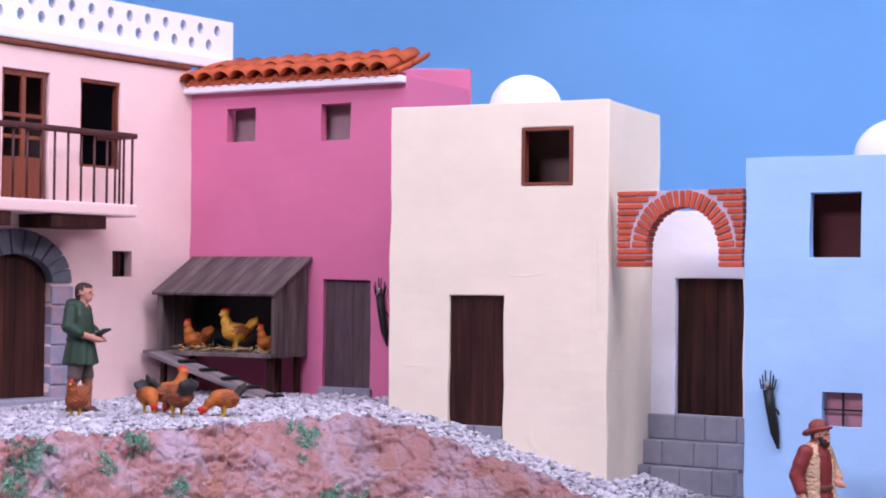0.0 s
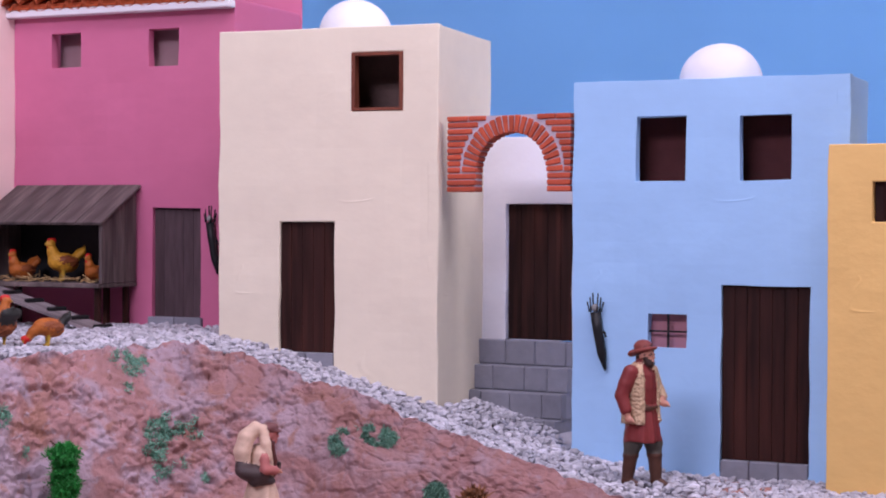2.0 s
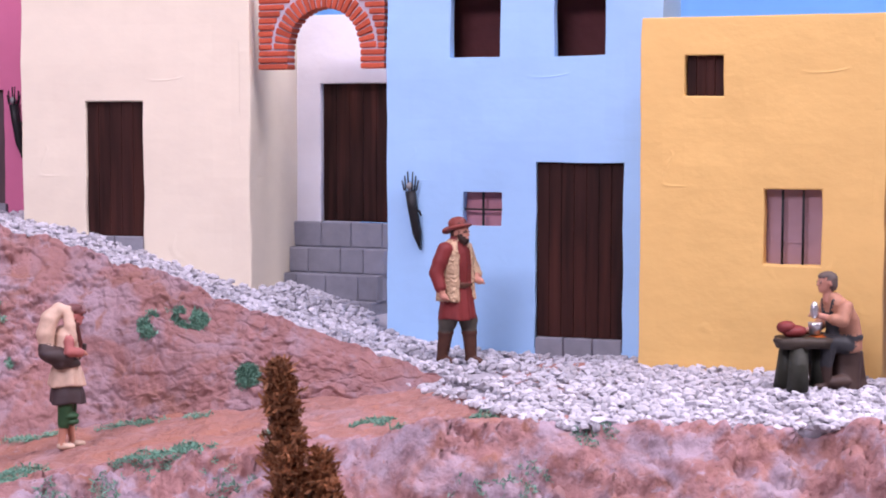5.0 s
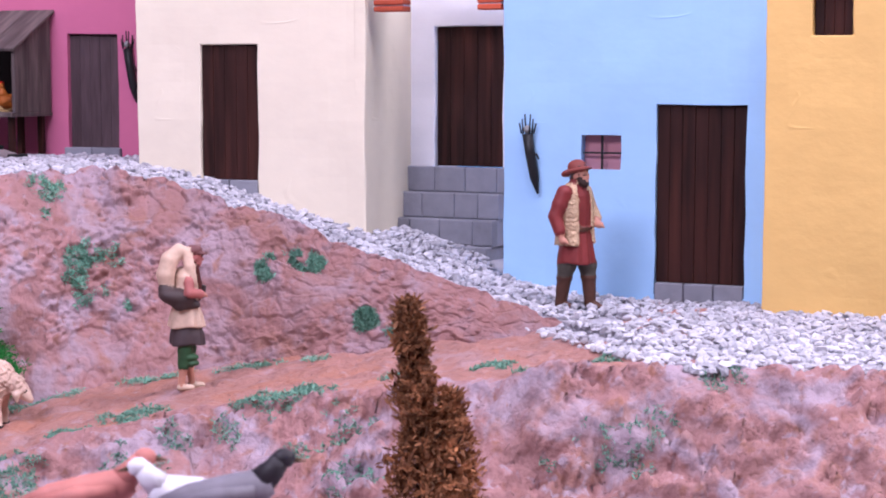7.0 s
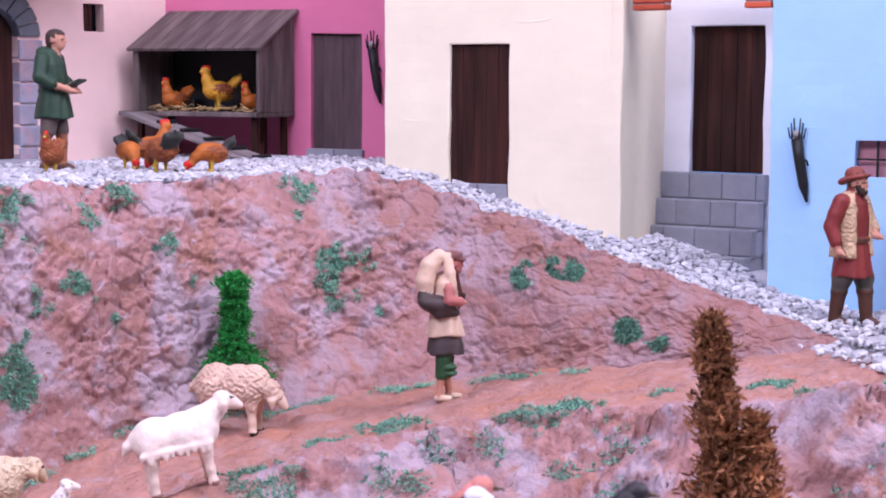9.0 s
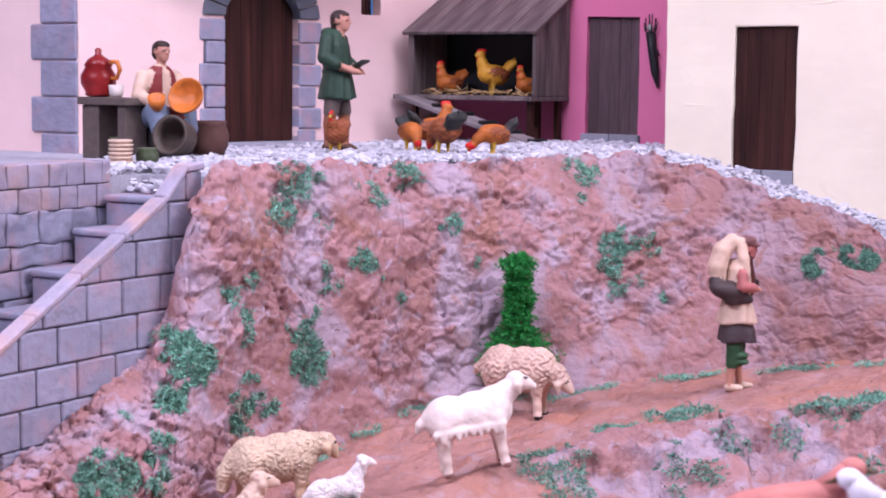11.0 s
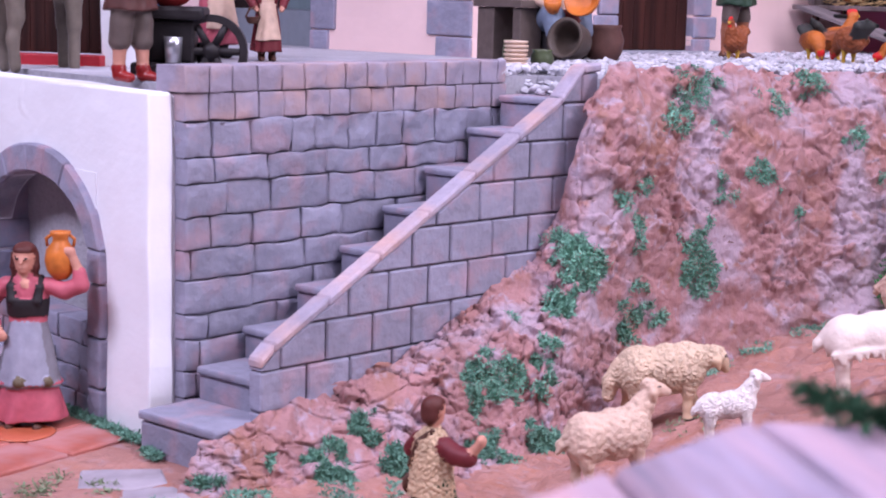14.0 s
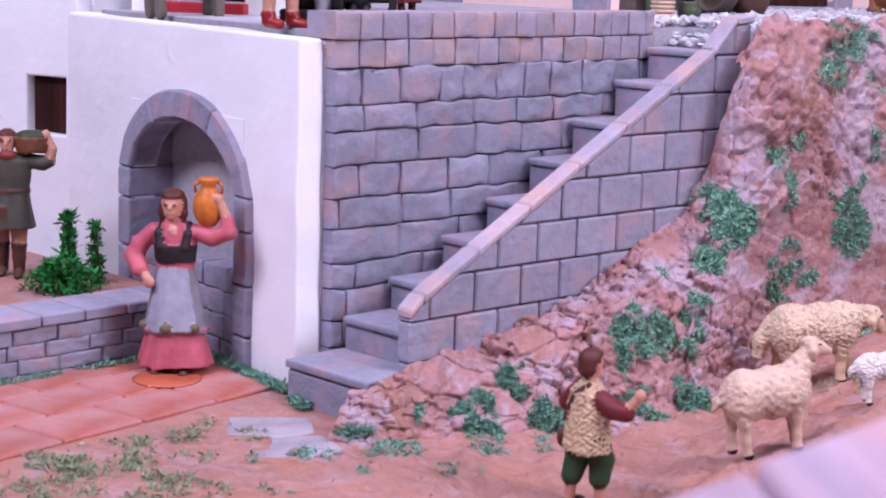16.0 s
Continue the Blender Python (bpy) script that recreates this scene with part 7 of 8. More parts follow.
rm = Matrix.Translation((rx0, CV - 0.034, rz0)) @ Matrix.Rotation(-0.11, 4, "Z") @ Matrix.Rotation(-ang, 4, "Y")
rlen = math.hypot(rx1 - rx0, rz1 - rz0)
ramp = part("ramp", boxed(0, rlen, -0.008, 0.036, -0.004, 0), material("pale_grey_plank", (0.30, 0.25, 0.26), 0.8, 0.5, 180, 30, 0.8, 220, 0.0012, stretch=(0.12, 1, 1), second=(0.12, 0.10, 0.105), amount=0.4), coop, "grey plank ramp with dark cross slats", m=rm, bevel=0.0008)
for k in range(5):
    x = rlen * (0.22 + 0.17 * k)
    part("slat", boxed(x, x + 0.006, 0.002, 0.034, 0.0002, 0.0042), M_BLACK, ramp, bevel=0.0006, segs=1)
bm = bmesh.new()
rng = random.Random(2)
for k in range(90):
    p = Vector((rng.uniform(CU0 + 0.01, CU1 - 0.008), rng.uniform(CV - 0.004, CV + 0.05), CZ0 + rng.uniform(0.001, 0.006)))
    d = Vector((rng.uniform(-1, 1), rng.uniform(-0.6, 0.6), rng.uniform(-0.25, 0.3))).normalized() * rng.uniform(0.008, 0.018)
    tube(bm, [p, p + d], [0.0007, 0.0005], 4)
straw = part("straw", bm, paint("pale_straw", (0.55, 0.36, 0.17)), m=facade(PA, PB))
tagged(straw, "loose pale straw on the coop floor", "straw", kind="stuff")

HEN_MATS = [paint("orange_feathers", (0.42, 0.115, 0.020), bump=0.8), paint("red_comb", (0.55, 0.012, 0.012)), paint("dark_tail", (0.03, 0.03, 0.028)), paint("yellow_leg", (0.5, 0.30, 0.04)), paint("yellow_feathers", (0.62, 0.30, 0.03), bump=0.8), paint("brown_wing", (0.24, 0.065, 0.022), bump=0.8)]


def hen(m, size, label, peck=False, sitting=False, body=0, tail=2):
    h = 0.20 if sitting else 0.36
    f = blob(body, (-0.02, 0, h + 0.02), (0.27, 0.19, 0.20), 0, -14) + blob(body, (0.13, 0, h + 0.04), (0.16, 0.155, 0.17))
    f += both(lambda s: blob(5, (-0.06, s * 0.135, h + 0.05), (0.20, 0.07, 0.115), 0, -10))
    if peck:
        f += limb(body, (0.16, 0, h + 0.04, 0.145), (0.30, 0, h - 0.06, 0.10), (0.38, 0, h - 0.17, 0.07))
        hx, hz = 0.40, h - 0.20
    else:
        f += limb(body, (0.14, 0, h + 0.08, 0.150), (0.21, 0, h + 0.24, 0.10), (0.23, 0, h + 0.37, 0.07))
        hx, hz = 0.24, h + 0.41
    f += blob(body if not peck else 1, (hx + 0.01, 0, hz), (0.080, 0.062, 0.068))
    down = (0.08, -0.03) if peck else (0.0, 0.07)
    for k in range(3):
        f += blob(1, (hx + 0.045 - 0.055 * k + (0.06 if peck else 0), 0, hz + down[1] + (0.05 if peck else 0) - 0.012 * abs(k - 1)), (0.036, 0.022, 0.055))
    f += limb(3, (hx + 0.07, 0, hz - 0.005, 0.022), (hx + (0.10 if peck else 0.13), 0, hz - (0.09 if peck else 0.02), 0.010)) + blob(1, (hx + 0.055, 0, hz - 0.075), (0.026, 0.024, 0.050))
    for k in range(5):
        a = (k - 2) * 0.045
        f += limb(tail, (-0.22, a * 0.7, h + 0.10, 0.075), (-0.34, a * 1.3, h + 0.24, 0.060), (-0.40 + 0.02 * abs(k - 2), a * 1.6, h + 0.34 - 0.03 * abs(k - 2), 0.028))
    if not sitting:
        f += both(lambda s: limb(3, (0.02, s * 0.08, h - 0.13, 0.045), (0.03, s * 0.08, 0.03, 0.020), (0.09, s * 0.09, 0.016, 0.016)))
    return sculpt("hen_figurine", f, HEN_MATS, m, size, label, "hen", cell=0.019, blend=0.035, curls={body: (75, 0.006), 5: (60, 0.010)}, group="hens")


tz = 1.1535
hen(stand(-0.331, 1.900, tz, -62), 0.053, "orange brown hen figurine with dark tail facing the path", True)
hen(stand(-0.312, 1.930, tz, 22), 0.060, "orange brown hen figurine with bright red comb")
hen(stand(-0.290, 1.856, tz, 128), 0.062, "brown hen figurine with a dark raised tail", True, body=5)
hen(stand(-0.240, 1.868, tz, 200), 0.053, "orange hen figurine pecking at the gravel", True)
hen(stand(-0.400, 1.842, tz - 0.002, 262), 0.051, "brown hen figurine beside the man in green", body=5, tail=5)
cm = facade(PA, PB)
hen(cm @ pose(0.058, -0.060, CZ0 + 0.001, 0, 0, 255), 0.058, "orange hen figurine sitting in the coop", sitting=True, tail=0)
hen(cm @ pose(0.124, -0.058, CZ0 + 0.001, 0, 0, 232), 0.065, "yellow hen figurine standing in the coop", body=4, tail=4)
hen(cm @ pose(0.176, -0.058, CZ0 + 0.001, 0, 0, 255), 0.052, "orange hen figurine sitting in the coop corner", sitting=True, tail=0)


# ---- sheep ----
def sheep(m, size, mats, label, head="up", h=0.42, curls=None, fringe=False, fat=1.0, step=0.0):
    """A sheep one unit long: wool, bare face and legs, hooves, and a dark eye."""
    w = fat
    f = blob(0, (-0.20, 0, h + 0.005), (0.20, 0.165 * w, 0.180 * w)) + blob(0, (0.02, 0, h), (0.22, 0.170 * w, 0.180 * w)) + blob(0, (0.17, 0, h + 0.015), (0.16, 0.150 * w, 0.170 * w))
    if head == "fore":
        f += limb(0, (0.18, 0, h + 0.07, 0.125), (0.31, 0, h + 0.135, 0.088), (0.40, 0, h + 0.185, 0.066))
        hx, hz, mx, mz = 0.41, h + 0.200, 0.520, h + 0.130
    elif head == "up":
        f += limb(0, (0.20, 0, h + 0.09, 0.120), (0.29, 0, h + 0.20, 0.088), (0.36, 0, h + 0.290, 0.066))
        hx, hz, mx, mz = 0.375, h + 0.315, 0.500, h + 0.255
    elif head == "level":
        f += limb(0, (0.20, 0, h + 0.07, 0.120), (0.33, 0, h + 0.070, 0.090), (0.41, 0, h + 0.075, 0.076))
        hx, hz, mx, mz = 0.43, h + 0.065, 0.480, h - 0.040
    else:
        f += limb(0, (0.20, 0, h + 0.04, 0.125), (0.33, 0, h - 0.02, 0.095), (0.39, 0, h - 0.075, 0.076))
        hx, hz, mx, mz = 0.405, h - 0.085, 0.480, h - 0.165
    f += limb(1, (hx, 0, hz, 0.062), ((hx * 0.5 + mx * 0.5), 0, (hz + mz) / 2, 0.050), (mx, 0, mz, 0.034)) + blob(0, (hx - 0.03, 0, hz + 0.035), (0.060, 0.060, 0.045))
    f += both(lambda s: limb(1, (hx - 0.012, s * 0.055, hz + 0.018, 0.016), (hx - 0.030, s * 0.088, hz - 0.020, 0.030), (hx - 0.020, s * 0.094, hz - 0.085, 0.014)))
    f += both(lambda s: blob(3, (hx + 0.045, s * 0.044, hz + 0.008), (0.012, 0.010, 0.009)))
    for s in (-1, 1):
        for x, dx in ((-0.26, -0.02 - s * step), (0.17, 0.02 + s * step)):
            f += limb(0, (x, s * 0.085, h - 0.04, 0.085 * w), (x + dx * 0.3, s * 0.09, h - 0.17, 0.056)) + limb(1, (x + dx * 0.3, s * 0.09, h - 0.16, 0.050), (x + dx * 0.8, s * 0.09, h * 0.30, 0.036), (x + dx, s * 0.09, 0.045, 0.038))
            f += limb(2, (x + dx + 0.004, s * 0.09, 0.024, 0.036), (x + dx + 0.022, s * 0.09, 0.014, 0.030))
    if head == "level":
        f += limb(0, (-0.36, 0, h + 0.06, 0.06), (-0.43, 0, h - 0.06, 0.065), (-0.46, 0, h - 0.17, 0.05))
    else:
        f += limb(0, (-0.36, 0, h + 0.05, 0.045), (-0.425, 0, h - 0.01, 0.040), (-0.46, 0, h - 0.06, 0.020))
    if fringe:
        for k in range(15):
            u = k / 14
            f += both(lambda s: limb(0, (-0.34 + 0.56 * u, s * 0.150, h - 0.085, 0.024), (-0.34 + 0.56 * u + 0.018 * math.sin(k * 2.1), s * 0.158, h - 0.135 - 0.022 * math.sin(k * 1.7 + s), 0.013)))
    return sculpt("sheep_figurine", f, mats, m, size, label, "sheep", cell=0.0125, blend=0.028, curls=curls, group="sheep", wide=1.0)


def fleece(name, wool, face, hoof=(0.02, 0.016, 0.02), bump=1.0):
    return [paint(name + "_wool", wool, 0.6, 0.3 * bump, bump, 260, 0.003), paint(name + "_face", face, 0.6, 0.15), paint(name + "_hoof", hoof), BLACKCLOTH]


sheep(pose(-0.190, 1.606, low_ground_z(-0.190, 1.606) + 0.001, 0, 0, -14), 0.094, fleece("tan", (0.62, 0.42, 0.335), (0.64, 0.46, 0.37)), "tan sheep figurine with grazing head by the bush", "down", 0.44, {0: (95, 0.010)}, fat=1.18)
sheep(pose(-0.205, 1.394, low_ground_z(-0.205, 1.394) + 0.001, 0, -10, 16), 0.094, fleece("white", (0.74, 0.62, 0.56), (0.68, 0.54, 0.47), (0.30, 0.17, 0.15), 0.3), "smooth white sheep figurine with raised head on the path", "fore", 0.45, None, True)
sheep(pose(-0.359, 1.400, low_ground_z(-0.359, 1.400) + 0.002, 0, -6, 22), 0.095, fleece("cream", (0.63, 0.465, 0.335), (0.58, 0.40, 0.27)), "cream curly sheep figurine lowering its head", "level", 0.42, {0: (150, 0.010)}, fat=1.12, step=0.05)
sheep(pose(-0.296, 1.312, low_ground_z(-0.296, 1.312) - 0.001, 0, -8, 24), 0.057, fleece("lamb", (0.78, 0.71, 0.69), (0.74, 0.64, 0.60)), "small white curly lamb figurine", "up", 0.42, {0: (120, 0.010)}, fat=0.95)
sheep(pose(-0.350, 1.201, low_ground_z(-0.350, 1.201) + 0.001, 0, -8, 36), 0.081, fleece("beige", (0.63, 0.445, 0.345), (0.58, 0.395, 0.30)), "beige sheep figurine with raised head near the boy", "up", 0.46, {0: (66, 0.006)}, fat=1.16, step=0.03)

# ---- hanging quivers and sword ----
def quiver(m, label, arrows=True, tall=0.080):
    q = thing("torch_holder", m, label, "wall ornament", "wall ornaments")
    bm = bmesh.new()
    tube(bm, [(0, -0.006, tall * 0.80), (0.003, -0.006, tall * 0.55), (0.008, -0.006, tall * 0.22), (0.012, -0.006, 0)], [0.0060, 0.0056, 0.0052, 0.0012], 10)
    part("sheath", bm, M_BLACK, q)
    if arrows:
        for k in range(6):
            a = math.tau * k / 6
            bm = bmesh.new()
            p = (0.007 * math.cos(a), -0.006 + 0.005 * math.sin(a), tall * 0.80)
            tube(bm, [p, (p[0] * 1.35, p[1], tall * (0.94 + 0.06 * (k % 3)))], [0.0009, 0.0008], 5)
            part("prong", bm, M_BLACK, q)
        bm = bmesh.new()
        ball(bm, (0, -0.007, tall * 0.86), (0.0045, 0.004, 0.0045), 0, 8)
        part("stone", bm, paint("grey_pebble", (0.3, 0.3, 0.3)), q)
        bm = bmesh.new()
        tube(bm, [(0.004, -0.006, tall * 0.56), (0.011, -0.006, tall * 0.52), (0.0125, -0.006, tall * 0.46)], [0.0013, 0.0013, 0.001], 5)
        part("hook", bm, M_BLACK, q)
    return q


quiver(facade((0.3333, 1.85), (0.5960, 1.6956)) @ pose(0.0295, 0, 1.129), "black iron torch holder hanging on the blue wall")
quiver(facade(PA, PB) @ pose(0.318, 0, 1.2215), "black iron torch holder hanging on the pink wall", True, 0.085)
sw = thing("hanging_sheath", facade(LEFT_END, QA) @ pose(WL - 0.187, -0.006, 1.205), "dark brown pointed sheath hanging on the pale wall", "wall ornament", "wall ornaments")
bm = bmesh.new()
prism(bm, [(0.025, 0.0), (0.031, 0.012), (0.012, 0.110), (-0.008, 0.105), (0.002, 0.06)], -0.002, 0.004)
part("blade", bm, paint("dark_bronze", (0.06, 0.045, 0.03)), sw, bevel=0.001)


# ---- plants ----
def shard_cloud(name, centres, mat, label, category, kind="", seed=1, size=0.004, per=40, lift=0.6, spread=1.0):
    """Small curled leaves scattered about the given centres (point, radius, normal)."""
    rng = np.random.default_rng(seed)
    per = max(3, int(per))
    c = np.repeat(np.array([c for c, _, _ in centres]), per, 0)
    r = np.repeat(np.array([[r] for _, r, _ in centres]), per, 0)
    nrm = np.repeat(np.array([n for _, _, n in centres]), per, 0)
    n = len(c)

    def unit(v):
        return v / (np.linalg.norm(v, axis=1, keepdims=True) + 1e-9)

    o = rng.normal(0, 0.45, (n, 3)) * r * spread
    o -= nrm * (o * nrm).sum(1, keepdims=True) * 0.75
    p = c + o
    d = unit(rng.normal(0, 1, (n, 3)) * 0.8 + nrm * lift * 1.6)
    s = unit(np.cross(d, rng.normal(0, 1, (n, 3))))
    L = size * rng.uniform(0.6, 1.5, (n, 1))
    w = L * rng.uniform(0.14, 0.30, (n, 1))
    bend = rng.normal(0, 1, (n, 3)) * L * 0.25
    verts = np.stack([p - s * w * 0.6, p + s * w * 0.6, p + d * L * 0.55 + s * w + bend, p + d * L * 0.55 - s * w + bend, p + d * L + bend * 1.8], 1).reshape(-1, 3)
    k = np.arange(n)[:, None] * 5
    quads, tips = (k + np.array([0, 1, 2, 3])).tolist(), (k + np.array([3, 2, 4])).tolist()
    verts, faces = verts.tolist(), [f for pair in zip(quads, tips) for f in pair]
    me = bpy.data.meshes.new(name)
    me.from_pydata(verts, [], faces)
    me.materials.append(mat)
    ob = new(name, me)
    return tagged(ob, label, category, kind=kind) if label else ob


M_MOSS = material("teal_green_moss", (0.19, 0.39, 0.29), 0.9, 0.35, 140, 30, 0.3, 200, 0.001, random_tint=0.3)
M_LEAF = material("vivid_green_leaf", (0.016, 0.20, 0.035), 0.6, 0.35, 120, 30, 0.2, 200, 0.001, random_tint=0.4)
M_DRY = material("dry_brown_leaf", (0.33, 0.13, 0.055), 0.65, 0.5, 160, 40, 0.3, 200, 0.001, random_tint=0.55)
M_TWIG = material("dark_twig", (0.06, 0.03, 0.015), 0.8, 0.3)

# moss flock gathers in patches on the bank, the ridge and the low ground: centre and radius
BANK_MOSS = [(-0.382, 1.565, 1.128, 0.021), (-0.396, 1.537, 1.117, 0.010), (-0.337, 1.633, 1.135, 0.016), (-0.308, 1.678, 1.135, 0.012), (-0.284, 1.712, 1.140, 0.007), (-0.162, 1.813, 1.139, 0.021), (-0.407, 1.468, 1.038, 0.014),
             (-0.361, 1.573, 1.039, 0.017), (-0.370, 1.540, 1.000, 0.017), (-0.399, 1.483, 1.062, 0.007), (-0.331, 1.606, 1.068, 0.017), (-0.270, 1.690, 1.092, 0.010), (-0.289, 1.662, 1.077, 0.005), (-0.444, 1.416, 1.002, 0.019),
             (-0.452, 1.403, 0.986, 0.012), (-0.464, 1.348, 0.935, 0.024), (-0.402, 1.479, 0.963, 0.015), (-0.405, 1.464, 0.943, 0.008), (-0.113, 1.782, 1.059, 0.015), (-0.095, 1.790, 1.069, 0.014), (-0.067, 1.781, 1.021, 0.007),
             (-0.104, 1.779, 1.038, 0.012), (-0.303, 1.637, 1.034, 0.006), (-0.247, 1.706, 1.059, 0.006)]
RIDGE_MOSS = [(0.075, 1.760, 1.058, 0.008), (0.098, 1.757, 1.063, 0.009), (0.122, 1.750, 1.070, 0.007), (0.169, 1.697, 1.015, 0.006), (0.197, 1.681, 1.009, 0.005), (-0.048, 1.544, 0.955, 0.018), (0.077, 1.495, 0.978, 0.023), (0.100, 1.516, 0.978, 0.018),
              (-0.014, 1.462, 0.952, 0.012), (0.028, 1.466, 0.959, 0.016), (-0.050, 1.434, 0.933, 0.016), (-0.105, 1.519, 0.945, 0.014), (-0.153, 1.428, 0.927, 0.022), (0.130, 1.447, 0.965, 0.013), (0.180, 1.532, 0.986, 0.008), (0.280, 1.436, 1.000, 0.017),
              (0.267, 1.503, 0.998, 0.012), (0.359, 1.459, 1.009, 0.008), (0.419, 1.324, 1.021, 0.010), (0.324, 1.309, 0.960, 0.017), (0.364, 1.314, 0.978, 0.010), (0.284, 1.329, 0.939, 0.013), (0.132, 1.384, 0.926, 0.017), (0.094, 1.434, 0.942, 0.012)]
LOW_MOSS = [(-0.602, 1.116, 0.897, 0.010), (-0.573, 1.114, 0.889, 0.013), (-0.612, 1.082, 0.890, 0.009), (-0.550, 1.206, 0.907, 0.010), (-0.538, 1.232, 0.919, 0.007), (-0.526, 1.236, 0.898, 0.011), (-0.527, 1.170, 0.887, 0.017),
            (-0.528, 1.108, 0.886, 0.012), (-0.514, 1.231, 0.890, 0.011), (-0.466, 1.310, 0.894, 0.013), (-0.441, 1.345, 0.890, 0.012), (-0.566, 1.062, 0.889, 0.007), (-0.599, 1.007, 0.890, 0.009), (-0.484, 1.313, 0.912, 0.008),
            (-0.573, 1.157, 0.900, 0.006), (-0.634, 1.042, 0.892, 0.010), (-0.560, 1.190, 0.893, 0.010), (-0.505, 1.195, 0.886, 0.008)]
WORN_MOSS = [(-0.713, 0.986, 0.892, 0.030), (-0.693, 1.022, 0.892, 0.030), (-0.689, 1.073, 0.892, 0.022), (-0.714, 0.948, 0.892, 0.032), (-0.640, 0.975, 0.892, 0.022), (-0.345, 1.395, 0.905, 0.012), (-0.330, 1.375, 0.905, 0.010)]
rng = random.Random(77)
skin_pts, skin_nrm = [], []
for name in ("rock_bank", "ground"):
    me = bpy.data.objects[name].data
    co, no = np.empty(len(me.vertices) * 3), np.empty(len(me.vertices) * 3)
    me.vertices.foreach_get("co", co)
    me.vertices.foreach_get("normal", no)
    skin_pts.append(co.reshape(-1, 3))
    skin_nrm.append(no.reshape(-1, 3))
skin_pts, skin_nrm = np.concatenate(skin_pts), np.concatenate(skin_nrm)


def moss_spots(patches, keep, radius=0.0032, shrink=1.0):
    """Points on the ground within ragged patches, with the ground's normal."""
    out = []
    for px, py, pz_, pr in patches:
        d = np.linalg.norm(skin_pts - np.array([px, py, pz_]), axis=1)
        for i in np.nonzero(d < pr * 2.0)[0]:
            v = Vector(skin_pts[i])
            edge = pr * shrink * (0.80 + 1.5 * noise.noise(v * 36) + 1.0 * noise.noise(v * 95))
            if d[i] < edge and rng.random() < keep:
                nrm = skin_nrm[i] if skin_nrm[i][1] < 0.3 else -skin_nrm[i]
                out.append((tuple(skin_pts[i] + nrm * 0.0008), radius, tuple(nrm)))
    return out


spots = moss_spots(BANK_MOSS, 0.40, shrink=1.15)
foot = smooth_line(FOOT, 300)
for k in range(105, 245):
    if noise.noise((k * 0.09, 3.0, 1.0)) > -0.12:
        for _ in range(5):
            x, y = foot[k][0] + rng.uniform(-0.01, 0.01), foot[k][1] - 0.010 + rng.uniform(-0.008, 0.008)
            spots.append(((x, y, low_ground_z(x, y) + 0.002), 0.004, (0, -0.3, 0.95)))
shard_cloud("moss", spots, M_MOSS, "teal green moss flock on the rock bank", "moss", "stuff", 5, 0.0022, 10, 0.05)
spots = moss_spots(RIDGE_MOSS, 0.85, shrink=1.5) + moss_spots(LOW_MOSS, 0.65, shrink=1.2)
# thin lines of moss at the foot of the fountain wall and the planter
for (x0, y0), (x1, y1), ox, oy in (((-0.790, 1.262), (-0.690, 1.203), -0.006, -0.010), ((-0.965, 0.875), (-0.806, 1.282), 0.006, -0.003), ((-0.690, 1.200), (-0.655, 1.165), -0.006, -0.006)):
    for k in range(260):
        u = rng.random()
        x, y = x0 + (x1 - x0) * u + ox * rng.uniform(0.2, 1.3), y0 + (y1 - y0) * u + oy * rng.uniform(0.2, 1.3)
        if noise.noise((x * 40, y * 40, 2.2)) > -0.25:
            spots.append(((x, y, 0.8962), 0.003, (0, 0, 1)))
shard_cloud("ground_moss", spots, M_MOSS, "teal green moss flock on the ridge and path edges", "moss", "stuff", 6, 0.0022, 13, 0.05)
shard_cloud("dry_moss", moss_spots(WORN_MOSS, 0.42, 0.005, 1.1), material("olive_dry_moss", (0.20, 0.25, 0.15), 0.9, 0.35, 140, 30, 0.3, 200, 0.001, random_tint=0.35), "worn olive green flock on the low ground", "moss", "stuff", 8, 0.0024, 9, 0.05)


def shrub(x, y, z, tall, profile, mat, label, category, seed, per, leaf, lean=(0, 0)):
    """A small bush: a stem with twigs and a crown of many leaves."""
    t = thing("bush", pose(x, y, z), label, category)
    rng = random.Random(seed)
    bm = bmesh.new()
    tube(bm, [(0, 0, -0.01), (lean[0] * 0.5, lean[1] * 0.5, tall * 0.5), (lean[0], lean[1], tall * 0.96)], [0.004, 0.003, 0.0008], 8)
    for k in range(26):
        h = rng.uniform(0.1, 0.95)
        r = float(np.interp(h, [p for p, _ in profile], [q for _, q in profile]))
        a = rng.uniform(0, math.tau)
        p = Vector((lean[0] * h, lean[1] * h, tall * h))
        tube(bm, [p, p + Vector((math.cos(a) * r * 0.8, math.sin(a) * r * 0.8, tall * 0.08))], [0.0011, 0.0005], 5)
    part("trunk", bm, M_TWIG, t)
    centres = []
    for k in range(per):
        h, a0 = rng.uniform(0.0, 1.0), rng.uniform(0, math.tau)
        r = float(np.interp(h, [p for p, _ in profile], [q for _, q in profile])) * math.sqrt(rng.uniform(0.15, 1.0)) * (0.85 + 0.25 * noise.noise((h * 9, seed, 0.5)) + 0.65 * noise.noise((h * 26, math.cos(a0) * 2, math.sin(a0) * 2 + seed)))
        a = a0
        centres.append(((lean[0] * h + math.cos(a) * r, lean[1] * h + math.sin(a) * r, tall * h), leaf * 1.2, (math.cos(a) * 0.5, math.sin(a) * 0.5, 0.7)))
    crown = shard_cloud("crown", centres, mat, "", "", "", seed, leaf, 6)
    crown.parent = t
    return t


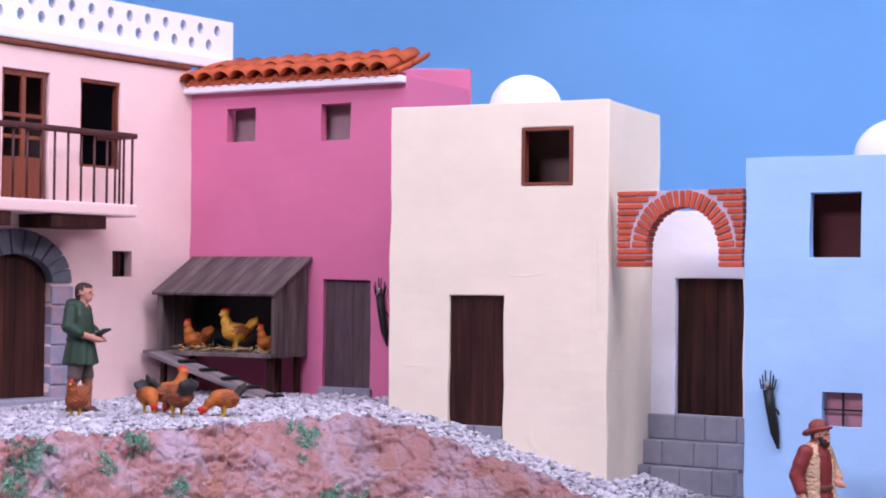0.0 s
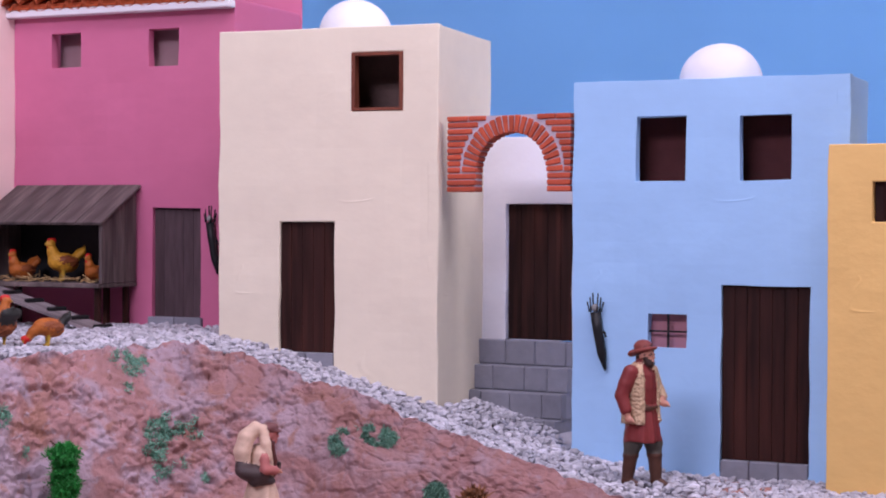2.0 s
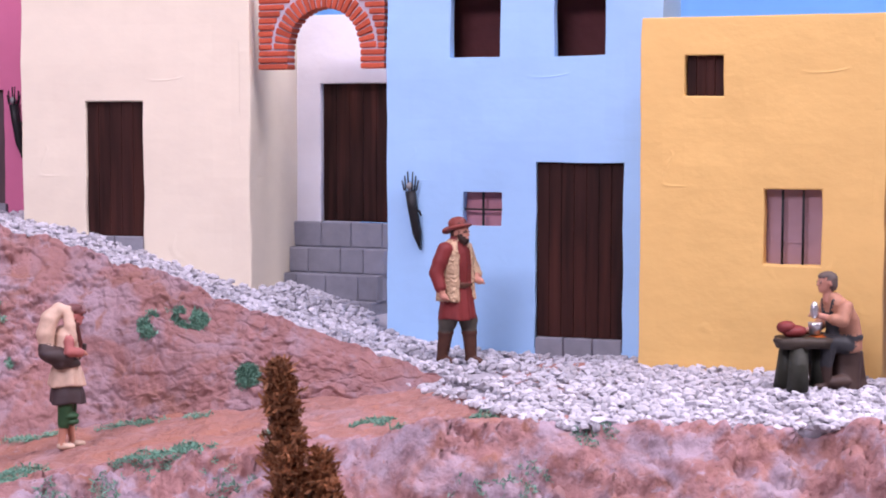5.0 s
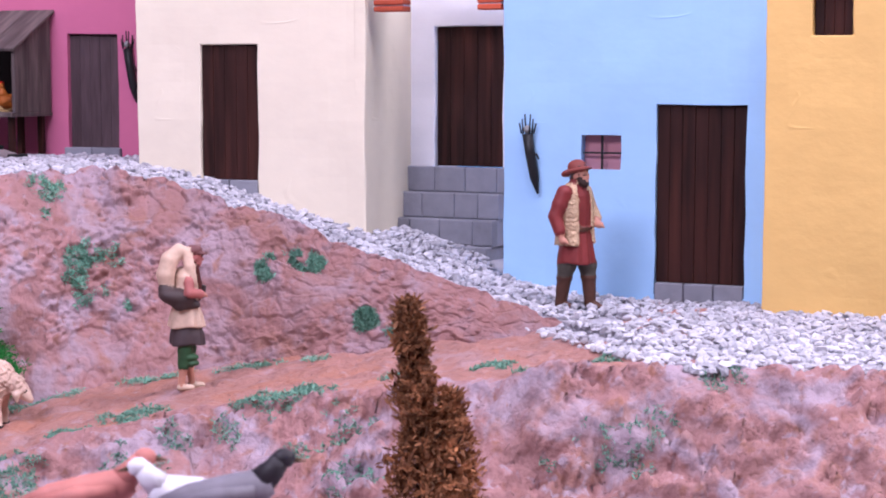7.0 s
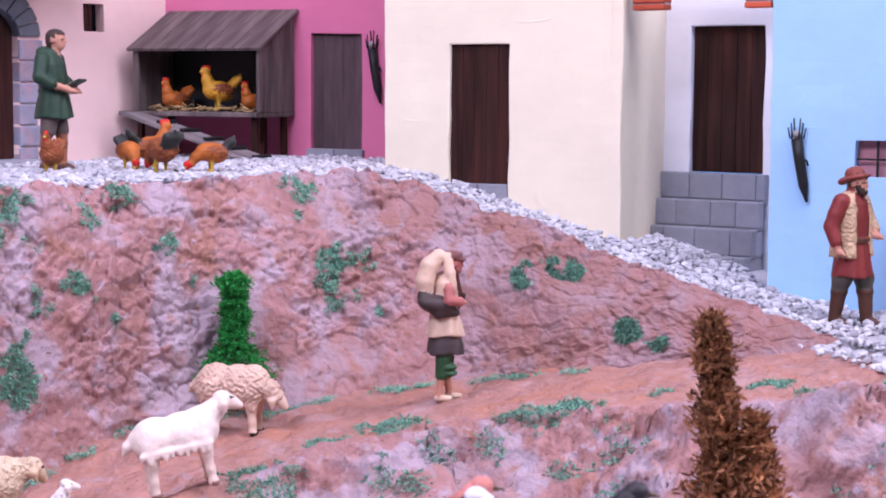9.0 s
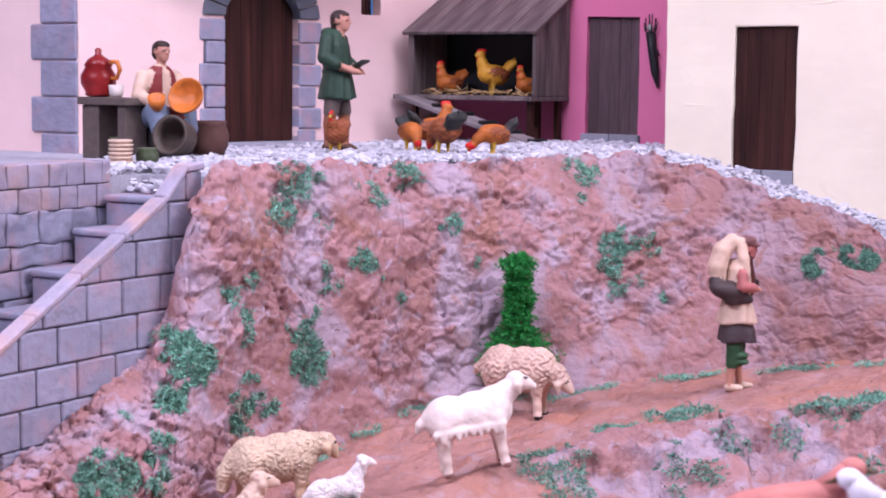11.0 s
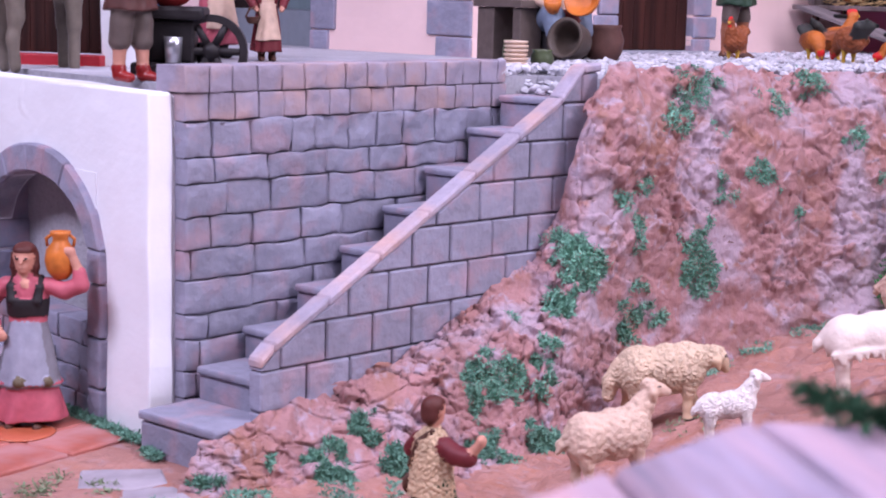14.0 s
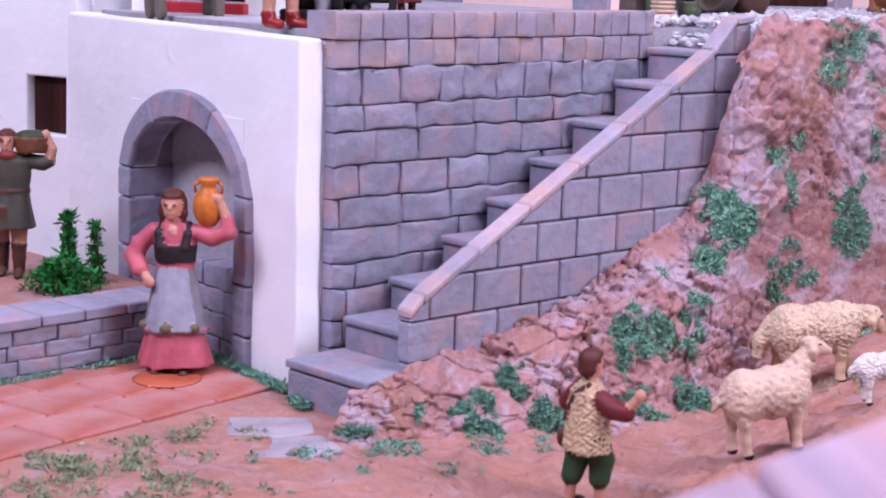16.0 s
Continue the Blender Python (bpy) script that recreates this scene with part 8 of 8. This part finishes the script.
shrub(-0.2005, 1.690, 0.945, 0.124, [(0, 0.031), (0.2, 0.035), (0.36, 0.032), (0.44, 0.018), (0.60, 0.013), (0.72, 0.017), (0.84, 0.012), (0.94, 0.019), (1.0, 0.010)], M_LEAF, "vivid green upright bush against the rock bank", "bush", 3, 4200, 0.0021)
shrub(0.166, 1.135, 0.850, 0.256, [(0, 0.048), (0.4, 0.034), (0.55, 0.022), (0.68, 0.013), (0.76, 0.016), (0.84, 0.009), (0.90, 0.012), (1.0, 0.004)], M_DRY, "slender dry orange brown tree below the ridge", "tree", 9, 3300, 0.0036, (-0.022, 0))
shrub(0.171, 1.137, 0.850, 0.194, [(0, 0.044), (0.4, 0.038), (0.6, 0.026), (0.78, 0.018), (0.9, 0.010), (1.0, 0.003)], M_DRY, "low dry orange brown tree beside the slender one", "tree", 10, 2100, 0.0036, (0.002, 0))
shrub(-0.920, 1.250, 0.930, 0.024, [(0, 0.028), (0.5, 0.030), (1.0, 0.014)], M_LEAF, "leafy green plant in the planter bed", "plant", 12, 330, 0.0036)
shrub(-0.9420, 1.290, 0.930, 0.055, [(0, 0.009), (0.5, 0.005), (1.0, 0.002)], M_LEAF, "tall leafy green plant by the white wall", "plant", 14, 170, 0.0036)
shrub(-0.9160, 1.290, 0.930, 0.050, [(0, 0.008), (0.5, 0.004), (1.0, 0.002)], M_LEAF, "thin upright green sprig beside the fountain", "plant", 16, 110, 0.0034)

# ---- boarded hut roof and doves ----
M_PALEBOARD = material("pale_lilac_boards", (0.38, 0.31, 0.41), 0.8, 0.55, 120, 22, 0.8, 150, 0.003, second=(0.42, 0.26, 0.29), amount=0.35, random_tint=0.15, stretch=(1, 0.12, 1))
HC = Vector((-0.1625, 0.5055))
EDGE_L, EDGE_B = Vector((-0.34, -0.94)).normalized(), Vector((0.96, 0.28)).normalized()
hut = thing("hut_roof", pose(HC.x, HC.y, 1.119), "pale lilac grey boarded hut roof near the path", "roof")
bm = bmesh.new()
a, b, c = EDGE_B * 0.130 * 0.99, EDGE_L * 0.30 * 0.99 + EDGE_B * 0.130, EDGE_L * 0.30 * 0.99
q = [[bm.verts.new((v.x, v.y, z)) for v in (Vector((0.0015, -0.002)), a, b, c)] for z in (0.0, 0.006)]
for f in ([q[0][3], q[0][2], q[0][1], q[0][0]], q[1]):
    bm.faces.new(f)
for k in range(4):
    bm.faces.new((q[0][k], q[0][(k + 1) % 4], q[1][(k + 1) % 4], q[1][k]))
part("deck", bm, M_PALEBOARD, hut)
part("hut_body", boxed(0.02, 0.085, -0.22, -0.045, -0.284, -0.0005), M_MAUVE, hut, "plain hut walls under the roof")
rng = random.Random(40)


def clipped(poly, n, lo, hi):
    """The part of a flat outline between two lines square to n."""
    for sign, lim in ((1, lo), (-1, -hi)):
        out = []
        for p, q in zip(poly, poly[1:] + poly[:1]):
            a, b = sign * n.dot(p) - lim, sign * n.dot(q) - lim
            if a >= 0:
                out.append(p)
            if (a >= 0) != (b >= 0):
                out.append(p.lerp(q, a / (a - b)))
        poly = out
    return poly


ACROSS = Vector((0.879, 0.477))
OUTLINE = [Vector((0, 0)), EDGE_B * 0.130, EDGE_B * 0.130 + EDGE_L * 0.30, EDGE_L * 0.30]
for k in range(-7, 4):
    poly = clipped(OUTLINE, ACROSS, 0.0375 * k + 0.0008, 0.0375 * (k + 1) - 0.0008)
    if len(poly) < 3:
        continue
    z = 0.0110 + rng.uniform(-0.0005, 0.0005)
    bm = bmesh.new()
    q = [[bm.verts.new((v.x, v.y, zz)) for v in poly] for zz in (0.0062, z)]
    bm.faces.new(q[0][::-1])
    bm.faces.new(q[1])
    for i in range(len(poly)):
        j = (i + 1) % len(poly)
        bm.faces.new((q[0][i], q[0][j], q[1][j], q[1][i]))
    turn = Matrix.Rotation(math.atan2(-0.477, 0.879) * -1, 4, "Z")
    bmesh.ops.transform(bm, matrix=turn.inverted(), verts=bm.verts)
    part("board", bm, M_PALEBOARD, hut, m=turn, bevel=0.0010, segs=1)
perch = part("perch_board", boxed(-0.10, 0.08, -0.10, 0.0, 0.0, 0.006), M_PALEBOARD, m=pose(0.0, 0.770, 1.0515), bevel=0.001)
part("post", boxed(-0.01, 0.01, -0.06, -0.04, -0.2165, -0.0002), M_PALEBOARD, perch)
tagged(perch, "pale wooden perch board under three doves", "board")


def dove(m, body, headmat, label, size=0.053):
    bm = bmesh.new()
    tube(bm, [(-0.62, 0, 0.33), (-0.40, 0, 0.36), (-0.10, 0, 0.36), (0.14, 0, 0.40), (0.24, 0, 0.44)], [0.035, 0.10, 0.155, 0.145, 0.10], 14, 0)
    tube(bm, [(0.16, 0, 0.44), (0.27, 0, 0.54), (0.32, 0, 0.61)], [0.12, 0.095, 0.08], 12, 1)
    ball(bm, (0.345, 0, 0.62), (0.095, 0.08, 0.08), 1, 12)
    tube(bm, [(0.42, 0, 0.61), (0.52, 0, 0.59)], [0.028, 0.006], 7, 2)
    for s in (-1, 1):
        tube(bm, [(0.10, s * 0.11, 0.40), (-0.20, s * 0.13, 0.37), (-0.52, s * 0.06, 0.35)], [0.06, 0.075, 0.02], 8, 0)
        tube(bm, [(0.02, s * 0.06, 0.26), (0.03, s * 0.06, 0.0)], [0.022, 0.016], 6, 2)
        tube(bm, [(0.0, s * 0.06, 0.01), (0.10, s * 0.06, 0.008)], [0.014, 0.010], 5, 2)
    bmesh.ops.scale(bm, vec=(size,) * 3, verts=bm.verts)
    ob = part("dove_figurine", bm, [body, headmat, paint("dark_beak", (0.10, 0.06, 0.03))])
    ob.matrix_world = m
    return tagged(ob, label, "dove", "doves on the perch")


DW, DG, DP = paint("white_dove", (0.75, 0.72, 0.76)), paint("grey_dove", (0.20, 0.18, 0.21)), paint("salmon_dove", (0.55, 0.20, 0.17))
dove(stand(-0.030, 0.763, 1.0577, 8), DP, DP, "salmon pink dove figurine on the perch board")
dove(stand(0.003, 0.758, 1.0577, 184), DW, DW, "white dove figurine on the perch board", 0.050)
dove(stand(0.0275, 0.752, 1.0577, 5), DG, paint("black_head", (0.025, 0.02, 0.025)), "grey dove figurine with a black head on the perch", 0.054)
spots = []
for k in range(130):
    u = rng.uniform(0, 1)
    wide = 0.0014 * math.sin(math.pi * min(1, u + 0.15)) + 0.0003
    spots.append(((-0.1560 + 0.0240 * u + rng.gauss(0, wide), 0.5205 - 0.0245 * u + rng.gauss(0, wide), 1.1322 + rng.uniform(-0.0008, 0.0024)), 0.0012, (0.4, -0.4, 0.6)))
shard_cloud("sprig", spots, material("dark_sprig_green", (0.035, 0.11, 0.055), 0.8, 0.4, 200, 60, 0.2, 200, 0.001, random_tint=0.4), "dark green dry sprig lying on the hut roof", "sprig", "", 15, 0.0018, 6)
